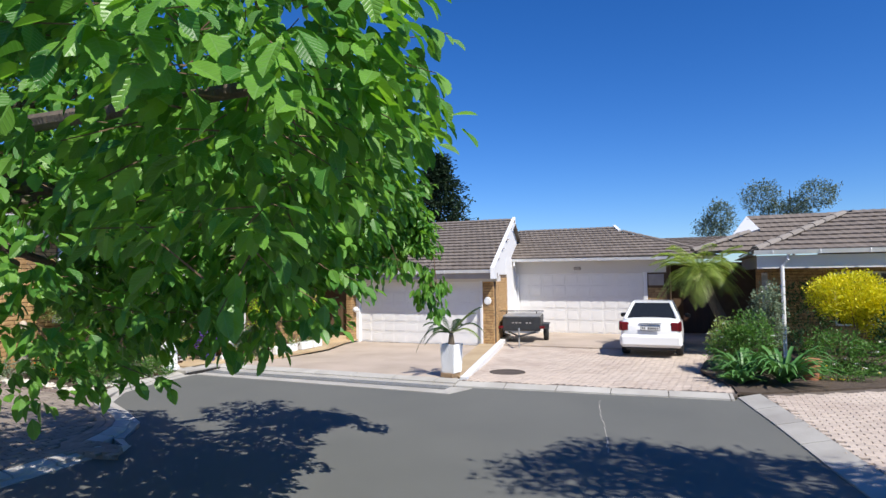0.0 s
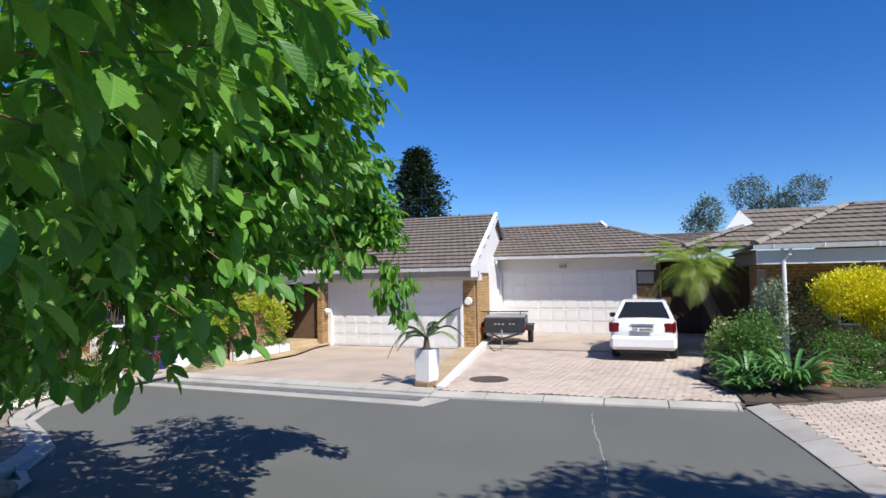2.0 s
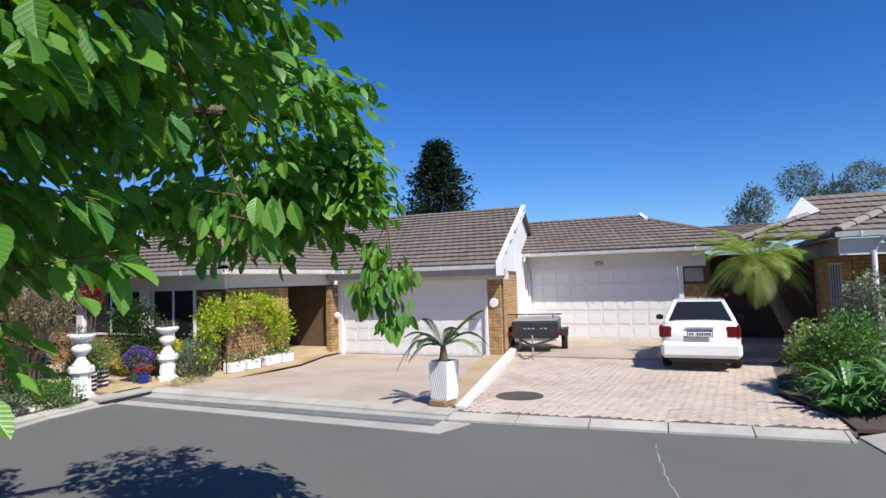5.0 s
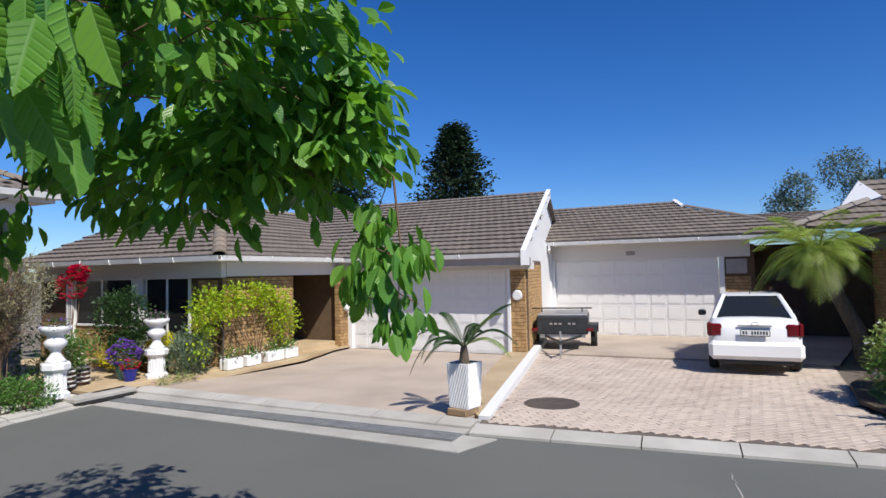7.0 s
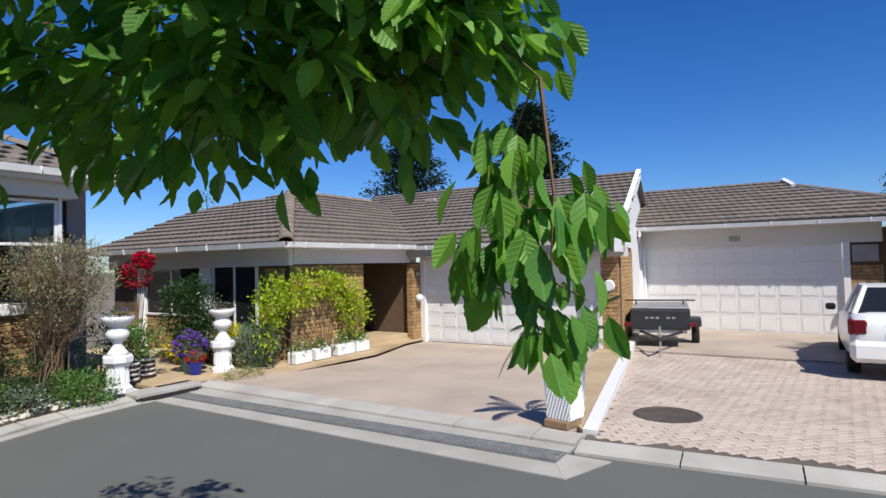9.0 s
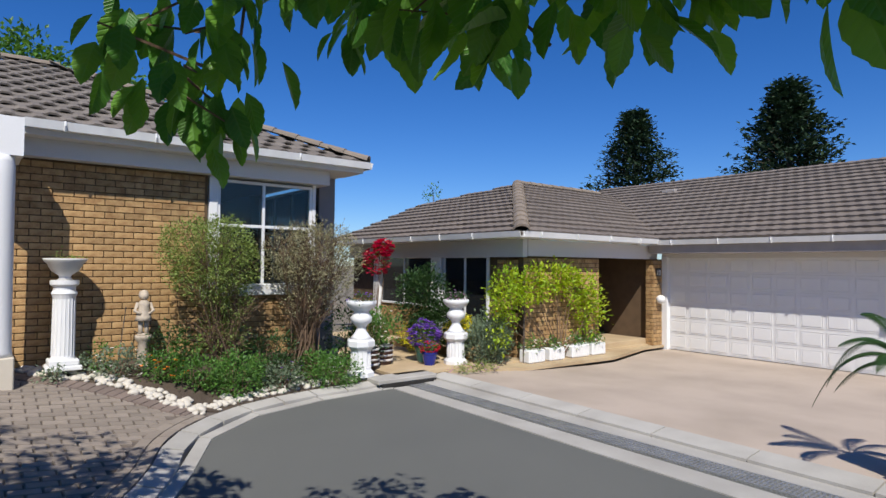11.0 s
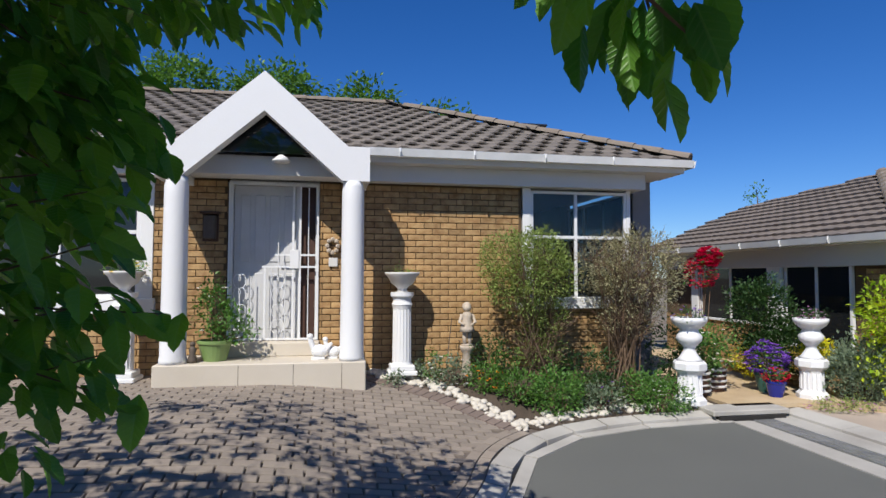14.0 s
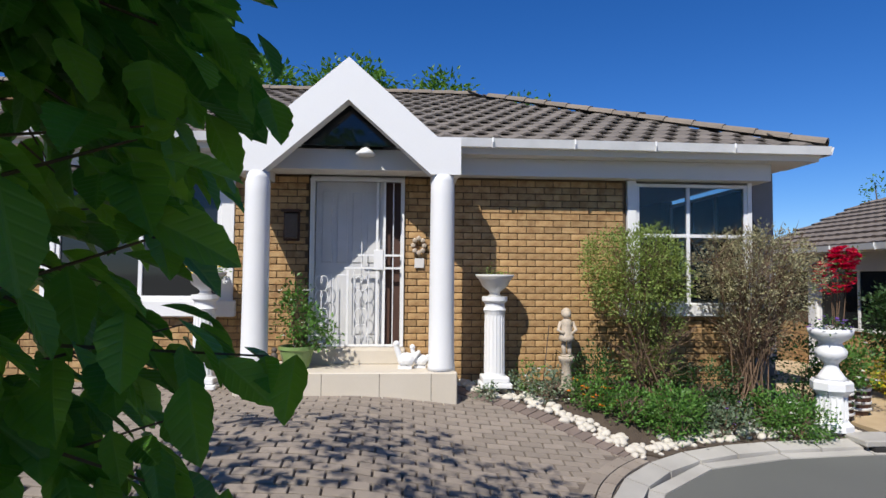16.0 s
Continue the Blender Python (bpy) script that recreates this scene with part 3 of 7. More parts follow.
def tile_field(parent, eave0, along, up, poly, material, course=0.3, wave=0.3, amp=0.022, lip=0.03, name="roof_tiles", singles=0, window=None):
    """Rows of wavy interlocking tiles on a slope. poly: the field's outline in metres along and up the slope."""
    e, al, up = Vector(eave0), Vector(along).normalized(), Vector(up).normalized()
    nr = al.cross(up).normalized()
    if nr.z < 0:
        nr = -nr
    us, vs = [p[0] for p in poly], [p[1] for p in poly]
    verts, faces, made = [], [], 0
    prof = [(0.0, 0.0), (0.14, 1.0), (0.36, 1.0), (0.5, 0.0), (0.72, -0.35), (1.0, 0.0)]
    single_me = None
    rnd = random.Random(11)
    r = 0
    v = min(vs)
    while v < max(vs):
        u = min(us) + (wave / 2 if r % 2 else 0) - wave / 2
        while u < max(us):
            if inside(poly, u + wave / 2, min(v + course / 2, max(vs) - 0.01)):
                one = singles > made and window and window[0] < u < window[1] and window[2] < v < window[3]
                if one:
                    if single_me is None:
                        sv, sf = [], []
                        for (pu, ph) in prof:
                            for (pv, lift) in ((-0.02, 0.03), (course, 0.004)):
                                sv.append((pu * wave, pv, ph * amp + lift))
                        for i in range(len(prof)):
                            sv.append((prof[i][0] * wave, -0.02, prof[i][1] * amp + 0.003))
                        nn = len(prof)
                        for i in range(nn - 1):
                            sf.append((2 * i, 2 * i + 2, 2 * i + 3, 2 * i + 1))
                            sf.append((2 * nn + i, 2 * nn + i + 1, 2 * i + 2, 2 * i))
                        single_me = from_arrays("roof_tile", sv, sf, material)
                    ob = new("roof_tile", single_me)
                    ob.parent = parent
                    m = Matrix((al, up, nr)).transposed().to_4x4()
                    m.translation = e + al * u + up * v + nr * rnd.uniform(0, 0.004)
                    ob.matrix_world = m
                    made += 1
                else:
                    k = len(verts)
                    lift = rnd.uniform(0, 0.005)
                    for (pu, ph) in prof:
                        for (pv, l) in ((-0.02, lip), (course, 0.004)):
                            verts.append(tuple(e + al * (u + pu * wave) + up * (v + pv) + nr * (ph * amp + l + lift)))
                    for (pu, ph) in prof:
                        verts.append(tuple(e + al * (u + pu * wave) + up * (v - 0.02) + nr * (ph * amp + 0.003)))
                    nn = len(prof)
                    for i in range(nn - 1):
                        faces.append((k + 2 * i, k + 2 * i + 2, k + 2 * i + 3, k + 2 * i + 1))
                        faces.append((k + 2 * nn + i, k + 2 * nn + i + 1, k + 2 * i + 2, k + 2 * i))
            u += wave
        v += course
        r += 1
    if verts:
        part(name, from_arrays(name, verts, faces, material), None, parent, kind="stuff")


def ridge_caps(parent, a, b, material=RIDGE, step=0.42, r=0.11, singles=True):
    a, b = Vector(a), Vector(b)
    d = (b - a).normalized()
    side = d.cross(Vector((0, 0, 1))).normalized()
    upv = side.cross(d)
    sv, sf = [], []
    n = 6
    for (t, rr) in ((0.0, r * 1.12), (step + 0.03, r * 0.92)):
        for k in range(n + 1):
            an = math.pi * k / n
            sv.append(tuple(Vector((t, -rr * math.cos(an), rr * 0.75 * math.sin(an)))))
    for (t, rr) in ((0.0, r * 0.95),):
        for k in range(n + 1):
            an = math.pi * k / n
            sv.append((t, -rr * math.cos(an), rr * 0.6 * math.sin(an)))
    for k in range(n):
        sf.append((k, k + 1, n + 2 + k, n + 1 + k))
        sf.append((2 * n + 2 + k, 2 * n + 3 + k, k + 1, k))
    me = from_arrays("ridge_tile", sv, sf, material)
    L = (b - a).length
    m = Matrix((d, side, upv)).transposed().to_4x4()
    for i in range(int(L / step)):
        ob = new("ridge_tile", me)
        ob.parent = parent
        mm = m.copy()
        mm.translation = a + d * (i * step)
        ob.matrix_world = mm


def slope(parent, pts, thick=0.06, material=None):
    part("roof_slab", solid(bmesh.new(), pts, thick), material or TILE_A, parent)


def gutter(parent, a, b, out, name="gutter"):
    """A box gutter with brackets from a to b."""
    a, b, out = Vector(a), Vector(b), Vector(out)
    d = (b - a).normalized()
    bm = bmesh.new()
    prof = [(0, 0), (0, -0.1), (0.1, -0.1), (0.13, 0.0), (0.118, 0.0), (0.092, -0.088), (0.012, -0.088), (0.012, 0)]
    ra = [bm.verts.new(a + out * u + Vector((0, 0, w))) for u, w in prof]
    rb = [bm.verts.new(b + out * u + Vector((0, 0, w))) for u, w in prof]
    for i in range(len(prof)):
        j = (i + 1) % len(prof)
        bm.faces.new((ra[i], ra[j], rb[j], rb[i]))
    bm.faces.new(ra)
    bm.faces.new(rb[::-1])
    bmesh.ops.recalc_face_normals(bm, faces=bm.faces)
    L = (b - a).length
    for i in range(max(2, int(L / 1.0))):
        c = a + d * (0.4 + i * 1.0)
        if (c - a).length < L:
            tube(bm, [c + out * 0.125 + Vector((0, 0, 0.006)), c + out * 0.137 + Vector((0, 0, -0.05)), c + out * 0.11 + Vector((0, 0, -0.11))], 0.012, seg=5)
    part(name, bm, GUTTER, parent)


def window(parent, x, y, z, w, h, along, mull=(), trans=(), depth=0.06, frame=0.05, glass=DARKGLASS, name="window", material=ALU, label=""):
    """A framed window in a wall. x, y, z: its lower corner; along: its direction; the room lies to the left of along."""
    al = Vector((*along, 0)).normalized()
    m = Matrix.Translation((x, y, z)) @ Matrix.Rotation(math.atan2(al.y, al.x), 4, "Z")
    win = new(name)
    win.parent = parent
    win.matrix_world = m
    bm = bmesh.new()
    f = frame
    box(bm, 0, -depth / 2, 0, w, depth / 2, f, 0.005)
    box(bm, 0, -depth / 2, h - f, w, depth / 2, h, 0.005)
    box(bm, 0, -depth / 2, f, f, depth / 2, h - f, 0.005)
    box(bm, w - f, -depth / 2, f, w, depth / 2, h - f, 0.005)
    for u in mull:
        box(bm, u - f / 2, -depth / 2 + 0.004, f, u + f / 2, depth / 2 - 0.004, h - f, 0.004)
    for v in trans:
        box(bm, f, -depth / 2 + 0.008, v - f / 2, w - f, depth / 2 - 0.008, v + f / 2, 0.004)
    o = part("frame", bm, material, win)
    us = [0, *mull, w]
    vs = [0, *trans, h]
    for i in range(len(us) - 1):
        for j in range(len(vs) - 1):
            o = part("pane", boxes((us[i] + f * 0.4, -0.004, vs[j] + f * 0.4, us[i + 1] - f * 0.4, 0.004, vs[j + 1] - f * 0.4)), glass, win)
    if label:
        tagged(win, label)
    return win


def house_b():
    h = thing("brick_house", "tan brick house with grey tiled roof and white portico", "house", -9.6, 7, 0.4)
    PLACED.add(h.name)
    X = -9.56
    def seg(y0, y1, z0, z1):
        part("wall", boxes((X - 0.24, y0, z0, X - 0.004, y1, z1)), MORTAR, h, "tan brick wall with dark mortar")
    seg(-6, 3.3, 0.2, 3.12), seg(3.3, 5.5, 0.2, 1.4), seg(5.5, 6.44, 0.2, 3.12), seg(6.44, 7.64, 0.2, 0.93), seg(7.64, 10.5, 0.2, 3.12), seg(10.5, 12.2, 0.0, 1.4)
    brick_face(h, (X, -6, 0), (0, 1, 0), (1, 0, 0), 18.2, 0.25, 3.1, [(9.3, 11.5, 1.4, 3.2), (12.44, 13.64, 0.0, 3.2), (16.46, 18.3, 1.4, 3.2)], singles=300, single_from=13.6, single_to=16.5)
    # side wall and rooms behind
    bm = bmesh.new()
    box(bm, -17, 12.0, 0.0, X - 0.24, 12.2, 1.4)
    part("side_wall", bm, MORTAR, h)
    # upper wall added so that the corner window's left pane looks dark
    part("side_wall", boxes((-17, 12.0, 1.4, -11.86, 12.2, 3.12)), ROOM_SHADED, h)
    brick_face(h, (X - 0.01, 12.2, 0), (-1, 0, 0), (0, 1, 0), 5.0, 0.1, 1.4)
    part("ceiling_board", boxes((-17, -6, 3.13, X - 0.25, 12.2, 3.17)), PLASTER, h)
    each("inner_wall", ROOM_SHADED, h, "inner room wall with indoor shade put into its colour", 0.0, (-12.6, -6, 0.3, -12.5, 10.9, 3.13), (-12.5, 8.9, 0.9, X - 0.25, 9.0, 3.13))
    part("inner_floor", boxes((-17, -6, 0.85, X - 0.25, 12.0, 0.9)), WOOD, h)
    # fascia, soffit
    each("fascia", PLASTER, h, "grey-white plastered fascia under the gutter", 0.0, (X - 0.26, 8.28, 3.08, -9.36, 12.35, 3.3), (X - 0.26, 8.28, 3.302, -9.14, 12.84, 3.37), (X - 0.26, -6, 3.08, -9.36, 5.7, 3.3), (X - 0.26, -6, 3.302, -9.14, 5.71, 3.37), (-17, 12.36, 3.302, X - 0.262, 12.8, 3.37))
    gutter(h, (-9.14, 8.28, 3.47), (-9.14, 12.92, 3.47), (1, 0, 0))
    gutter(h, (-9.14, -6, 3.47), (-9.14, 5.72, 3.47), (1, 0, 0))
    gutter(h, (-17, 12.85, 3.47), (-9.05, 12.85, 3.47), (0, 1, 0))
    # roof
    a, k = 3.46, 0.437
    slope(h, [(-9.1, -6, a), (-9.1, 12.85, a), (-13, 8.95, a + 3.9 * k), (-13, -6, a + 3.9 * k)], material=TILE_B)
    slope(h, [(-9.1, 12.85, a), (-16.9, 12.85, a), (-13, 8.95, a + 3.9 * k)], material=TILE_B)
    slope(h, [(-16.9, -6, a), (-16.9, 12.85, a), (-13, 8.95, a + 3.9 * k), (-13, -6, a + 3.9 * k)], material=TILE_B)
    s = math.hypot(1, k)
    up = Vector((-1, 0, k)).normalized()
    tile_field(h, (-9.06, 0, a + 0.0), (0, 1, 0), up, [(-2, 0), (12.9, 0), (8.95, 3.9 * s), (-2, 3.9 * s)], TILE_B, singles=300, window=(7.9, 12.9, -1, 3.2))
    tile_field(h, (-9.1, 12.9, a), (-1, 0, 0), Vector((0, -1, k)).normalized(), [(0, 0), (7.8, 0), (3.9, 3.9 * s)], TILE_B)
    ridge_caps(h, (-9.08, 12.9, a + 0.04), (-13, 8.95, a + 3.9 * k + 0.05))
    ridge_caps(h, (-13, 8.95, a + 3.9 * k + 0.04), (-13, 0, a + 3.9 * k + 0.04))
    # chimney cowl
    part("roof_vent", boxes((-12.3, 11.35, 4.0, -12.05, 11.75, 4.66), (-12.36, 11.29, 4.66, -11.99, 11.81, 4.7), bevel=0.01), BLACKP, h, "small black metal roof vent")
    bm = bmesh.new()
    f = [bm.verts.new(p) for p in ((-13.1, 2.3, 5.28), (-13.1, 4.1, 5.28), (-13.1, 3.2, 5.68))]
    b = [bm.verts.new(p) for p in ((-14.6, 2.3, 5.28), (-14.6, 4.1, 5.28), (-14.6, 3.2, 5.68))]
    bm.faces.new(f), bm.faces.new(b[::-1])
    for i in range(3):
        bm.faces.new((f[i], b[i], b[(i + 1) % 3], f[(i + 1) % 3]))
    bmesh.ops.recalc_face_normals(bm, faces=bm.faces)
    part("roof_gable", bm, WHITE, h, "small white gable above the ridge")
    # windows
    window(h, X - 0.02, 10.64, 1.45, 1.5, 1.6, (0, 1), mull=(0.7,), trans=(0.92,), glass=CLEARGLASS, frame=0.045, label="white aluminium four-pane corner window")
    window(h, X - 0.06, 12.16, 1.45, 2.2, 1.6, (-1, 0), mull=(0.75, 1.5), trans=(0.92,), glass=CLEARGLASS, frame=0.045)
    part("corner_mullion", boxes((X - 0.07, 12.14, 1.45, X + 0.02, 12.2, 3.09), bevel=0.004), ALU, h)
    each("window_surround", WHITE, h, "white painted window surround", 0.006, (X - 0.1, 10.52, 1.4, X + 0.03, 10.64, 3.08))
    part("window_sill", boxes((X - 0.1, 10.4, 1.33, X + 0.1, 12.26, 1.5), bevel=0.012), WHITE, h, "thick white plastered sill")
    part("open_sash", solid(bmesh.new(), [(X - 0.35, 12.2, 3.0), (X - 1.05, 12.2, 3.0), (X - 1.05, 12.55, 2.45), (X - 0.35, 12.55, 2.45)], 0.03), BLACKP, h, "open awning sash with a dark frame")
    window(h, X - 0.02, 3.42, 1.5, 1.96, 1.55, (0, 1), mull=(1.0,), trans=(0.85,), label="white window with net curtains and a fixed upper light")
    each("window_surround", WHITE, h, "white painted window surround", 0.006, (X - 0.1, 3.26, 1.4, X + 0.03, 3.42, 3.08), (X - 0.1, 5.38, 1.4, X + 0.03, 5.54, 3.08))
    part("window_sill", boxes((X - 0.1, 3.22, 1.3, X + 0.1, 5.58, 1.5), bevel=0.012), WHITE, h, "thick white plastered sill")
    for y in (3.5, 5.0):
        bm = bmesh.new()
        for i in range(8):
            box(bm, X - 0.2 + 0.02 * (i % 2), y + i * 0.04, 1.55, X - 0.17 + 0.02 * (i % 2), y + i * 0.04 + 0.045, 3.0)
        part("curtain", bm, CURTAIN, h, "white net curtain")
    part("corner_post", boxes((-10.35, 12.48, 0.1, -10.0, 12.79, 3.3), bevel=0.01), GREYPOST, h, "dark grey painted square post under the eave")
    # portico
    gx0, gx1 = -8.93, -8.72
    bm = bmesh.new()
    outer = [(5.72, 2.97), (5.72, 3.4), (5.98, 3.4), (6.99, 4.29), (8.0, 3.4), (8.27, 3.4), (8.27, 2.97), (7.93, 2.97), (6.99, 3.8), (6.05, 2.97)]
    f = [bm.verts.new((gx1, y, z)) for y, z in outer]
    b = [bm.verts.new((gx0, y, z)) for y, z in outer]
    for q in ((0, 1, 2, 9), (2, 3, 8, 9), (3, 4, 7, 8), (4, 5, 6, 7)):
        bm.faces.new([f[i] for i in q])
        bm.faces.new([b[i] for i in q][::-1])
    for i in range(len(outer)):
        j = (i + 1) % len(outer)
        bm.faces.new((f[i], f[j], b[j], b[i]))
    bmesh.ops.recalc_face_normals(bm, faces=bm.faces)
    part("portico_gable", bm, WHITE, h, "smooth white pointed gable frame of the portico")
    for s_ in (-1, 1):
        part("portico_beam", boxes((X, 6.99 + s_ * 1.12 - 0.15, 2.97, gx0 + 0.002, 6.99 + s_ * 1.12 + 0.15, 3.38)), PLASTER, h)
        slope(h, [(gx1 - 0.02, 6.99 + s_ * 1.12, 3.2), (-11.5, 6.99 + s_ * 1.12, 3.2), (-11.5, 6.99, 4.2), (gx1 - 0.02, 6.99, 4.2)], material=WHITE)
    bm = bmesh.new()
    pts = [(-9.02, 6.3, 3.34), (-9.02, 7.7, 3.34), (-9.02, 7.0, 3.98)]
    v = [bm.verts.new(p) for p in pts]
    w = [bm.verts.new((p[0] - 0.02, p[1], p[2])) for p in pts]
    bm.faces.new(v), bm.faces.new(w[::-1])
    for i in range(3):
        bm.faces.new((v[i], w[i], w[(i + 1) % 3], v[(i + 1) % 3]))
    part("gable_glass", bm, DARKGLASS, h, "dark triangular glass in the gable")
    part("lintel", boxes((X, 6.0, 3.08, -9.16, 8.0, 3.33), bevel=0.005), PLASTER, h)
    part("porch_step", boxes((X, 5.8, 0.3, -8.66, 8.24, 0.755), bevel=0.012), SLABCREAM, h, "cream tiled porch platform")
    part("porch_joint", boxes(*[(-8.664, y - 0.003, 0.4, -8.6585, y + 0.003, 0.74) for y in (6.75, 7.38, 7.95)]), JOINT, h)
    part("door_step", boxes((X, 6.4, 0.755, -9.28, 7.66, 0.93), bevel=0.01), SLABCREAM, h)
    for y in (5.985, 8.07):
        part("column", lathe([(0.155, 0.756), (0.155, 0.8), (0.147, 0.85), (0.142, 1.5), (0.137, 2.72), (0.136, 2.86), (0.128, 2.9), (0.128, 2.97)], 28, (-8.83, y, 0)), WHITE, h, "round smooth white column", smooth=True)
    d = new("front_door")
    d.parent = h
    d.matrix_world = pose(X - 0.05, 6.46, 0.93)
    part("leaf", boxes((-0.08, 0.06, 0, -0.04, 0.9, 2.08), bevel=0.004), CURTAIN, d, "pale panelled front door behind a screen")
    each("door_panel", CURTAIN, d, "", 0.006, *[(-0.045, 0.14 + i * 0.19, z0, -0.028, 0.27 + i * 0.19, z1) for i in range(4) for z0, z1 in ((0.15, 0.9), (1.05, 1.95))])
    part("side_glass", boxes((-0.08, 0.92, 0, -0.06, 1.16, 2.08)), DARKWOOD, d, "dark wooden side panel")
    part("door_frame", boxes((-0.1, 0, 0, 0.02, 0.05, 2.14), (-0.1, 0.87, 0, 0.02, 0.92, 2.14), (-0.1, 1.13, 0, 0.02, 1.18, 2.14), (-0.1, 0.05, 2.09, 0.02, 1.13, 2.14), bevel=0.004), ALU, d, "white metal door frame")
    g = new("security_gate")
    g.parent = h
    g.matrix_world = pose(X + 0.02, 6.46, 0.94)
    bm = bmesh.new()
    for y in (0.02, 0.48, 0.84, 0.93, 1.16):
        box(bm, 0, y - 0.014, 0, 0.028, y + 0.014, 2.08 if y in (0.02, 0.84, 0.93, 1.16) else 0.95)
    for y0, y1, z in ((0.0, 1.17, 0.0), (0.44, 0.84, 0.96), (0.6, 0.84, 1.12), (0.93, 1.17, 0.96), (0.93, 1.17, 1.12), (0, 1.17, 2.06)):
        box(bm, 0.002, y0, z, 0.026, y1, z + 0.026)
    part("gate_frame", bm, WHITE, g, "white welded security gate frame")
    for y, z1 in ((0.16, 0.62), (0.3, 0.85), (0.48, 0.95), (0.56, 0.95), (0.65, 0.95), (0.74, 0.95), (1.04, 2.05), (0.65, 1.3)):
        part("bar", tube(bmesh.new(), [(0.014, y, 0.02), (0.014, y, z1)], 0.007), WHITE, g)
    def scroll(y, z, s):
        pts = []
        for i in range(22):
            t = i / 21
            an = -1.2 + t * 4.8
            r = 0.11 * (1 - 0.62 * t)
            pts.append((0.014, y + s * (0.02 + r * math.cos(an) * 0.62), z + r * math.sin(an)))
        return pts
    for y in (0.16, 0.65):
        for z in (0.2, 0.4, 0.62, 0.8):
            for s_ in (-1, 1):
                part("scroll", tube(bmesh.new(), scroll(y, z, s_), 0.006, 0.005, 5), WHITE, g)
    part("lock", boxes((0.0, 0.8, 0.95, 0.04, 0.92, 1.2), bevel=0.004), WHITE, g)
    part("porch_lamp", lathe([(0.02, 0.08), (0.05, 0.06), (0.12, 0.0), (0.1, -0.02), (0.0, -0.02)], 20, (-9.05, 7.17, 3.25)), GUTTER, h, "white shallow dish porch lamp", smooth=True)
    return h


SLABCREAM = mat("cream_porch_tile", (0.56, 0.5, 0.41), 0.7, 2, 0.15, 80, 0.05, 0.1, color2=(0.45, 0.39, 0.3))


def panel_door(parent, x, y, w, h, rows=4, cols=8, rz=0.0, z=0.02):
    d = new("garage_door")
    d.parent = parent
    d.matrix_world = pose(x, y, z, 0, 0, rz)
    for r in range(rows):
        part("door_section", boxes((0, 0, r * h / rows + 0.001, w, 0.04, (r + 1) * h / rows - 0.001)), DOORWHITE, d)
    cw, rh = w / cols, h / rows
    me = None
    for r in range(rows):
        for c in range(cols):
            if me is None:
                bm = bmesh.new()
                box(bm, -cw / 2 + 0.055, -0.009, -rh / 2 + 0.06, cw / 2 - 0.055, 0.0, rh / 2 - 0.06, 0.006)
                for s0, s1 in (((-cw / 2 + 0.028, -rh / 2 + 0.03), (cw / 2 - 0.028, -rh / 2 + 0.042)), ((-cw / 2 + 0.028, rh / 2 - 0.042), (cw / 2 - 0.028, rh / 2 - 0.03)), ((-cw / 2 + 0.028, -rh / 2 + 0.03), (-cw / 2 + 0.04, rh / 2 - 0.03)), ((cw / 2 - 0.04, -rh / 2 + 0.03), (cw / 2 - 0.028, rh / 2 - 0.03))):
                    box(bm, s0[0], -0.006, s0[1], s1[0], 0.0, s1[1])
                me = mesh_from("panel", bm)
                me.materials.append(DOORWHITE)
            ob = new("panel", me)
            ob.parent = d
            ob.matrix_parent_inverse = Matrix()
            ob.location = ((c + 0.5) * cw, 0.0, (r + 0.5) * rh)
    return tagged(d, "white sectional garage door with raised panels")


def roof_plane(h, pts, poly_up, material=TILE_A):
    """pts: the corners in space, the first two along the eave. Tiles fill the same outline."""
    P = [Vector(p) for p in pts]
    al = (P[1] - P[0]).normalized()
    nr = al.cross(P[2] - P[0]).normalized()
    if nr.z < 0:
        nr = -nr
    up = nr.cross(al).normalized()
    if up.z < 0:
        up = -up
    slope(h, pts, material=material)
    poly = [((p - P[0]).dot(al), (p - P[0]).dot(up)) for p in P]
    tile_field(h, P[0] + nr * 0.01, al, up, poly, material, course=0.31, wave=0.22, amp=0.007, lip=0.046)


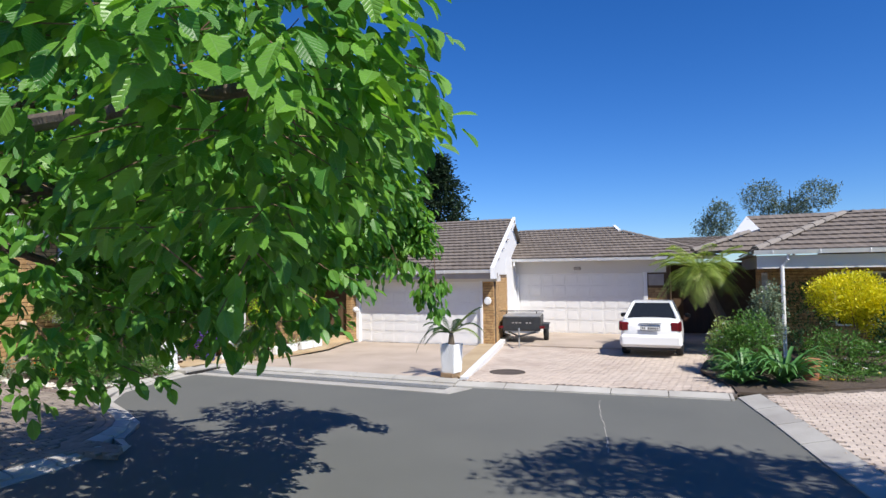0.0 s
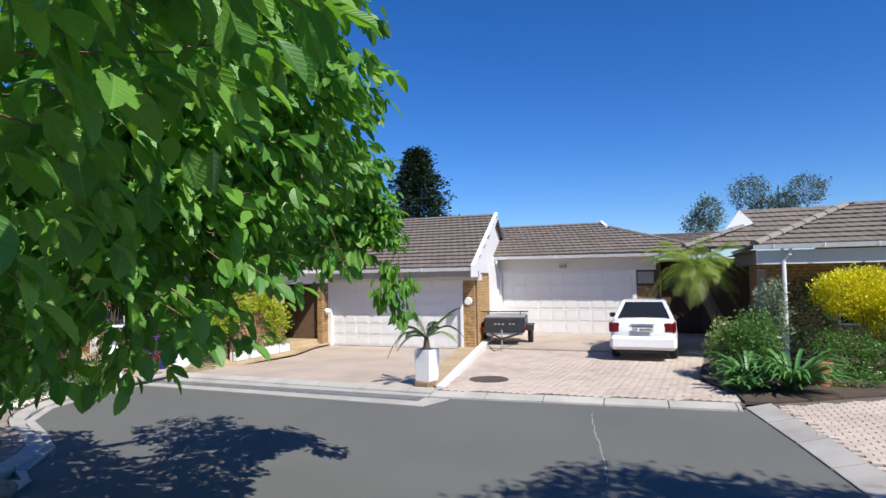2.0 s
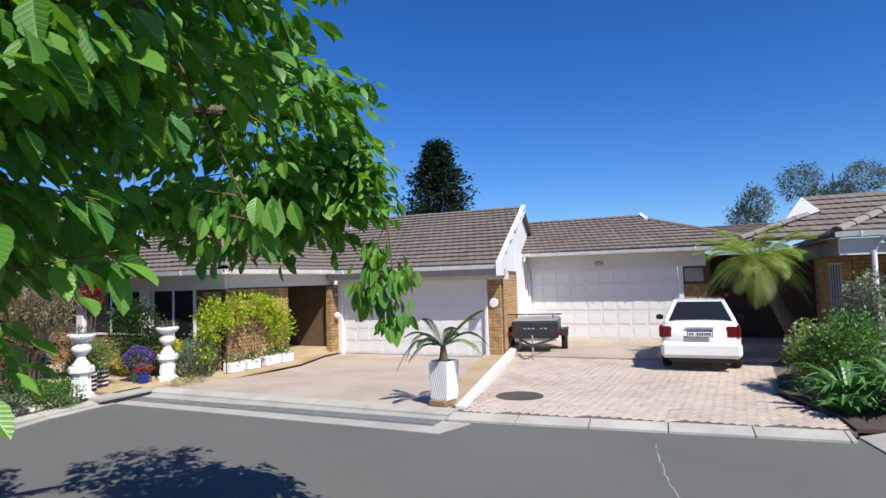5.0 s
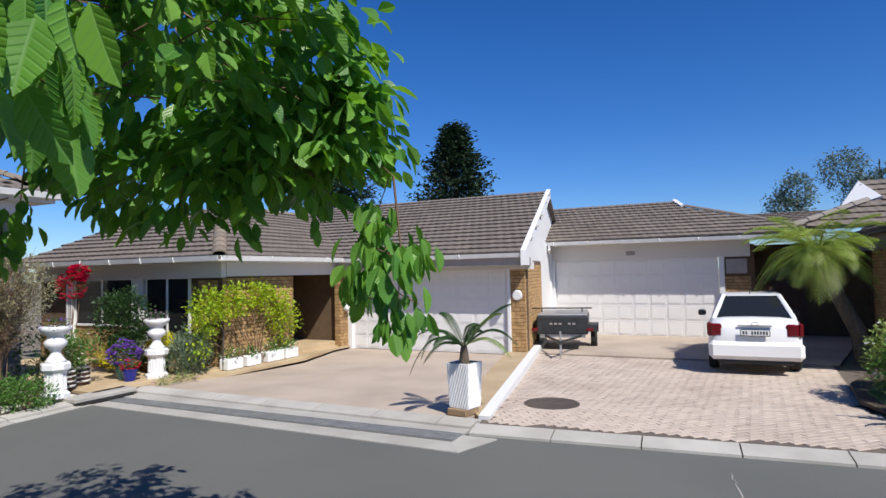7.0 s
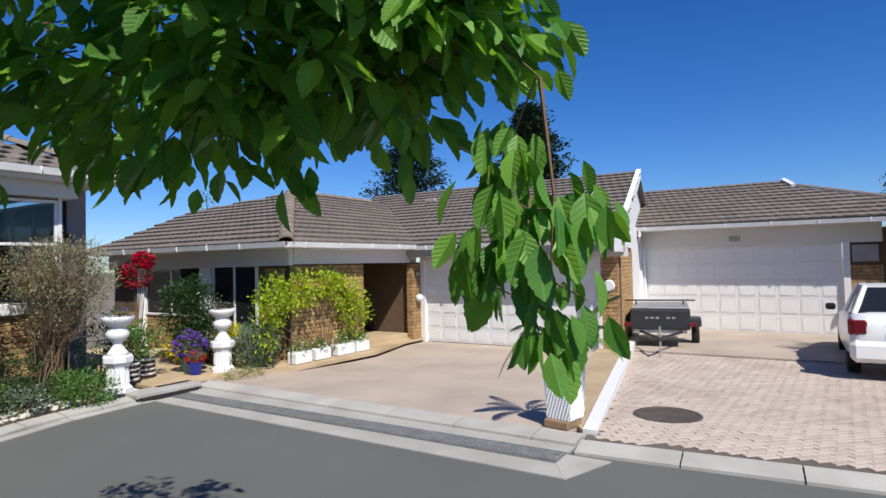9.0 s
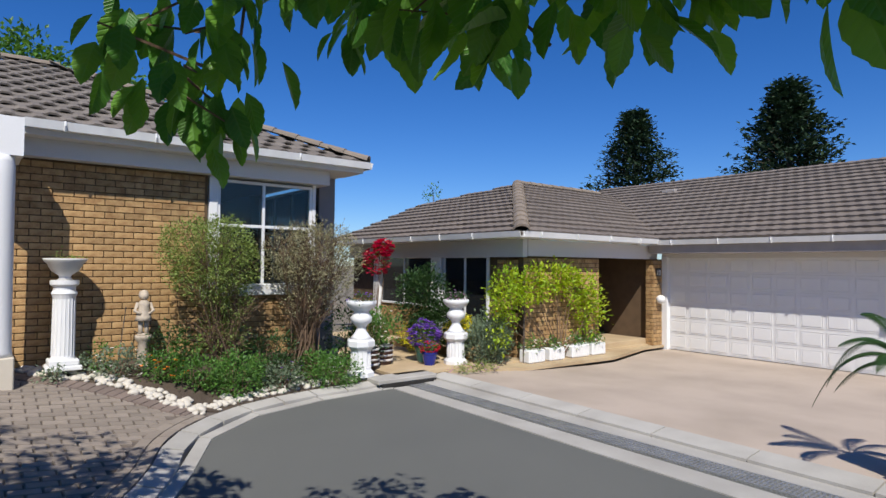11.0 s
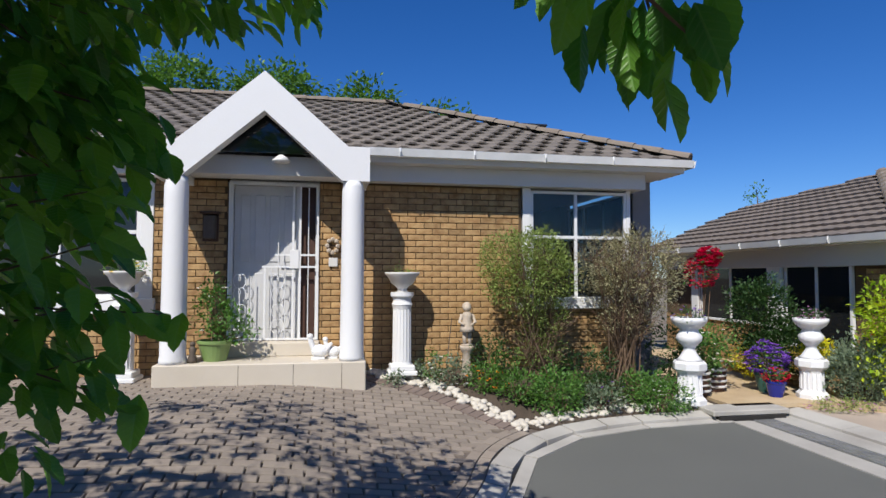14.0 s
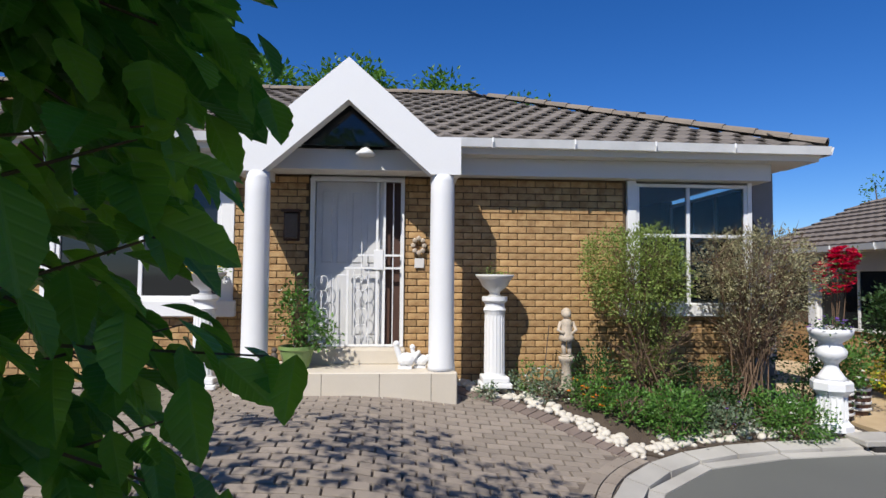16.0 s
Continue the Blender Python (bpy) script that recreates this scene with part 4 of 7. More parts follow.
def house_a():
    h = thing("garage_house", "low brick house with brown tiled roofs and two double garages", "house", -6, 20, 0.05)
    PLACED.add(h.name)
    # left wing
    Y = 15.75
    each("wall", MORTAR, h, "", 0.0, (-14.5, Y, 0.05, -8.45, Y + 0.22, 0.6), (-14.5, Y, 0.6, -13.1, Y + 0.22, 2.02), (-11.0, Y, 0.6, -10.62, Y + 0.22, 2.02), (-9.2, Y, 0.6, -8.45, Y + 0.22, 2.02), (-14.5, Y, 2.02, -8.45, Y + 0.2, 2.36), (-13.1, Y, 0.6, -11.0, Y + 0.22, 0.9))
    brick_face(h, (-14.5, Y, 0), (1, 0, 0), (0, -1, 0), 6.05, 0.1, 1.0)
    brick_face(h, (-9.0, Y, 0), (1, 0, 0), (0, -1, 0), 0.55, 1.0, 2.0)
    window(h, -10.62, Y - 0.02, 0.6, 1.4, 1.42, (1, 0), mull=(0.7,), label="dark glazed sliding window in a white frame")
    window(h, -13.1, Y - 0.02, 0.9, 2.1, 1.12, (1, 0), mull=(1.0,))
    each("pilaster", WHITE, h, "white painted pilaster between windows", 0.01, (-11.0, Y - 0.1, 0.1, -10.66, Y + 0.02, 2.05), (-13.35, Y - 0.1, 0.1, -13.1, Y + 0.02, 2.05))
    part("fascia", boxes((-14.5, Y - 0.14, 1.98, -8.2, Y - 0.02, 2.3), (-8.4, Y, 2.0, -8.2, 19.9, 2.3), (-14.5, Y - 0.45, 2.302, -8.2, Y - 0.02, 2.34), (-8.19, Y - 0.45, 2.302, -7.96, 19.5, 2.34)), PLASTER, h, "grey-white plastered eaves beam")
    gutter(h, (-14.5, Y - 0.44, 2.42), (-7.86, Y - 0.44, 2.42), (0, -1, 0))
    gutter(h, (-7.96, Y - 0.44, 2.42), (-7.96, 19.5, 2.42), (1, 0, 0))
    # black sheet standing for the unlit rooms behind the windows
    part("shade_sheet", boxes((-14.4, Y + 0.7, 0.1, -8.7, Y + 0.74, 2.3)), SHADE_BLACK, h)
    # east wall with the entrance recess
    each("wall", MORTAR, h, "", 0.0, (-8.55, Y, 0.05, -8.32, 17.95, 2.1), (-9.9, 17.95, 0.05, -8.552, 18.1, 2.1), (-9.9, 18.1, 0.05, -9.8, 19.75, 2.1), (-9.9, 19.75, 0.05, -8.302, 19.95, 2.1))
    brick_face(h, (-8.32, Y, 0), (0, 1, 0), (1, 0, 0), 2.2, 0.1, 2.0, singles=0)
    brick_face(h, (-9.8, 18.1, 0), (0, 1, 0), (1, 0, 0), 1.65, 0.1, 2.0)
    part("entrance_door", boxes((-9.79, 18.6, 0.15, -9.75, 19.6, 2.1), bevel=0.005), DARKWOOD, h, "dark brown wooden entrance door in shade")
    part("entrance_step", boxes((-9.8, 18.1, 0.1, -8.3, 19.7, 0.24), bevel=0.01), SLAB, h)
    part("pillar", boxes((-8.3, 19.62, 0.05, -8.12, 19.96, 2.0)), MORTAR, h)
    brick_face(h, (-8.12, 19.62, 0), (0, 1, 0), (1, 0, 0), 0.34, 0.1, 2.0)
    brick_face(h, (-8.3, 19.62, 0), (1, 0, 0), (0, -1, 0), 0.18, 0.1, 2.0)
    part("number_plate", boxes((-8.105, 19.7, 1.62, -8.1, 19.9, 1.8)), BLACKP, h)
    cu = bpy.data.curves.new("house_number", "FONT")
    cu.body, cu.size, cu.extrude = "10", 0.17, 0.004
    ob = new("house_number", cu)
    cu.materials.append(WHITE)
    ob.parent = h
    ob.matrix_world = Matrix.Translation((-8.095, 19.71, 1.65)) @ pose(0, 0, 0, 90, 0, 90)
    # first garage
    gy = 19.98
    panel_door(h, -7.98, gy + 0.06, 4.4, 2.02, 6, 10)
    each("jamb", WHITE, h, "white garage door jamb", 0.006, (-8.12, gy - 0.04, 0.0, -7.98, gy + 0.2, 2.06), (-3.58, gy - 0.04, 0.0, -3.5, gy + 0.2, 2.06))
    part("lintel", boxes((-8.12, gy - 0.02, 2.03, -3.0, gy + 0.3, 2.2)), PLASTER, h)
    part("pillar", boxes((-3.5, gy + 0.01, 0.0, -3.16, gy + 0.3, 2.1)), MORTAR, h)
    brick_face(h, (-3.5, gy + 0.01, 0), (1, 0, 0), (0, -1, 0), 0.36, 0.02, 2.1)
    d = Vector((-0.43, 2.8, 0)).normalized()
    bm = bmesh.new()
    prism(bm, [(-3.16, gy + 0.02), (-3.6, 22.86), (-3.85, 22.86), (-3.4, gy + 0.05)], 0.0, 2.25)
    part("side_wall", bm, MORTAR, h)
    brick_face(h, (-3.155, gy + 0.02, 0), d, Vector((d.y, -d.x, 0)), 2.86, 0.02, 2.2)
    bm = bmesh.new()
    prism(bm, [(-3.62, 22.86), (-3.86, 24.85), (-4.1, 24.85), (-3.9, 22.86)], 0.0, 2.85)
    part("side_wall", bm, WHITE, h)
    part("wall_plaque", lathe([(0.0, 0.03), (0.1, 0.03), (0.125, 0.0)], 24), WHITE, h, "round white wall plaque").matrix_world = Matrix.Translation((-3.33, gy - 0.02, 1.42)) @ pose(0, 0, 0, 90)
    part("fascia", boxes((-8.15, 19.48, 2.12, -2.98, gy + 0.0, 2.3), bevel=0.004), FASCIA_GREY, h, "grey fascia board")
    gutter(h, (-7.95, 19.5, 2.4), (-2.96, 19.5, 2.4), (0, -1, 0))
    # roofs: the gabled garage roof, the hipped wing, the second garage
    e = 2.4
    roof_plane(h, [(-7.9, 19.42, e), (-2.94, 19.42, e), (-3.66, 24.2, 4.36), (-13.0, 24.2, 4.36), (-12.0, 20.2, 2.75)], None)
    slope(h, [(-3.66, 24.2, 4.36), (-13.0, 24.2, 4.36), (-13, 29, 2.4), (-4.4, 29, 2.4)])
    bm = bmesh.new()
    a = [bm.verts.new(q) for q in (Vector((-2.9, 19.36, 2.12)), Vector((-2.9, 19.36, 2.46)), Vector((-3.63, 24.22, 4.45)), Vector((-3.63, 24.22, 4.2)), Vector((-3.05, 20.35, 2.56)), Vector((-3.05, 20.3, 2.12)))]
    b = [bm.verts.new(q.co + Vector((-0.12, -0.02, 0))) for q in a]
    bm.faces.new(a), bm.faces.new(b[::-1])
    for i in range(6):
        bm.faces.new((a[i], b[i], b[(i + 1) % 6], a[(i + 1) % 6]))
    bmesh.ops.recalc_face_normals(bm, faces=bm.faces)
    part("barge_board", bm, WHITE, h, "white painted barge at the gable edge")
    bm = bmesh.new()
    prism(bm, [(-3.36, 21.0), (-3.82, 24.2), (-4.5, 28.9), (-4.7, 28.9), (-4.05, 24.2), (-3.6, 21.0)], 2.2, lambda x, y: 4.3 - abs(y - 24.2) * 0.41)
    part("gable_wall", bm, WHITE, h)
    ax, ay, az = -11.7, 19.0, 3.95
    roof_plane(h, [(-14.6, 15.25, e), (-7.88, 15.25, e), (ax, ay, az), (-14.6, 18.1, 3.6)], None)
    roof_plane(h, [(-7.88, 15.25, e), (-7.88, 19.6, e), (-10.0, 23.0, 3.26), (ax, 23.0, az), (ax, ay, az)], None)
    slope(h, [(ax, ay, az), (ax, 23, az), (-15.6, 23, 2.4), (-15.6, 15.25, 2.4)])
    ridge_caps(h, (-7.9, 15.27, e + 0.03), (ax, ay, az + 0.04), r=0.14)
    ridge_caps(h, (ax, ay, az + 0.03), (ax, 22.6, az + 0.03))
    part("roof_vent", boxes((-10.0, 23.0, 3.9, -9.6, 23.3, 4.0), bevel=0.02), FASCIA_GREY, h)
    # second garage
    gy2 = 24.78
    panel_door(h, -3.72, gy2 + 0.06, 4.62, 2.24, 5, 10)
    each("jamb", WHITE, h, "white garage door jamb", 0.006, (-3.84, gy2 - 0.05, 0, -3.7, gy2 + 0.2, 2.28), (0.92, gy2 - 0.05, 0, 1.06, gy2 + 0.2, 2.28))
    part("lintel", boxes((-3.84, gy2 - 0.02, 2.26, 1.7, gy2 + 0.3, 2.75), (-3.98, 24.24, 2.72, 1.7, gy2 - 0.021, 2.76), bevel=0.006), PLASTER, h)
    part("pillar", boxes((1.06, gy2 + 0.0, 0, 1.7, gy2 + 0.3, 2.26)), MORTAR, h)
    brick_face(h, (1.06, gy2, 0), (1, 0, 0), (0, -1, 0), 0.64, 0.02, 1.75)
    part("name_board", boxes((1.1, gy2 - 0.05, 1.8, 1.62, gy2 - 0.02, 2.2), bevel=0.004), FASCIA_GREY, h, "dark grey board on the brick pier")
    part("wall_light", boxes((-1.55, gy2 - 0.1, 2.38, -1.3, gy2 - 0.0, 2.5), bevel=0.02), FASCIA_GREY, h)
    each("wall", MORTAR, h, "", 0.0, (1.8, 26.2, 0, 6, 26.4, 2.6), (1.7, 24.78, 0, 1.8, 26.3, 2.6))
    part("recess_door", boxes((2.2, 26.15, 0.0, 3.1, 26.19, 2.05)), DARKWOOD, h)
    e2 = 2.83
    gutter(h, (-3.95, 24.22, e2), (3.3, 24.22, e2 - 0.03), (0, -1, 0))
    roof_plane(h, [(-3.9, 24.14, e2), (3.4, 24.14, e2), (0.0, 26.9, 3.9), (-0.4, 27.5, 4.14), (-4.45, 27.5, 4.14)], None)
    roof_plane(h, [(0.6, 25.4, 3.0), (8.0, 25.4, 3.0), (8.0, 28.0, 3.62), (-0.3, 28.0, 3.62)], None)
    slope(h, [(-4.6, 27.5, 4.14), (-0.4, 27.5, 4.14), (-0.4, 31, 2.8), (-4.6, 31, 2.8)])
    part("barge_board", tube(bmesh.new(), [(-0.38, 27.5, 4.2), (-0.1, 26.9, 3.95)], 0.07, seg=4), WHITE, h)
    ridge_caps(h, (0.0, 26.9, 3.92), (3.4, 24.16, e2 + 0.03), material=TILE_A, r=0.09)
    p = thing("downpipe", "white downpipe bend under the gutter", "downpipe", -3.7, 24.2, 2.5)
    part("pipe", tube(bmesh.new(), [(0.0, -0.05, 0.22), (0.0, -0.05, 0.12), (-0.1, 0.2, 0.02), (-0.12, 0.45, 0.0), (-0.12, 0.5, -2.45)], 0.045, seg=10), WHITE, p)
    return h


def house_c():
    h = thing("corner_house", "brown brick house with hipped tiled roof and shaded eaves", "house", 6, 21, 0.1)
    PLACED.add(h.name)
    e = 2.74
    roof_plane(h, [(4.1, 18.9, e), (16, 18.9, e), (14, 21.2, 3.74), (6.4, 21.2, 3.74)], None)
    roof_plane(h, [(4.1, 25.5, e), (4.1, 18.9, e), (6.4, 21.2, 3.74), (6.4, 25.5, 3.74)], None)
    slope(h, [(6.4, 21.2, 3.74), (14, 21.2, 3.74), (14, 25.5, e), (6.4, 25.5, e)])
    ridge_caps(h, (4.08, 18.92, e + 0.03), (6.4, 21.2, 3.78), material=RIDGE_GREY, r=0.12)
    roof_plane(h, [(2.6, 23.6, 2.9), (10.5, 23.6, 2.9), (10.5, 25.6, 4.12), (4.36, 25.6, 4.12), (4.6, 24.75, 3.6)], None)
    ridge_caps(h, (2.6, 23.6, 2.95), (4.6, 24.75, 3.66), material=RIDGE_GREY, r=0.12)
    bm = bmesh.new()
    solid(bm, [(4.36, 25.6, 4.2), (4.68, 24.7, 3.68), (3.75, 24.9, 3.36)], 0.08)
    part("gable_end", bm, WHITE, h)
    gutter(h, (4.05, 18.9, e + 0.01), (16, 18.9, e + 0.01), (0, -1, 0))
    part("fascia", boxes((4.12, 18.95, 2.3, 16, 19.1, 2.62), (4.28, 19.1, 2.5, 16, 20.6, 2.54)), PLASTER, h)
    # west side of the plaster fascia, coloured darker for its shade
    part("fascia", boxes((4.12, 19.1, 2.3, 4.28, 25, 2.62), (3.9, 19.1, 2.62, 4.12, 25, 2.64)), FASCIA_SHADED, h, "west fascia with its shade put into a dull brown colour")
    part("wall", boxes((4.6, 20.6, 0, 16, 20.8, 2.6), (4.6, 20.6, 0, 4.8, 26, 2.6)), MORTAR, h)
    brick_face(h, (4.6, 20.59, 0), (1, 0, 0), (0, -1, 0), 6.0, 0.1, 2.5)
    brick_face(h, (4.59, 20.6, 0), (0, 1, 0), (-1, 0, 0), 5.0, 0.1, 2.5, [(1.0, 2.4, 0.9, 2.2)])
    window(h, 4.57, 23.0, 0.9, 1.4, 1.3, (0, -1), mull=(0.35, 0.7, 1.05), label="white window with upright bars")
    window(h, 6.0, 20.56, 0.8, 2.0, 1.4, (1, 0), mull=(1.0,))
    p = thing("downpipe", "white painted round downpipe standing at the eave corner", "downpipe", 4.66, 18.95, 0)
    part("pipe", tube(bmesh.new(), [(0.14, -0.05, 2.66), (0.12, -0.06, 2.52), (0.0, 0.0, 2.36), (0.0, 0.0, 0.1)], 0.045, seg=10), WHITE, p)
    return h


house_b()
house_a()
house_c()


# ---- plants ----
def leaf_shape(w=0.5, teeth=True):
    """One leaf of unit length along +x, folded at the midrib, drooping at its tip."""
    prof = [(0.0, 0.02), (0.12, 0.3), (0.28, 0.47), (0.45, 0.5), (0.55, 0.42), (0.63, 0.44), (0.76, 0.27), (0.82, 0.25), (1.0, 0.0)] if teeth else [(0, 0.02), (0.25, 0.4), (0.55, 0.45), (1.0, 0)]
    v, f = [], []
    for t, r in prof:
        z = -0.12 * t * t
        v.append((t, 0, z))
        v.append((t + (0.05 if r > 0.1 else 0), r * w * 1.05, z + r * 0.18))
        v.append((t + (0.05 if r > 0.1 else 0), -r * w * 1.05, z + r * 0.18))
    for i in range(len(prof) - 1):
        a, b = 3 * i, 3 * i + 3
        if i == len(prof) - 2:
            f += [(a, b, a + 1), (a, a + 2, b)]
        else:
            f += [(a, b, b + 1, a + 1), (a, a + 2, b + 2, b)]
    return np.array(v, float), f


def small_leaf():
    return np.array([(0, 0, 0), (0.45, 0.28, 0.06), (1, 0, -0.08), (0.45, -0.28, 0.06)], float), [(0, 1, 2), (0, 2, 3)]


def scatter(name, pts, dirs, sizes, shape, material, parent, rnd, roll=0.9, label="", droop=0.0):
    """One mesh of many leaves: at each point a leaf pointing along its direction."""
    sv, sf = shape
    V, F = [], []
    n = len(sv)
    pts, dirs = np.asarray(pts, float), np.asarray(dirs, float)
    for i in range(len(pts)):
        d = dirs[i] + np.array((0, 0, -droop))
        d /= np.linalg.norm(d) + 1e-9
        up = np.array((rnd.gauss(0, roll * 0.5), rnd.gauss(0, roll * 0.5), 1.0))
        s = np.cross(up, d)
        s /= np.linalg.norm(s) + 1e-9
        u = np.cross(d, s)
        q = (sv * sizes[i]) @ np.array((d, s, u)) + pts[i]
        V.append(q)
        F += [tuple(a + i * n for a in f) for f in sf]
    if not V:
        return None
    me = bpy.data.meshes.new(name)
    me.from_pydata(np.concatenate(V).tolist(), [], F)
    me.materials.append(material)
    if n > 10:
        blade = np.tile(sv[:, :2], (len(pts), 1))
        loops = np.zeros(len(me.loops), dtype=np.int32)
        me.loops.foreach_get("vertex_index", loops)
        me.uv_layers.new(name="blade").data.foreach_set("uv", blade[loops].astype(np.float32).ravel())
    ob = new(name, me)
    ob.parent = parent
    return tagged(ob, label=label, kind="stuff")


def on_blob(rnd, c, r, shell=0.55):
    while True:
        p = Vector((rnd.uniform(-1, 1), rnd.uniform(-1, 1), rnd.uniform(-1, 1)))
        if shell < p.length < 1:
            break
    k = 1 + 0.25 * noise.noise(p * 2.2 + Vector(c))
    return Vector((c[0] + p.x * r[0] * k, c[1] + p.y * r[1] * k, c[2] + p.z * r[2] * k)), p.normalized()


def shrub(name, label, category, x, y, z, blobs, n, size, material, seed, stems=8, flowers=(), upward=0.3, shell=0.5, group="", shape=None, twiggy=0, foot=0.05):
    """A bush: stems from its foot, and leaves in uneven clumps. blobs: (dx, dy, dz, rx, ry, rz)."""
    rnd = random.Random(seed)
    t = thing(name, label, category, x, y, z, group=group)
    bm = bmesh.new()
    for i in range(stems):
        b = blobs[i % len(blobs)]
        p, _ = on_blob(rnd, (b[0], b[1], b[2]), (b[3] * 0.8, b[4] * 0.8, b[5] * 0.8), 0.3)
        mid = Vector((p.x * 0.5 + rnd.uniform(-0.05, 0.05), p.y * 0.5 + rnd.uniform(-0.05, 0.05), max(0.0, p.z * 0.45)))
        tube(bm, [(rnd.uniform(-foot, foot), rnd.uniform(-foot, foot), -0.03), mid, p], 0.014 if foot < 0.1 else 0.009, 0.003, 5)
        for k in range(twiggy):
            q = p + Vector((rnd.uniform(-1, 1), rnd.uniform(-1, 1), rnd.uniform(-0.4, 1))) * 0.3
            tube(bm, [mid.lerp(p, rnd.uniform(0.3, 1)), q], 0.004, 0.002, 3)
    part("stem", bm, TWIG, t)
    pts, dirs, sizes = [], [], []
    total = sum(b[3] * b[4] * b[5] for b in blobs)
    for b in blobs:
        m = int(n * b[3] * b[4] * b[5] / total)
        for _ in range(max(3, m // 6)):
            c, nn = on_blob(rnd, b[:3], b[3:], shell)
            for _ in range(6):
                q = c + Vector((rnd.gauss(0, 1), rnd.gauss(0, 1), rnd.gauss(0, 1))) * size * 0.9
                if q.z < 0.0:
                    continue
                pts.append(q[:])
                dirs.append((nn + Vector((rnd.gauss(0, 0.7), rnd.gauss(0, 0.7), rnd.gauss(upward, 0.6))))[:])
                sizes.append(size * rnd.uniform(0.6, 1.3))
    scatter("foliage", pts, dirs, sizes, shape or small_leaf(), material, t, rnd)
    for fm, count, fs, fl in flowers:
        pts, dirs, sizes = [], [], []
        for _ in range(count):
            b = rnd.choice(blobs)
            c, nn = on_blob(rnd, b[:3], b[3:], 0.93)
            if c.z < 0.02:
                c.z = 0.05
            for k in range(7):
                a = k * 0.9
                pts.append((c + nn * 0.02)[:])
                dirs.append((nn * 0.5 + Vector((math.cos(a), math.sin(a), rnd.uniform(-0.2, 0.5))))[:])
                sizes.append(fs * rnd.uniform(0.7, 1.1))
        scatter("blossom", pts, dirs, sizes, small_leaf(), fm, t, rnd, label=fl)
    return t


def near_path(p):
    """How far a point lies from the walked line, level with the eye."""
    line = [(2.8, 2.2, 2.2), (1.95, 4.74, 2.09), (1.19, 6.6, 1.98), (0.38, 7.53, 1.94), (-0.16, 7.83, 1.81), (-1.09, 7.95, 1.78), (-2.1, 7.6, 1.82)]
    best = 9
    for a, b in zip(line, line[1:]):
        a, b = Vector(a), Vector(b)
        t = max(0, min(1, (p - a).dot(b - a) / (b - a).length_squared))
        best = min(best, (p - a.lerp(b, t)).length)
    return best


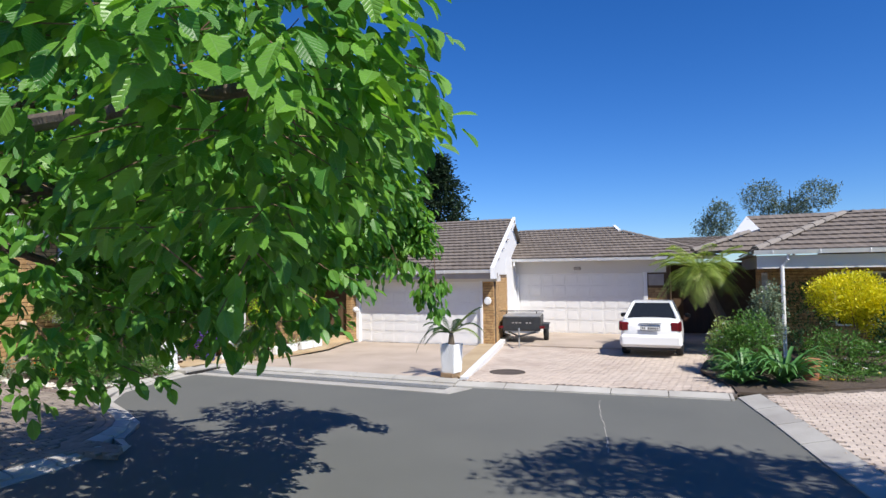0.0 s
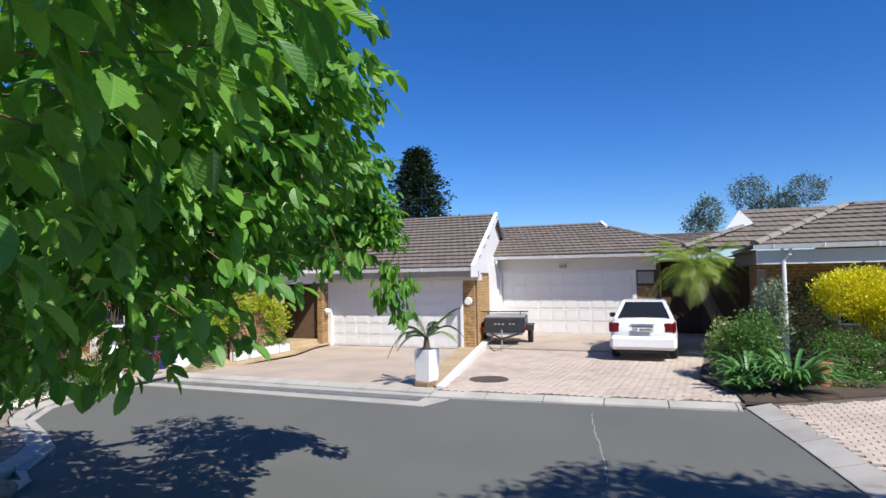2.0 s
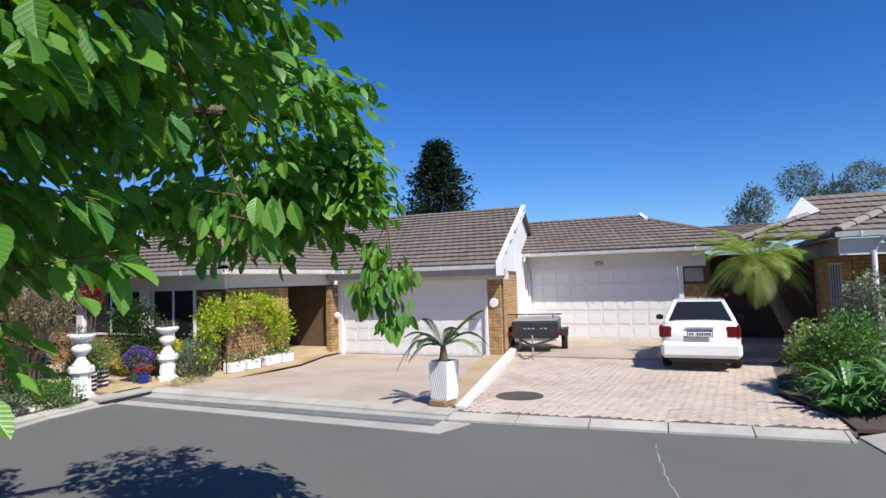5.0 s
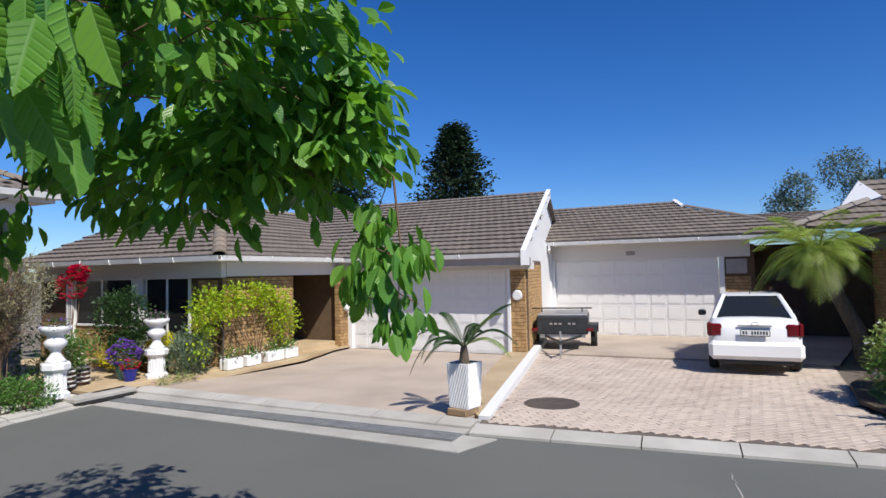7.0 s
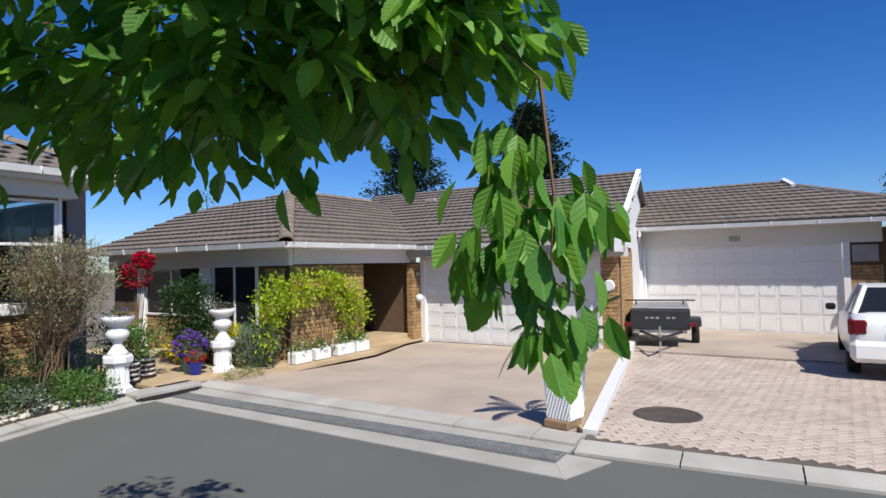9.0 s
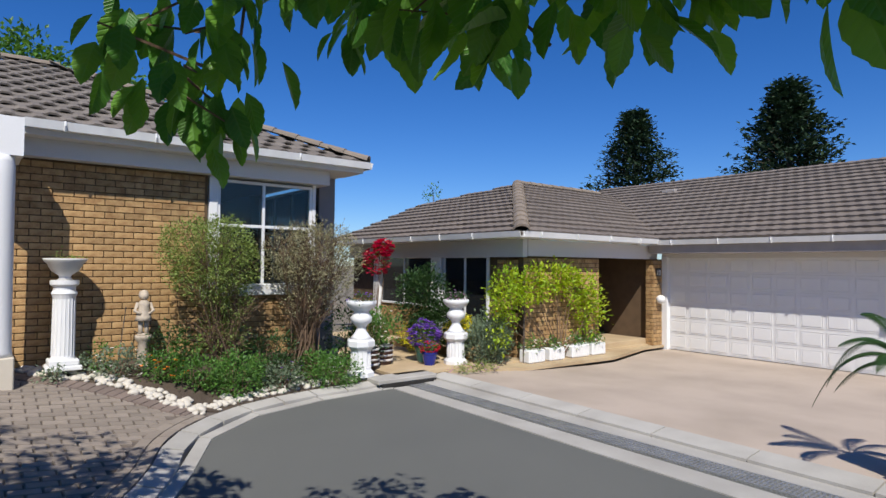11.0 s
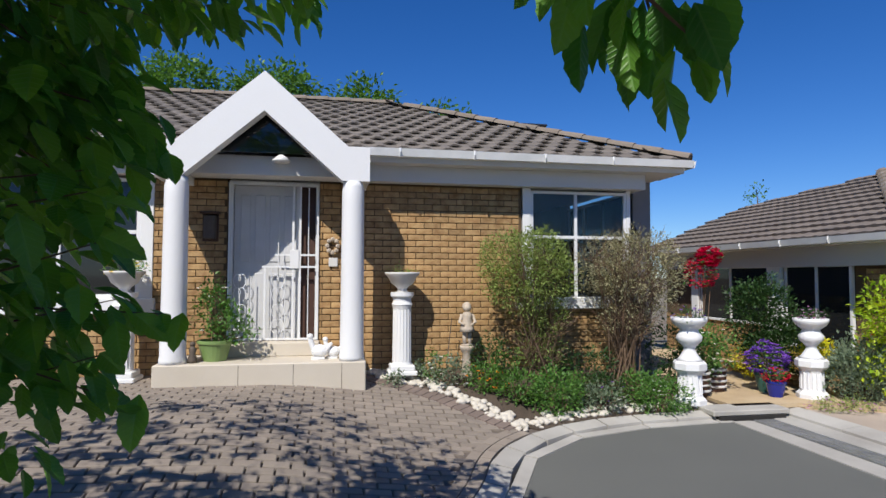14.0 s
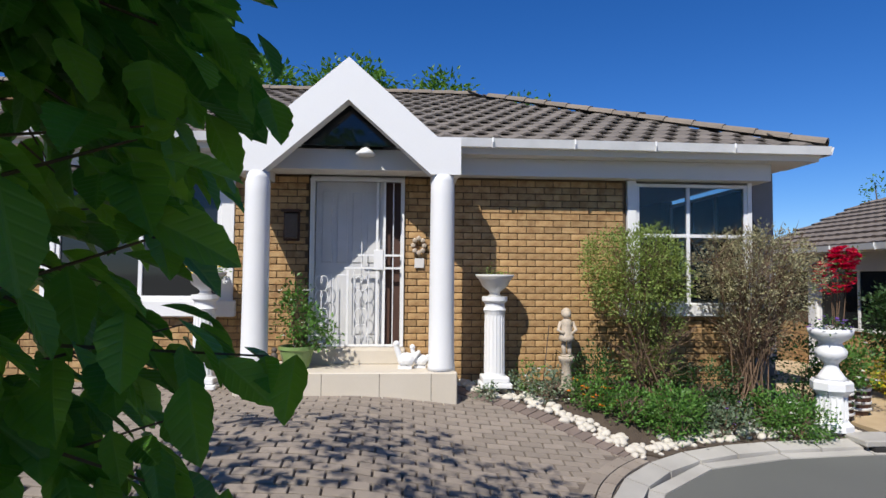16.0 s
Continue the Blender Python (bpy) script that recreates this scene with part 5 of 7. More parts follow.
def street_tree():
    rnd = random.Random(21)
    t = thing("shade_tree", "broad deciduous tree with large fresh green drooping leaves, overhanging the road", "tree", -4.6, 4.2, 0.05)
    base = Vector((-4.6, 4.2, 0.05))
    bm = bmesh.new()
    tube(bm, [Vector((0, 0, -0.1)), Vector((0.05, 0.05, 0.8)), Vector((0.2, 0.2, 1.8)), Vector((0.4, 0.4, 2.4))], 0.2, 0.14, 12)
    part("trunk", bm, BARK, t, "rough brown trunk")
    # (centre, radii, share of leaves)
    blobs = [((-3.1, 5.1, 4.3), (2.0, 1.8, 1.3), 900), ((-1.5, 5.6, 3.8), (1.5, 1.5, 1.2), 950), ((-0.1, 5.7, 2.7), (0.75, 1.0, 0.95), 950),
             ((-1.1, 4.6, 2.3), (1.2, 1.2, 1.0), 750), ((1.2, 4.1, 2.95), (0.65, 0.85, 0.75), 560), ((-3.3, 6.75, 2.2), (0.32, 0.3, 0.7), 240), ((-0.15, 6.6, 3.4), (0.7, 1.1, 0.7), 560),
             ((-0.75, 8.2, 3.1), (0.6, 1.0, 0.5), 400), ((-1.6, 8.5, 3.4), (0.9, 0.8, 0.45), 280), ((-3.3, 7.2, 3.35), (1.0, 0.7, 0.55), 480),
             ((-3.0, 6.85, 2.0), (0.36, 0.42, 0.85), 210), ((-0.27, 9.0, 2.02), (0.15, 0.13, 0.36), 50), ((-0.6, 8.9, 2.72), (0.32, 0.25, 0.33), 150), ((-1.3, 8.75, 2.62), (0.9, 0.4, 0.28), 230), ((-3.2, 6.75, 3.0), (0.8, 0.4, 0.35), 240), ((-2.3, 7.0, 2.9), (0.6, 0.5, 0.3), 150), ((-1.98, 8.22, 2.24), (0.15, 0.13, 0.17), 26), ((0.3, 7.02, 2.32), (0.14, 0.14, 0.13), 26), ((0.35, 6.35, 3.5), (0.5, 0.45, 0.5), 240),
             ((-0.9, 6.6, 2.6), (1.0, 0.7, 0.55), 420), ((-1.0, 8.9, 2.65), (0.7, 0.3, 0.22), 110), ((-2.0, 6.4, 3.1), (1.2, 1.0, 0.7), 330)]
    top = Vector((-4.2, 4.6, 2.5))
    for c, r, n in blobs[:9]:
        e = Vector(c)
        m = top.lerp(e, 0.5) + Vector((0, 0, 0.35))
        part("limb", tube(bmesh.new(), [top - base, m - base, e - base], 0.09, 0.03, 8), BARK, t, "spreading grey-brown limb")
    twigs = bmesh.new()
    for a, b in (((-1.2, 8.6, 3.3), (-0.25, 9.05, 2.45)), ((-0.25, 9.05, 2.45), (-0.25, 9.06, 1.7)), ((-2.0, 8.4, 3.1), (-1.94, 8.3, 2.2)), ((0.1, 6.6, 3.1), (0.3, 7.02, 2.35)), ((-3.4, 6.6, 3.3), (-3.0, 6.85, 2.4)), ((-3.0, 6.85, 2.4), (-2.95, 6.9, 1.3))):
        a, b = Vector(a), Vector(b)
        tube(twigs, [a - base, a.lerp(b, 0.5) + Vector((0.03, 0, 0.05)) - base, b - base], 0.007, 0.003, 5)
    pts, dirs, sizes = [], [], []
    for c, r, n in blobs:
        for _ in range(int(n * 0.43)):
            p, nn = on_blob(rnd, c, r, 0.35)
            if near_path(p) < (0.42 if n < 30 else 0.62 if n < 130 else 0.8) or (n > 30 and p.z < 2.5 and near_path(Vector((p.x, p.y, 1.95))) < 0.55):
                continue
            out = Vector((nn.x, nn.y, rnd.uniform(-0.5, 0.3))).normalized()
            q = p + out * (0.06 if n < 60 else 0.16)
            if rnd.random() < 0.5:
                tube(twigs, [p - out * 0.15 - base, p - base, q - base], 0.004, 0.002, 3)
            for k in range(8):
                f = k / 7
                s = -1 if k % 2 else 1
                side = Vector((-out.y, out.x, 0)) * s
                o = p.lerp(q, f) + side * rnd.uniform(0.0, 0.05) + Vector((rnd.gauss(0, 0.03), rnd.gauss(0, 0.03), rnd.gauss(0, 0.03)))
                if near_path(o) < (0.4 if n < 30 else 0.5):
                    continue
                pts.append((o - base)[:])
                dirs.append((out * 0.5 + side * rnd.uniform(0.2, 0.8) + Vector((rnd.gauss(0, 0.2), rnd.gauss(0, 0.2), rnd.uniform(-1.1, -0.1) - (1.2 if n < 60 else 0))))[:])
                sizes.append(rnd.uniform(0.08, 0.15) * (0.78 if n < 30 else 1))
    part("twig", twigs, TWIG, t, kind="stuff")
    scatter("crown", pts, dirs, sizes, leaf_shape(0.52), LEAF_TREE, t, rnd, roll=0.8, label="fresh green pointed toothed leaves")


def far_tree(name, label, x, y, h, blobs, material, seed, n=5000, size=0.16, trunk=0.2, stuff_shape=None):
    rnd = random.Random(seed)
    t = thing(name, label, "tree", x, y, -0.05)
    bm = bmesh.new()
    tube(bm, [(0, 0, 0), (0.1, 0, h * 0.35), (0.0, 0.1, h * 0.75), (0, 0, h * 0.95)], trunk, trunk * 0.25, 8)
    for b in blobs:
        tube(bm, [(0, 0, max(0.5, b[2] - 1.0)), (b[0] * 0.6, b[1] * 0.6, b[2] - 0.2), (b[0], b[1], b[2])], trunk * 0.35, 0.02, 5)
    part("trunk", bm, BARK, t)
    pts, dirs, sizes = [], [], []
    total = sum(b[3] * b[4] * b[5] for b in blobs)
    for b in blobs:
        for _ in range(int(n * b[3] * b[4] * b[5] / total / 8)):
            c, nn = on_blob(rnd, b[:3], b[3:], 0.5)
            for _ in range(8):
                pts.append((c + Vector((rnd.gauss(0, 1), rnd.gauss(0, 1), rnd.gauss(0, 1))) * size * 1.1)[:])
                dirs.append((nn + Vector((rnd.gauss(0, 0.8), rnd.gauss(0, 0.8), rnd.gauss(0.1, 0.6))))[:])
                sizes.append(size * rnd.uniform(0.6, 1.4))
    scatter("crown", pts, dirs, sizes, small_leaf(), material, t, rnd)
    return t


street_tree()
far_tree("neighbour_tree", "leafy tree standing beyond the pink paved drive", 7.3, 6.1, 5.9, [(-0.7, 0.6, 6.0, 1.0, 0.8, 0.9), (0.4, 0.7, 5.9, 1.1, 0.8, 0.8), (-1.5, -0.1, 6.1, 0.7, 0.6, 0.6)], LEAF_TREE, 3, 9000, 0.1, 0.16)


def conifer(name, label, x, y, h, r, foot, seed, n=9000):
    """A conifer: a straight stem with whorls of sprays that get shorter upwards, its outline ragged."""
    rnd = random.Random(seed)
    t = thing(name, label, "tree", x, y, -0.05)
    part("trunk", tube(bmesh.new(), [(0, 0, 0), (0.04, 0, h * 0.5), (0, 0, h)], 0.22, 0.03, 8), BARK, t)
    boughs = bmesh.new()
    pts, dirs, sizes = [], [], []
    count = int(n / 34)
    for i in range(count):
        f = (i / count) ** 0.8
        z = foot + (h - foot) * f
        reach = r * min(1.0, (1.04 - f) * 1.45) ** 0.85 * rnd.uniform(0.62, 1.12) + 0.12
        a = i * 2.4 + rnd.uniform(-0.4, 0.4)
        d = Vector((math.cos(a), math.sin(a), 0))
        tip = d * reach + Vector((0, 0, z + reach * rnd.uniform(-0.12, 0.35)))
        root = Vector((0, 0, z))
        tube(boughs, [root, root.lerp(tip, 0.5) - Vector((0, 0, 0.04)), tip], 0.02, 0.006, 3)
        for k in range(34):
            u = rnd.uniform(0.25, 1.03)
            c = root.lerp(tip, u) + Vector((rnd.gauss(0, 0.13), rnd.gauss(0, 0.13), rnd.gauss(0, 0.1)))
            pts.append(c[:])
            dirs.append((d + Vector((rnd.gauss(0, 0.7), rnd.gauss(0, 0.7), rnd.gauss(0.25, 0.4))))[:])
            sizes.append(rnd.uniform(0.13, 0.27))
    part("bough", boughs, BARK, t, kind="stuff")
    scatter("crown", pts, dirs, sizes, small_leaf(), LEAF_PINE, t, rnd)


conifer("fir_tree", "dark green ragged conifer rising behind the garage roof", -9.9, 31.1, 8.6, 2.0, 3.0, 4, 12000)
conifer("fir_tree", "dark green conifer standing behind the hipped roof", -17.6, 33.0, 9.4, 2.4, 3.0, 44, 12000)
far_tree("gum_tree", "tall airy grey-green gum tree behind the houses", 7.3, 38.4, 7.0, [(-1.35, 0, 6.3, 0.95, 1.0, 0.85), (0.2, 0, 5.7, 0.7, 0.9, 0.5), (1.2, 0, 6.3, 1.0, 1.0, 0.75), (-0.3, 0, 5.2, 1.3, 0.9, 0.7)], LEAF_GUM, 5, 7000, 0.12, 0.1)
far_tree("gum_tree", "small grey-green gum behind the low roofs", 3.8, 35.0, 5.2, [(0, 0, 5.1, 0.7, 0.7, 0.7), (-0.4, 0, 4.4, 0.8, 0.7, 0.6)], LEAF_GUM, 6, 3000, 0.12, 0.07)


# ---- car, trailer, planters ----
def car():
    c = thing("car", "white four-door saloon car with red tail lamps", "car", 1.56, 18.85, 0.0, 1)
    # stations along the length: y from the tail, half-width low, half-width at the belt, heights
    L, W = 4.5, 0.84
    st = [(0.0, 0.70, 0.42, 0.86, 0.74), (0.06, 0.79, 0.33, 0.96, 0.78), (0.35, 0.83, 0.28, 1.03, 0.80), (0.75, 0.85, 0.26, 1.05, 0.8), (1.3, 0.85, 0.25, 0.98, 0.8),
          (2.6, 0.85, 0.25, 0.95, 0.79), (3.4, 0.84, 0.26, 0.92, 0.77), (4.1, 0.8, 0.28, 0.82, 0.7), (4.42, 0.7, 0.34, 0.68, 0.6), (4.5, 0.6, 0.42, 0.55, 0.5)]
    bm = bmesh.new()
    rings = []
    for y, w, lo, hi, top in st:
        pr = [(-w * 0.86, lo), (-w, lo + 0.12), (-w * 1.0, (lo + hi) / 2), (-w * 0.97, hi - 0.1), (-top * 0.93, hi - 0.015), (-top * 0.6, hi + 0.012), (0, hi + 0.02)]
        pr = pr + [(-x, z) for x, z in pr[-2::-1]]
        rings.append([bm.verts.new((x, y, z)) for x, z in pr])
    for a, b in zip(rings, rings[1:]):
        for k in range(len(a) - 1):
            bm.faces.new((a[k], a[k + 1], b[k + 1], b[k]))
        bm.faces.new((a[-1], a[0], b[0], b[-1]))
    bm.faces.new(rings[0]), bm.faces.new(rings[-1][::-1])
    bmesh.ops.recalc_face_normals(bm, faces=bm.faces)
    part("body", bm, CARWHITE, c, "glossy white painted car body", smooth=True)
    # cabin
    base = [(-0.72, 0.52, 1.02), (0.72, 0.52, 1.02), (0.76, 1.2, 0.98), (0.76, 2.5, 0.95), (0.7, 3.35, 0.9), (-0.7, 3.35, 0.9), (-0.76, 2.5, 0.95), (-0.76, 1.2, 0.98)]
    topv = [(-0.5, 1.08, 1.44), (0.5, 1.08, 1.44), (0.55, 1.5, 1.475), (0.56, 2.1, 1.475), (0.52, 2.55, 1.42), (-0.52, 2.55, 1.42), (-0.56, 2.1, 1.475), (-0.55, 1.5, 1.475)]
    bm = bmesh.new()
    a = [bm.verts.new(p) for p in base]
    b = [bm.verts.new(p) for p in topv]
    for k in range(8):
        bm.faces.new((a[k], a[(k + 1) % 8], b[(k + 1) % 8], b[k]))
    part("cabin_glass", bm, DARKGLASS, c, "dark tinted car glass")
    bm = bmesh.new()
    r2 = [bm.verts.new((p[0] * 1.02, p[1], p[2] + 0.004)) for p in topv]
    r3 = [bm.verts.new((p[0] * 0.8, p[1] + (0.1 if p[1] < 1.6 else -0.12 if p[1] > 2.4 else 0), p[2] + 0.025)) for p in topv]
    for k in range(8):
        bm.faces.new((r2[k], r2[(k + 1) % 8], r3[(k + 1) % 8], r3[k]))
    bm.faces.new(r3)
    part("roof", bm, CARWHITE, c, smooth=True)
    for s in (-1, 1):
        part("pillar", tube(bmesh.new(), [(s * 0.73, 0.5, 1.0), (s * 0.63, 0.78, 1.22), (s * 0.52, 1.1, 1.445)], 0.05, seg=6), CARWHITE, c)
        part("pillar", tube(bmesh.new(), [(s * 0.755, 1.95, 0.96), (s * 0.56, 1.9, 1.46)], 0.03, seg=6), CARWHITE, c)
        part("pillar", tube(bmesh.new(), [(s * 0.7, 3.35, 0.9), (s * 0.53, 2.55, 1.43)], 0.035, seg=6), CARWHITE, c)
        bm = bmesh.new()
        box(bm, s * 0.79 - 0.06, -0.028 + 0.03, 0.72, s * 0.79 + 0.03, 0.3, 0.98, 0.03)
        box(bm, s * 0.66 - 0.13, -0.035 + 0.02, 0.72, s * 0.66 + 0.08, 0.12, 0.96, 0.03)
        part("tail_lamp", bm, REDLENS, c, "deep red tail lamp")
        part("mirror", boxes((s * 0.98 - 0.1, 2.75, 0.92, s * 0.98 + 0.08, 2.87, 1.05), bevel=0.03), BLACKP, c, "dark door mirror")
        for y in (0.85, 3.55):
            w = new("wheel")
            w.parent = c
            w.location = (s * 0.74, y, 0.3)
            m = Matrix.Rotation(math.pi / 2, 4, "Y")
            bm = lathe([(0.19, -0.09), (0.28, -0.1), (0.305, -0.07), (0.305, 0.07), (0.28, 0.1), (0.19, 0.09)], 28)
            bmesh.ops.transform(bm, matrix=m, verts=bm.verts)
            part("tyre", bm, TYRE, w, smooth=True)
            bm = lathe([(0.0, -0.05), (0.19, -0.07), (0.19, 0.07), (0.0, 0.05)], 20)
            bmesh.ops.transform(bm, matrix=m, verts=bm.verts)
            part("rim", bm, STEEL, w)
    part("bumper", boxes((-0.83, -0.07, 0.28, 0.83, 0.2, 0.64), bevel=0.08), CARWHITE, c, smooth=False)
    part("diffuser", boxes((-0.66, 0.0, 0.2, 0.66, 0.3, 0.3), bevel=0.03), BLACKP, c)
    c.scale = (0.94, 0.96, 0.97)
    part("boot_trim", boxes((-0.3, -0.03, 0.91, 0.3, 0.0, 0.945), bevel=0.008), STEEL, c, "chrome boot strip")
    part("badge", tube(bmesh.new(), [(0.06 * math.cos(a * 0.63), -0.045, 0.965 + 0.03 * math.sin(a * 0.63)) for a in range(11)], 0.008, seg=5), STEEL, c)
    part("shelf", boxes((-0.55, 0.9, 1.03, 0.55, 1.2, 1.06)), BLACKP, c)
    part("aerial", tube(bmesh.new(), [(0, 1.3, 1.48), (0, 1.2, 1.56)], 0.01, seg=6), BLACKP, c)
    p = new("number_plate")
    p.parent = c
    p.location = (0, -0.05, 0.8)
    part("plate_back", boxes((-0.26, -0.012, -0.065, 0.26, 0.0, 0.065), bevel=0.006), BLACKP, p)
    part("plate_face", boxes((-0.245, -0.016, -0.05, 0.245, -0.0125, 0.05)), DOORWHITE, p)
    part("plate_text", boxes(*[(-0.215 + i * 0.05, -0.019, -0.03, -0.185 + i * 0.05, -0.0165, 0.03) for i in range(9) if i not in (2,)]), BLACKP, p, "dark unreadable plate characters")


def trailer():
    t = thing("trailer", "small black box trailer with a pale cover and jockey stand", "trailer", -2.62, 21.35, 0.0, 11)
    bm = boxes((-0.62, -0.4, 0.42, 0.62, 1.5, 0.86), bevel=0.03)
    part("box", bm, TRAILERBLK, t, "black painted steel trailer box")
    part("cover", boxes((-0.6, -0.36, 0.86, 0.6, 1.45, 0.91), bevel=0.02), STEEL, t, "pale trailer lid")
    part("rail", boxes((-0.72, -0.3, 1.04, 0.72, -0.26, 1.07), (-0.5, -0.3, 0.96, -0.47, -0.26, 1.05), (0.47, -0.3, 0.96, 0.5, -0.26, 1.05)), BLACKP, t)
    for s in (-1, 1):
        bm = lathe([(0.14, -0.08), (0.25, -0.08), (0.27, -0.05), (0.27, 0.05), (0.25, 0.08), (0.14, 0.08)], 24)
        bmesh.ops.transform(bm, matrix=Matrix.Translation((s * 0.74, 0.7, 0.27)) @ Matrix.Rotation(math.pi / 2, 4, "Y"), verts=bm.verts)
        part("tyre", bm, TYRE, t, smooth=True)
        part("mudguard", boxes((s * 0.74 - 0.12, 0.35, 0.55, s * 0.74 + 0.12, 1.05, 0.6), (s * 0.74 - 0.12, 0.33, 0.42, s * 0.74 + 0.12, 0.36, 0.58), bevel=0.01), TRAILERBLK, t)
        part("tail_lamp", boxes((s * 0.66 - 0.08, -0.42, 0.5, s * 0.66 + 0.08, -0.38, 0.58), bevel=0.01), REDLENS, t)
    for y in (-0.35, 1.3):
        part("cross_beam", boxes((-0.55, y, 0.34, 0.55, y + 0.05, 0.42)), STEEL, t)
    part("drawbar", tube(bmesh.new(), [(-0.4, -0.35, 0.38), (0.02, -1.5, 0.36), (0.02, -1.7, 0.36)], 0.03, seg=6), TRAILERBLK, t)
    part("drawbar", tube(bmesh.new(), [(0.44, -0.35, 0.38), (0.04, -1.5, 0.36)], 0.03, seg=6), TRAILERBLK, t)
    part("jockey_stand", tube(bmesh.new(), [(0.02, -1.45, 0.6), (0.02, -1.45, 0.0)], 0.022, seg=8), STEEL, t)
    part("lettering", boxes(*[(-0.3 + i * 0.11, -0.404, 0.66, -0.23 + i * 0.11, -0.401, 0.7) for i in (0, 1, 2, 4, 5)]), FASCIA_GREY, t, "faint unreadable lettering")


def frond(bm, root, az, length, rise, droop, width=0.16, n=26, curl=0.0):
    """A feather palm frond: an arching rib with narrow leaflets."""
    d = Vector((math.cos(az), math.sin(az), 0))
    side = Vector((-d.y, d.x, 0))
    pts = []
    for i in range(n + 1):
        t = i / n
        pts.append(Vector(root) + d * (length * (t - 0.15 * t * t * droop)) + Vector((0, 0, length * (rise * t - droop * t * t))) + side * curl * t * t)
    tube(bm, pts[::3] + [pts[-1]], 0.009, 0.002, 4)
    for i in range(3, n):
        t = i / n
        w = width * (math.sin(math.pi * min(1, t * 0.9 + 0.12)) ** 0.6)
        f = (pts[i + 1] - pts[i]).normalized()
        for s in (-1, 1):
            tip = pts[i] + side * s * w * 0.75 + f * w * 0.8 - Vector((0, 0, w * 0.35))
            a, b = pts[i] - f * 0.006, pts[i] + f * 0.008
            m = pts[i].lerp(tip, 0.5) + Vector((0, 0, 0.01))
            v = [bm.verts.new(q) for q in (a, b, m + f * 0.007, tip, m - f * 0.007)]
            bm.faces.new(v)


def palm_planter():
    t = thing("square_planter", "white ribbed square planter on a timber block", "planter", -2.1, 14.02, 0.08, -10)
    part("block", boxes((-0.16, -0.2, 0.0, 0.14, 0.12, 0.09), bevel=0.008), WOOD, t, "yellow timber block")
    bm = bmesh.new()
    w0, w1, h = 0.15, 0.175, 0.6
    a = [bm.verts.new((x * w0, y * w0, 0.09)) for x, y in ((-1, -1), (1, -1), (1, 1), (-1, 1))]
    b = [bm.verts.new((x * w1, y * w1, 0.09 + h)) for x, y in ((-1, -1), (1, -1), (1, 1), (-1, 1))]
    c = [bm.verts.new((x * (w1 - 0.025), y * (w1 - 0.025), 0.09 + h)) for x, y in ((-1, -1), (1, -1), (1, 1), (-1, 1))]
    d = [bm.verts.new((x * (w1 - 0.03), y * (w1 - 0.03), h + 0.03)) for x, y in ((-1, -1), (1, -1), (1, 1), (-1, 1))]
    for k in range(4):
        j = (k + 1) % 4
        bm.faces.new((a[k], a[j], b[j], b[k])), bm.faces.new((b[k], b[j], c[j], c[k])), bm.faces.new((c[k], c[j], d[j], d[k]))
    bm.faces.new(a[::-1])
    part("pot", bm, WHITE, t)
    bm = bmesh.new()
    for k in range(-9, 12):
        for fx in (0, 1):
            u0, u1 = k * 0.04 - 0.16, k * 0.04 - 0.16 + 0.2
            p0, p1 = Vector((u0, -0.154, 0.1)), Vector((u1, -0.178, 0.685))
            lo, hi = max(0, (-0.15 - u0) / 0.2), min(1, (0.155 - u0) / 0.2)
            if hi <= lo + 0.05:
                continue
            q0, q1 = p0.lerp(p1, lo), p0.lerp(p1, hi)
            if fx:
                q0, q1 = Vector((-q0.y, q0.x, q0.z)), Vector((-q1.y, q1.x, q1.z))
            tube(bm, [q0, q1], 0.009, seg=5)
    part("rib", bm, WHITE, t, "white slanting ribs", kind="stuff")
    part("soil", boxes((-0.145, -0.145, 0.55, 0.145, 0.145, 0.64)), SOIL, t)
    p = thing("palm_plant", "small feather palm with a short shaggy stem", "palm", -2.1, 14.02, 0.7)
    part("stem", lathe([(0.06, -0.06), (0.075, 0.05), (0.06, 0.16), (0.045, 0.26), (0.02, 0.34)], 14), BARK, p)
    for az, L, r, dr, mt in ((2.9, 0.78, 1.25, 1.35, 0), (3.3, 0.76, 0.95, 1.25, 0), (3.05, 0.6, 0.6, 0.9, 0), (0.2, 0.68, 1.3, 1.1, 0), (-0.2, 0.66, 0.9, 0.9, 1), (1.6, 0.6, 1.1, 0.8, 0), (4.5, 0.6, 1.1, 0.9, 0), (0.6, 0.6, 1.7, 0.7, 0), (2.5, 0.6, 1.6, 0.8, 0), (5.4, 0.56, 1.5, 0.8, 0), (3.9, 0.58, 1.35, 0.9, 0), (0.0, 0.5, 1.9, 0.9, 1)):
        bm = bmesh.new()
        frond(bm, (0.02 * math.cos(az), 0.02 * math.sin(az), 0.28), az, L * 1.25, r * 0.85, dr * 1.0, 0.13, n=40)
        part("frond", bm, LEAF_OLIVE if mt else LEAF_DARK, p)
    pts = [(random.Random(i).uniform(-0.13, 0.13), random.Random(i + 99).uniform(-0.13, 0.13), 0.0) for i in range(60)]
    scatter("groundcover", pts, [(x, y, 0.6) for x, y, z in pts], [0.06] * 60, small_leaf(), LEAF_DARK, p, random.Random(1))


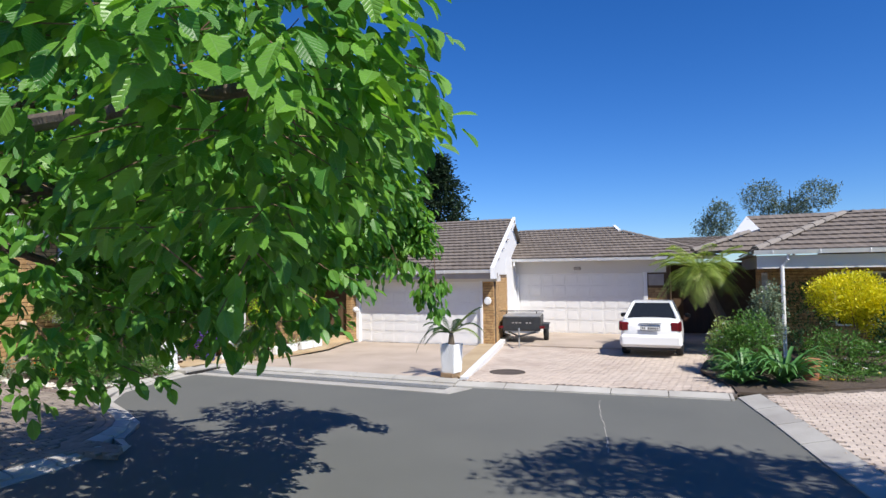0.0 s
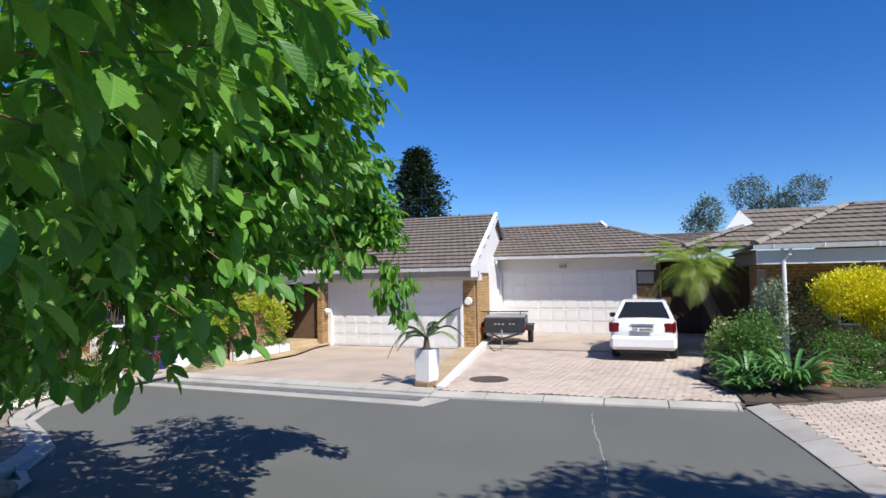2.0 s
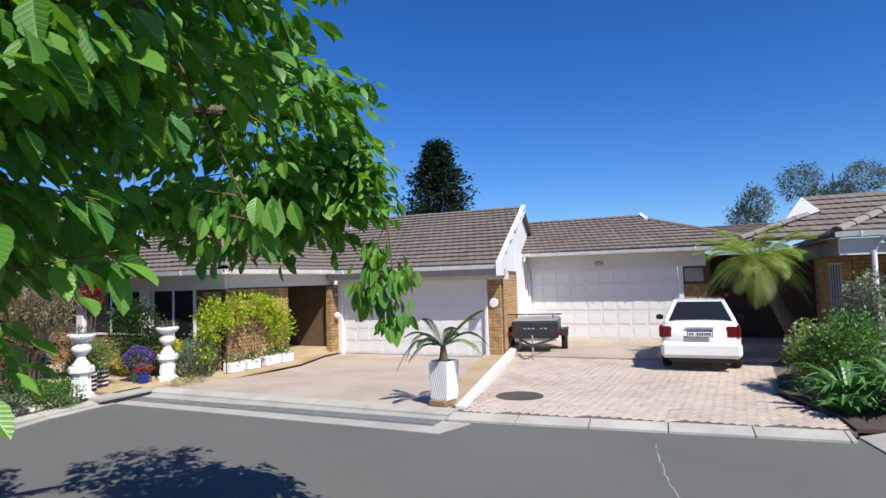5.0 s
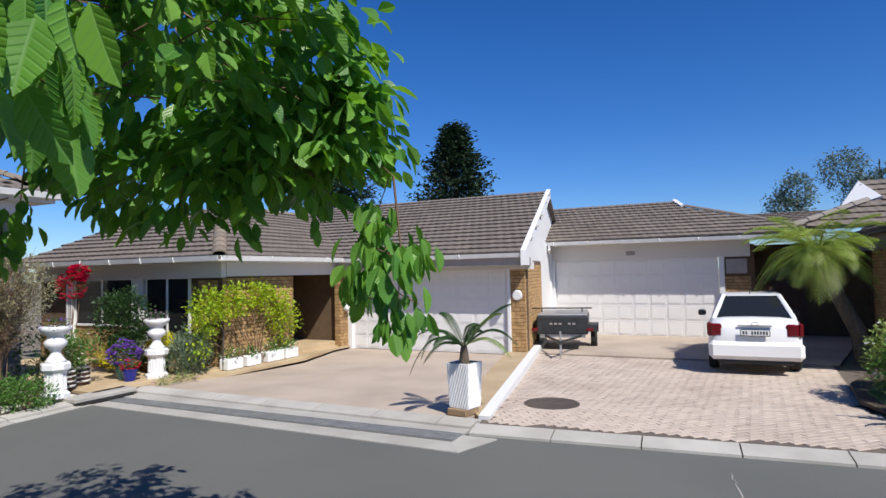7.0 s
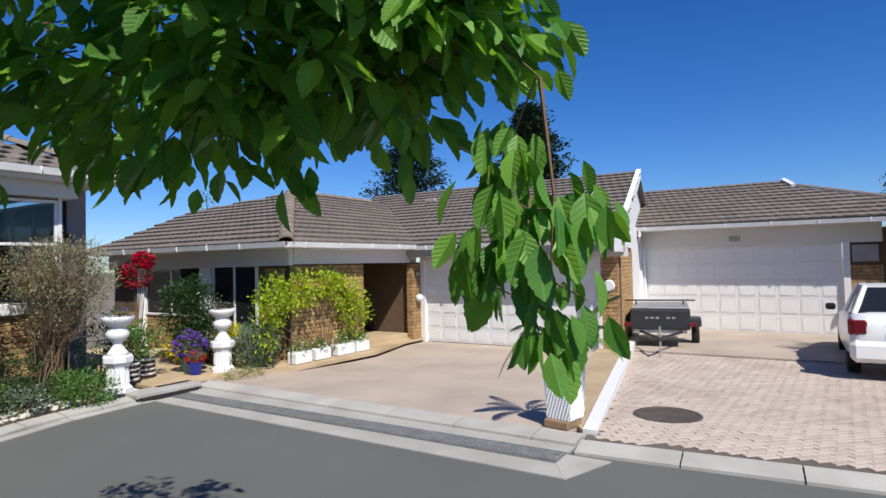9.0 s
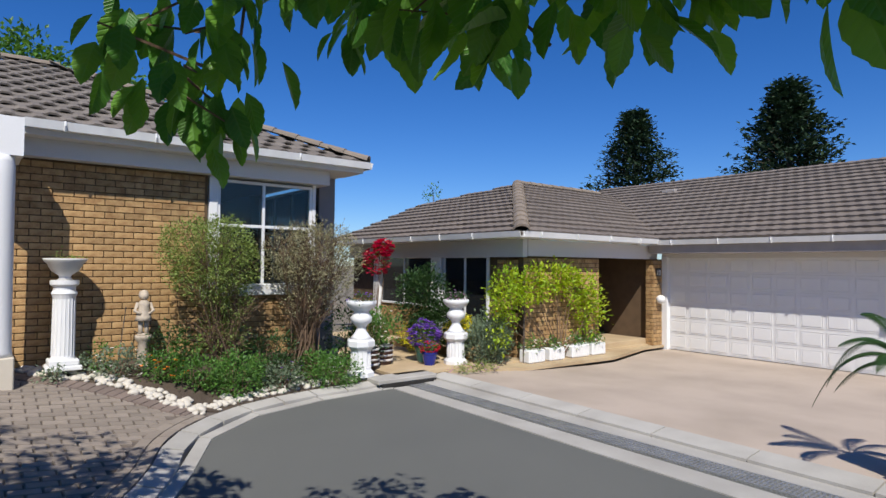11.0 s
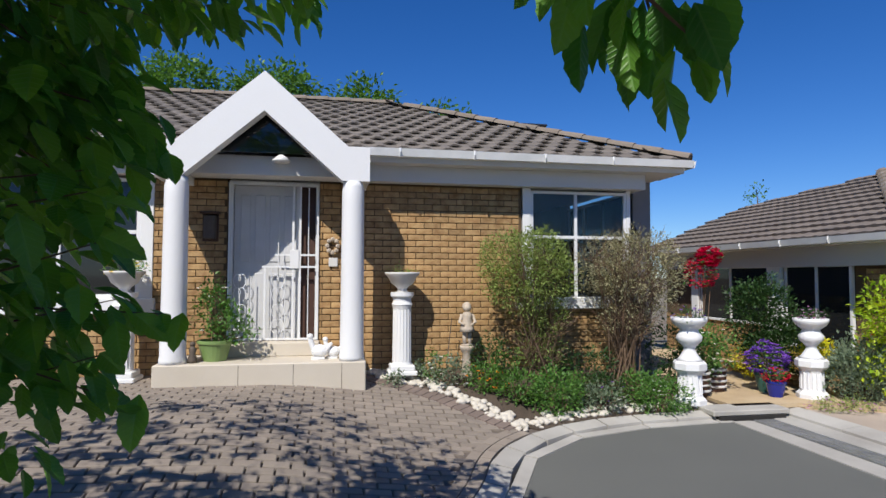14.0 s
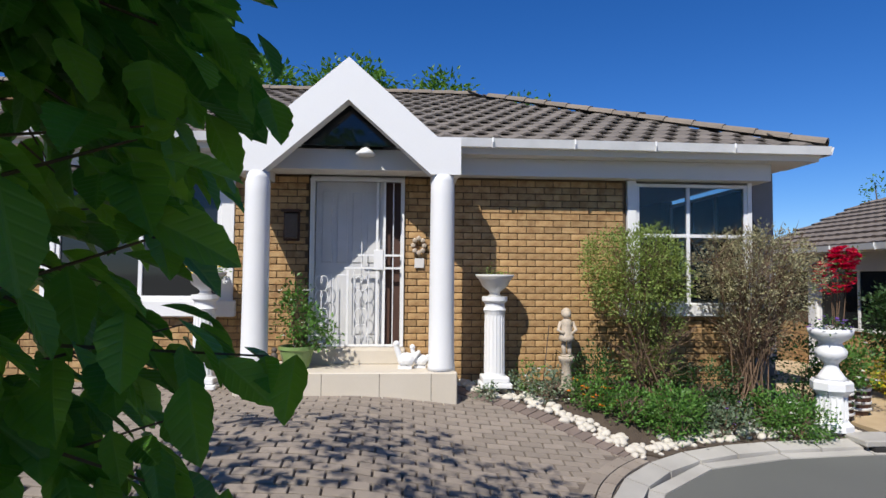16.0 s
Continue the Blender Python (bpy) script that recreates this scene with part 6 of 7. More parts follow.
def date_palm():
    p = thing("palm_tree", "leaning palm tree with a drooping green crown", "palm tree", 3.45, 20.9, 0.05)
    part("trunk", tube(bmesh.new(), [(0.1, 0, 0), (0.0, 0, 0.6), (-0.35, 0, 1.4), (-0.6, 0, 2.2)], 0.17, 0.12, 10), BARK, p)
    rnd = random.Random(8)
    for i in range(58):
        bm = bmesh.new()
        frond(bm, (-0.62, 0, 2.2), i * 2.4, rnd.uniform(1.1, 1.6), rnd.uniform(0.15, 1.3), rnd.uniform(0.6, 1.1), 0.34, 30)
        part("frond", bm, LEAF_PALM, p)


def urns():
    spots = (((-8.55, 12.5, 0.13), 1.0), ((-8.6, 14.4, 0.13), 0.97))
    for i, ((x, y, z), s) in enumerate(spots):
        t = thing("garden_urn", "tall white painted urn on an octagonal plinth, planted with pansies", "urn", x, y, z, group="white urns by the path")
        bm = lathe([(0.21, 0.0), (0.21, 0.06), (0.165, 0.1), (0.15, 0.14), (0.145, 0.36), (0.165, 0.4), (0.215, 0.45), (0.215, 0.53), (0.19, 0.56), (0.0, 0.56)], 8)
        part("plinth", bm, WHITE, t)
        bm = bmesh.new()
        for k in range(16):
            a = k * math.pi / 8 + 0.1
            tube(bm, [(0.148 * math.cos(a), 0.148 * math.sin(a), 0.13), (0.142 * math.cos(a), 0.142 * math.sin(a), 0.37)], 0.012, seg=5)
        part("flute", bm, WHITE, t, kind="stuff")
        part("bowl", lathe([(0.17, 0.56), (0.13, 0.6), (0.08, 0.68), (0.07, 0.73), (0.1, 0.77), (0.155, 0.82), (0.165, 0.88), (0.13, 0.93), (0.11, 0.97), (0.19, 1.03), (0.225, 1.08), (0.23, 1.13), (0.205, 1.13), (0.16, 1.06), (0.0, 1.04)], 28), WHITE, t, smooth=True)
        f = shrub("pansy_plant", "mauve and purple pansies spilling over the urn rim", "flowers", x, y, z + 1.08, [(0, 0, 0.06, 0.2, 0.2, 0.1)], 320, 0.035, LEAF_DARK, 40 + i, 4, [(F_PUR if i == 0 else F_PINK, 22, 0.03, "purple petals")], group="flowers in the urns")
        t.scale = (s, s, s)


def pedestal(x, y, z, label, flowers):
    t = thing("pedestal_planter", label, "planter", x, y, z, group="fluted pedestals by the porch")
    part("base", boxes((-0.19, -0.19, 0, 0.19, 0.19, 0.06), (-0.16, -0.16, 0.06, 0.16, 0.16, 0.13), bevel=0.012), WHITE, t)
    part("shaft", lathe([(0.135, 0.13), (0.12, 0.17), (0.115, 0.85), (0.13, 0.9), (0.14, 0.92), (0.12, 0.96), (0.12, 1.0), (0.155, 1.03), (0.155, 1.08), (0.0, 1.08)], 24), WHITE, t)
    bm = bmesh.new()
    for k in range(18):
        a = k * math.pi / 9
        tube(bm, [(0.118 * math.cos(a), 0.118 * math.sin(a), 0.17), (0.113 * math.cos(a), 0.113 * math.sin(a), 0.86)], 0.009, seg=5)
    part("flute", bm, WHITE, t, kind="stuff")
    part("bowl", lathe([(0.09, 1.08), (0.06, 1.11), (0.07, 1.14), (0.15, 1.2), (0.19, 1.28), (0.23, 1.32), (0.235, 1.345), (0.2, 1.34), (0.15, 1.28), (0, 1.27)], 28), PLASTER, t, smooth=True)
    return t


def statue():
    t = thing("garden_statue", "weathered stone child statue standing on a round plinth", "statue", -9.2, 9.62, 0.42)
    bm = lathe([(0.11, 0), (0.1, 0.05), (0.065, 0.1), (0.06, 0.34), (0.09, 0.38), (0.1, 0.41), (0.1, 0.44), (0, 0.44)], 16)
    lathe([(0.07, 0.44), (0.075, 0.46), (0.0, 0.47)], 14, bm=bm)
    for s in (-1, 1):
        tube(bm, [(0.02, s * 0.035, 0.46), (0.0, s * 0.035, 0.56), (0.0, s * 0.03, 0.68)], 0.028, 0.034, 8)
    lathe([(0.0, 0.62), (0.1, 0.63), (0.092, 0.68), (0.07, 0.76), (0.066, 0.82), (0.074, 0.86), (0.035, 0.895), (0.0, 0.9)], 14, bm=bm)
    bmesh.ops.create_icosphere(bm, subdivisions=2, radius=0.06, matrix=Matrix.Translation((0, 0, 0.95)))
    bmesh.ops.create_icosphere(bm, subdivisions=2, radius=0.064, matrix=Matrix.Translation((-0.018, 0, 0.965)))
    for s in (-1, 1):
        tube(bm, [(0, s * 0.07, 0.86), (0.02, s * 0.11, 0.76), (0.07, s * 0.05, 0.72)], 0.024, 0.02, 6)
    o = mesh_from("garden_statue", bm)
    o.materials.append(STATUE)
    o.shade_smooth()
    ob = new("garden_statue", o)
    ob.matrix_world = t.matrix_world
    for k in ("label", "category"):
        ob[k] = t[k]
    bpy.data.objects.remove(t)


def pot(name, label, x, y, z, r, h, material, rim=True):
    t = thing(name, label, "pot", x, y, z)
    part("body", lathe([(r * 0.68, 0), (r * 0.8, h * 0.3), (r * 0.97, h * 0.8), (r * 1.06, h * 0.86), (r * 1.06, h), (r * 0.92, h), (r * 0.88, h * 0.85), (0, h * 0.82)], 24), material, t, smooth=False)
    part("soil", lathe([(r * 0.87, h * 0.84), (0.0, h * 0.88)], 16), SOIL, t)
    return t


def garden_ornaments():
    pedestal(-9.22, 8.74, 0.5, "white fluted pedestal with a shallow bowl beside the porch", 0)
    shrub("bowl_plant", "sparse low plant in a pedestal bowl", "plant", -9.22, 8.74, 1.78, [(0, 0, 0.05, 0.16, 0.16, 0.06)], 150, 0.035, LEAF_OLIVE, 51, 3)
    pedestal(-9.2, 5.32, 0.5, "white fluted pedestal with a bowl of yellow flowers", 0)
    shrub("yellow_flowers", "yellow flowers in a pedestal bowl", "flowers", -9.2, 5.32, 1.78, [(0, 0, 0.1, 0.22, 0.22, 0.13)], 420, 0.04, LEAF_MID, 52, 5, [(F_YEL, 42, 0.035, "bright yellow petals"), (F_WHITE, 10, 0.03, "white petals")])
    statue()
    pot("green_pot", "round green glazed pot on the porch", -9.02, 6.42, 0.757, 0.2, 0.25, GREENPOT)
    shrub("rose_plant", "leafy white-flowered rose growing in a green pot", "plant", -9.02, 6.42, 0.98, [(0, 0, 0.35, 0.24, 0.24, 0.3), (0, 0.25, 0.15, 0.25, 0.2, 0.2), (0, -0.05, 0.65, 0.13, 0.13, 0.15)], 1200, 0.055, LEAF_MID, 53, 12, [(F_WHITE, 14, 0.035, "white rose petals")])
    # white poultry figures on the porch
    for x, y, s in ((-8.95, 7.66, 1.0), (-9.0, 7.83, 0.85)):
        bm = bmesh.new()
        bmesh.ops.create_icosphere(bm, subdivisions=2, radius=1, matrix=Matrix.Translation((0, 0.02, 0.1)) @ Matrix.Diagonal((0.075, 0.11, 0.085, 1)))
        tube(bm, [(0, -0.06, 0.13), (0, -0.09, 0.22), (0, -0.1, 0.26)], 0.035, 0.03, 8)
        bmesh.ops.create_icosphere(bm, subdivisions=2, radius=0.04, matrix=Matrix.Translation((0, -0.1, 0.28)))
        tube(bm, [(0, 0.1, 0.13), (0, 0.17, 0.2)], 0.04, 0.015, 6)
        box(bm, -0.05, -0.08, 0, 0.05, 0.08, 0.03)
        me = mesh_from("hen_figurine", bm)
        me.materials.append(WHITE)
        ob = tagged(new("hen_figurine", me), "white glazed hen figurine sitting on the porch", "figurine", "hens on the porch")
        ob.matrix_world = pose(x, y, 0.757) @ Matrix.Scale(s, 4)
    g = thing("wall_ornament", "cream flower-shaped ornament hung on the bricks", "wall ornament", -9.53, 7.82, 2.2)
    bm = bmesh.new()
    for a in range(8):
        c = Vector((0.03, 0.07 * math.cos(a * 0.785), 0.09 * math.sin(a * 0.785)))
        bmesh.ops.create_icosphere(bm, subdivisions=1, radius=0.035, matrix=Matrix.Translation(c))
    part("petals", bm, STATUE, g)
    part("bell_push", boxes((0.0, -0.05, -0.28, 0.015, 0.07, -0.16), bevel=0.004), PLASTER, g)
    # pots by the path
    pot("blue_pot", "small cobalt blue glazed pot beside the path", -8.75, 13.95, 0.13, 0.13, 0.22, BLUEPOT)
    shrub("geranium", "red geranium in a blue pot", "flowers", -8.75, 13.95, 0.33, [(0, 0, 0.08, 0.15, 0.15, 0.09)], 260, 0.04, LEAF_MID, 61, 4, [(F_RED, 60, 0.035, "scarlet petals")])
    pot("teal_pot", "teal glazed pot beside the path", -9.1, 14.1, 0.13, 0.17, 0.28, TEALPOT)
    shrub("purple_flowers", "mound of purple flowers in a pot", "flowers", -9.1, 14.1, 0.4, [(0, 0, 0.18, 0.25, 0.25, 0.24)], 500, 0.045, LEAF_MID, 62, 6, [(F_PUR, 200, 0.055, "violet petals")])
    pot("dark_pot", "dark brown pot beside the path", -8.85, 14.7, 0.13, 0.17, 0.3, IRON)
    shrub("yellow_flowers", "yellow flowering shrub in a dark pot", "flowers", -8.85, 14.7, 0.42, [(0, 0, 0.22, 0.26, 0.26, 0.28)], 700, 0.045, LEAF_GOLD, 63, 6, [(F_YEL, 50, 0.035, "yellow petals")])
    for x, y, s in ((-9.05, 12.9, 1.0), (-9.3, 13.35, 0.9)):
        t = thing("barrel_planter", "dark half-barrel planter with white bands", "planter", x, y, 0.13, group="barrel planters")
        part("barrel", lathe([(0.17 * s, 0), (0.2 * s, 0.1), (0.21 * s, 0.25), (0.19 * s, 0.34), (0.17 * s, 0.34), (0.0, 0.3)], 20), DARKWOOD, t)
        for z in (0.06, 0.14, 0.22, 0.3):
            part("band", lathe([(0.205 * s, z), (0.216 * s, z + 0.012), (0.214 * s, z + 0.03), (0.2 * s, z + 0.035)], 20), PLASTER, t)
        shrub("rose_bush", "white-flowered shrub in a barrel planter", "shrub", x, y, 0.42, [(0, 0, 0.3, 0.3, 0.3, 0.33)], 900, 0.06, LEAF_MID, 70 + int(s * 10), 8, [(F_WHITE, 12, 0.04, "white petals")])
    b = thing("low_brick_edge", "low tan brick border along the path bed", "edging", -10.1, 14.85, 0.13)
    for r in range(2):
        for i in range(10):
            part("brick", BRICK_EDGE, None, b).location = (-1.1 + i * 0.235 + (0.11 if r else 0), 0, 0.04 + r * 0.083)
    # white trough planters along the east wall
    for i, (y, w) in enumerate(((15.75, 0.42), (16.28, 0.4), (16.95, 0.5), (17.5, 0.42))):
        t = thing("trough_planter", "white ribbed trough planter with white flowers", "planter", -8.08, y, 0.1, group="white troughs along the wall")
        bm = bmesh.new()
        box(bm, -0.13, -w / 2, 0, 0.13, w / 2, 0.23, 0.02)
        part("trough", bm, WHITE, t)
        bm = bmesh.new()
        for k in range(int(w / 0.05)):
            tube(bm, [(0.131, -w / 2 + 0.03 + k * 0.05, 0.02), (0.134, -w / 2 + 0.03 + k * 0.05, 0.2)], 0.008, seg=4)
        part("rib", bm, WHITE, t, kind="stuff")
        shrub("trough_flowers", "white flowers and green leaves in a trough", "flowers", -8.08, y, 0.26, [(0, 0, 0.1, 0.13, w * 0.5, 0.13)], 320, 0.05, LEAF_MID, 80 + i, 5, [(F_WHITE, 14, 0.04, "white petals")], group="flowers in the troughs")
    t = thing("terracotta_pot", "terracotta pot standing at the bed edge", "pot", 4.75, 15.95, 0.09)
    part("body", lathe([(0.13, 0), (0.17, 0.3), (0.2, 0.34), (0.2, 0.4), (0.17, 0.4), (0.0, 0.36)], 20), TERRA, t)
    m = thing("manhole_cover", "round brown cast iron manhole cover in the paving", "manhole cover", -1.22, 15.15, 0.0)
    part("ring", lathe([(0.4, 0.0), (0.4, 0.052), (0.36, 0.054), (0.355, 0.046)], 40), IRON, m)
    part("lid", lathe([(0.352, 0.0), (0.352, 0.05), (0.0, 0.052)], 40), IRON, m)
    bm = bmesh.new()
    rnd = random.Random(4)
    ico = []
    for i in range(46):
        s = i / 45
        p = KOUT_BED[min(len(KOUT_BED) - 1, int(s * (len(KOUT_BED) - 1)))]
        q = KOUT_BED[min(len(KOUT_BED) - 1, int(s * (len(KOUT_BED) - 1)) + 1)]
        c = p.lerp(q, (s * (len(KOUT_BED) - 1)) % 1)
        for k in range(3):
            x, y = c.x - rnd.uniform(0.05, 0.24), c.y + rnd.uniform(-0.12, 0.12)
            ico.append((x, y))
    for i in range(34):
        t = i / 33
        x, y = (BED_EDGE[min(3, int(t * 4))].lerp(BED_EDGE[min(3, int(t * 4)) + 1], t * 4 - min(3, int(t * 4))) + Vector((-0.12, 0.16)))
        for k in range(5):
            ico.append((x - rnd.uniform(-0.13, 0.13), y + rnd.uniform(-0.08, 0.1)))
    bed = thing("pebble_edging", "rounded white pebbles edging the flower bed", "pebbles", -8.6, 11, 0.3)
    protos = []
    for k in range(5):
        bm = bmesh.new()
        bmesh.ops.create_icosphere(bm, subdivisions=2, radius=1)
        for v in bm.verts:
            v.co *= 1 + 0.22 * noise.noise(v.co * 1.4 + Vector((k * 3, 0, 0)))
        me = mesh_from("pebble", bm)
        me.materials.append(STONE)
        me.shade_smooth()
        protos.append(me)
    for i, (x, y) in enumerate(ico[:305]):
        s = rnd.choice((0.024, 0.028, 0.034, 0.042, 0.052))
        ob = new("pebble", protos[i % 5])
        ob.parent = bed
        ob.matrix_parent_inverse = bed.matrix_world.inverted()
        ob.matrix_basis = pose(x, y, gz(x, y) + s * 0.4, rnd.uniform(0, 30), 0, rnd.uniform(0, 360)) @ Matrix.Diagonal((s * 1.3, s, s * 0.75, 1))


BRICK_EDGE = mesh_from("brick", boxes((-0.11, -0.05, -0.037, 0.11, 0.05, 0.037), bevel=0.005))
BRICK_EDGE.materials.append(BRICK)
KOUT_BED = [p for p in offset_line(KW, 0.36) if p.y > 9.9]


def small_things():
    """The small things that hang or stand by the doors, and the wear on the road."""
    g = thing("wall_lantern", "dark wooden lantern box hanging on the bricks beside the front door", "lantern", -9.555, 6.24, 2.42)
    part("back", boxes((0.0, -0.1, -0.18, 0.03, 0.1, 0.18), bevel=0.006), DARKWOOD, g)
    part("hood", boxes((0.0, -0.12, 0.18, 0.12, 0.12, 0.21), bevel=0.006), DARKWOOD, g)
    part("case", boxes((0.03, -0.075, -0.15, 0.1, 0.075, 0.16), bevel=0.01), IRON, g)
    t = thing("hanging_lantern", "white glass bowl lantern hung from a bracket on the pier", "lantern", -8.12, 19.76, 1.28)
    part("bracket", tube(bmesh.new(), [(0.0, 0, 0.16), (0.09, 0, 0.2), (0.1, 0, 0.14)], 0.01, seg=6), IRON, t)
    part("chain", tube(bmesh.new(), [(0.1, 0, 0.14), (0.1, 0, -0.08)], 0.005, seg=4), IRON, t)
    part("bowl", lathe([(0.0, -0.26), (0.06, -0.25), (0.1, -0.19), (0.1, -0.14), (0.07, -0.09), (0.02, -0.07)], 20, (0.1, 0, 0)), GUTTER, t, smooth=True)
    p = thing("striped_pot", "small pot with dark and white bands by the flower bed", "pot", -8.95, 12.3, 0.13)
    part("body", lathe([(0.08, 0), (0.095, 0.1), (0.1, 0.25), (0.08, 0.25), (0.0, 0.2)], 20), DARKWOOD, p)
    for z in (0.03, 0.09, 0.15, 0.21):
        part("band", lathe([(0.09, z), (0.108, z + 0.008), (0.108, z + 0.024), (0.094, z + 0.03)], 20), PLASTER, p)
    me = bmesh.new()
    lathe([(0.055, 0), (0.06, 0.04), (0.035, 0.1), (0.045, 0.16), (0.02, 0.2), (0.0, 0.2)], 12, bm=me)
    bmesh.ops.create_icosphere(me, subdivisions=2, radius=0.035, matrix=Matrix.Translation((0, 0, 0.22)))
    me = mesh_from("porch_figurine", me)
    me.materials.append(IRON)
    me.shade_smooth()
    ob = tagged(new("porch_figurine", me), "small dark brown figurine beside the green pot", "figurine")
    ob.matrix_world = pose(-8.85, 6.2, 0.757)
    bm = bmesh.new()
    line = smooth_line(((1.13, 13.0), (1.2, 12.5), (1.35, 11.7), (1.48, 11.15), (1.56, 10.7), (1.7, 9.9)), 6)
    rnd = random.Random(3)
    for a, b in zip(line, line[1:]):
        w, o = rnd.uniform(0.002, 0.007), rnd.uniform(-0.012, 0.012)
        prism(bm, [(a.x - w + o, a.y), (a.x + w + o, a.y), (b.x + w + o, b.y), (b.x - w + o, b.y)], -0.01, 0.003)
    tagged(part("road_crack", bm, CONCRETE), "pale filled crack running along the asphalt", "road mark", kind="structure")


def gardens():
    X = -9.1
    # the two clipped bushes before the window
    shrub("clipped_bush", "rounded fine-leaved green bush on bare twiggy stems", "shrub", -8.95, 10.55, 0.34, [(0, -0.16, 1.54, 0.52, 0.66, 0.58), (0, 0.1, 0.9, 0.25, 0.35, 0.25), (0, 0.0, 0.5, 0.2, 0.35, 0.3)], 13000, 0.036, LEAF_OLIVE, 101, 44, foot=0.3, group="clipped bushes at the window", shell=0.2, twiggy=12)
    shrub("clipped_bush", "rounded half-bare greyish bush on twiggy stems", "shrub", -8.95, 11.72, 0.26, [(0, 0.2, 1.6, 0.52, 0.76, 0.6), (0, 0.1, 0.95, 0.25, 0.4, 0.25)], 13000, 0.033, LEAF_DRY, 102, 50, foot=0.32, group="clipped bushes at the window", shell=0.2, twiggy=18)
    shrub("dark_shrub", "dark glossy shrub at the house corner", "shrub", -9.1, 12.55, 0.2, [(0, 0, 0.55, 0.35, 0.4, 0.5), (0.1, 0.2, 0.3, 0.3, 0.3, 0.3)], 1500, 0.05, LEAF_DARK, 103, 10)
    for i, (x, y, z, rx, ry, rz, m, n, lab, fl) in enumerate((
            (-8.9, 9.3, 0.48, 0.2, 0.3, 0.22, LEAF_SAGE, 700, "grey-green low shrub with white flowers", [(F_WHITE, 14, 0.03, "white petals")]),
            (-9.2, 9.15, 0.48, 0.14, 0.14, 0.2, LEAF_MID, 300, "small upright green plant", []),
            (-8.7, 9.85, 0.42, 0.2, 0.22, 0.14, LEAF_MID, 420, "low plant with orange flowers", [(F_ORG, 24, 0.03, "orange petals")]),
            (-9.15, 10.1, 0.45, 0.2, 0.24, 0.2, LEAF_MID, 420, "bright green low plant", []),
            (-8.55, 10.62, 0.3, 0.3, 0.36, 0.26, LEAF_MID, 1100, "low dense green shrub", []),
            (-8.65, 11.25, 0.27, 0.26, 0.3, 0.22, LEAF_DARK, 800, "low dense dark green shrub", [(F_PUR, 10, 0.03, "violet petals")]),
            (-8.62, 11.85, 0.22, 0.3, 0.4, 0.24, LEAF_MID, 1200, "low dense green shrub", []),
            (-8.25, 10.5, 0.12, 0.28, 0.34, 0.27, LEAF_MID, 1500, "dense bright green low shrub at the pebbles", []),
            (-8.35, 11.95, 0.12, 0.24, 0.4, 0.24, LEAF_MID, 1500, "dense bright green low shrub at the pebbles", []),
            (-8.4, 11.2, 0.12, 0.24, 0.3, 0.2, LEAF_SAGE, 900, "loose grey-green shrub with white flowers", [(F_WHITE, 10, 0.03, "white petals")]),
            (-8.75, 9.75, 0.3, 0.22, 0.24, 0.2, LEAF_MID, 600, "small green plant with orange flowers", [(F_ORG, 12, 0.03, "orange petals")]),
            (-8.45, 10.12, 0.2, 0.22, 0.24, 0.24, LEAF_MID, 900, "dense bright green low shrub at the pebbles", []),
            (-9.05, 9.95, 0.4, 0.25, 0.3, 0.3, LEAF_DARK, 800, "dark green low shrub by the wall", []),
            (-9.0, 11.2, 0.2, 0.25, 0.5, 0.3, LEAF_DARK, 1200, "dark green low shrub by the wall", []),
            (-9.25, 8.98, 0.5, 0.12, 0.14, 0.1, LEAF_SAGE, 240, "small grey succulent clump", []),
            (-8.95, 8.62, 0.48, 0.12, 0.12, 0.09, LEAF_SAGE, 240, "small grey succulent clump", []))):
        shrub("low_shrub", lab, "shrub", x, y, gz(x, y) - 0.01, [(0, 0, rz * 0.75, rx, ry, rz)], n, 0.045, m, 110 + i, 7, fl, group="low shrubs in the bed")
    t = thing("garden_stake", "thin rusty garden stakes in the bed", "garden stake", -9.3, 9.35, 0.48)
    part("rod", tube(bmesh.new(), [(0, 0, 0), (0.0, 0.08, 0.75)], 0.006, seg=5), IRON, t)
    part("rod", tube(bmesh.new(), [(0.05, 0.2, 0), (0.05, 0.24, 0.42)], 0.006, seg=5), IRON, t)
    part("leaf_blade", solid(bmesh.new(), [(0.05, 0.14, 0.46), (0.05, 0.24, 0.4), (0.05, 0.33, 0.44), (0.05, 0.25, 0.37)], 0.006), IRON, t)
    # path side planting
    shrub("bougainvillea", "crimson flowering bougainvillea against the wall", "shrub", -10.0, 13.65, 0.13, [(0.0, 0, 1.75, 0.2, 0.22, 0.24), (0.05, 0.12, 2.0, 0.12, 0.16, 0.12)], 320, 0.05, LEAF_MID, 120, 6, [(F_RED, 330, 0.06, "crimson bracts")])
    shrub("rose_bush", "large dark green rose bush with white blooms", "shrub", -9.85, 14.6, 0.15, [(0, 0, 1.0, 0.5, 0.5, 0.6), (0.2, 0.1, 0.5, 0.5, 0.4, 0.45)], 8000, 0.06, LEAF_DARK, 121, 14, [(F_WHITE, 12, 0.05, "white rose petals")])
    shrub("yellow_shrub", "bright yellow-green low shrub behind a brick border", "shrub", -9.95, 14.55, 0.2, [(0, 0, 0.3, 0.34, 0.3, 0.3)], 1500, 0.045, LEAF_GOLD, 122, 7)
    shrub("yellow_shrub", "bright yellow-green low shrub behind a brick border", "shrub", -9.3, 15.1, 0.2, [(0, 0, 0.35, 0.3, 0.28, 0.36)], 1300, 0.045, LEAF_GOLD, 123, 7)
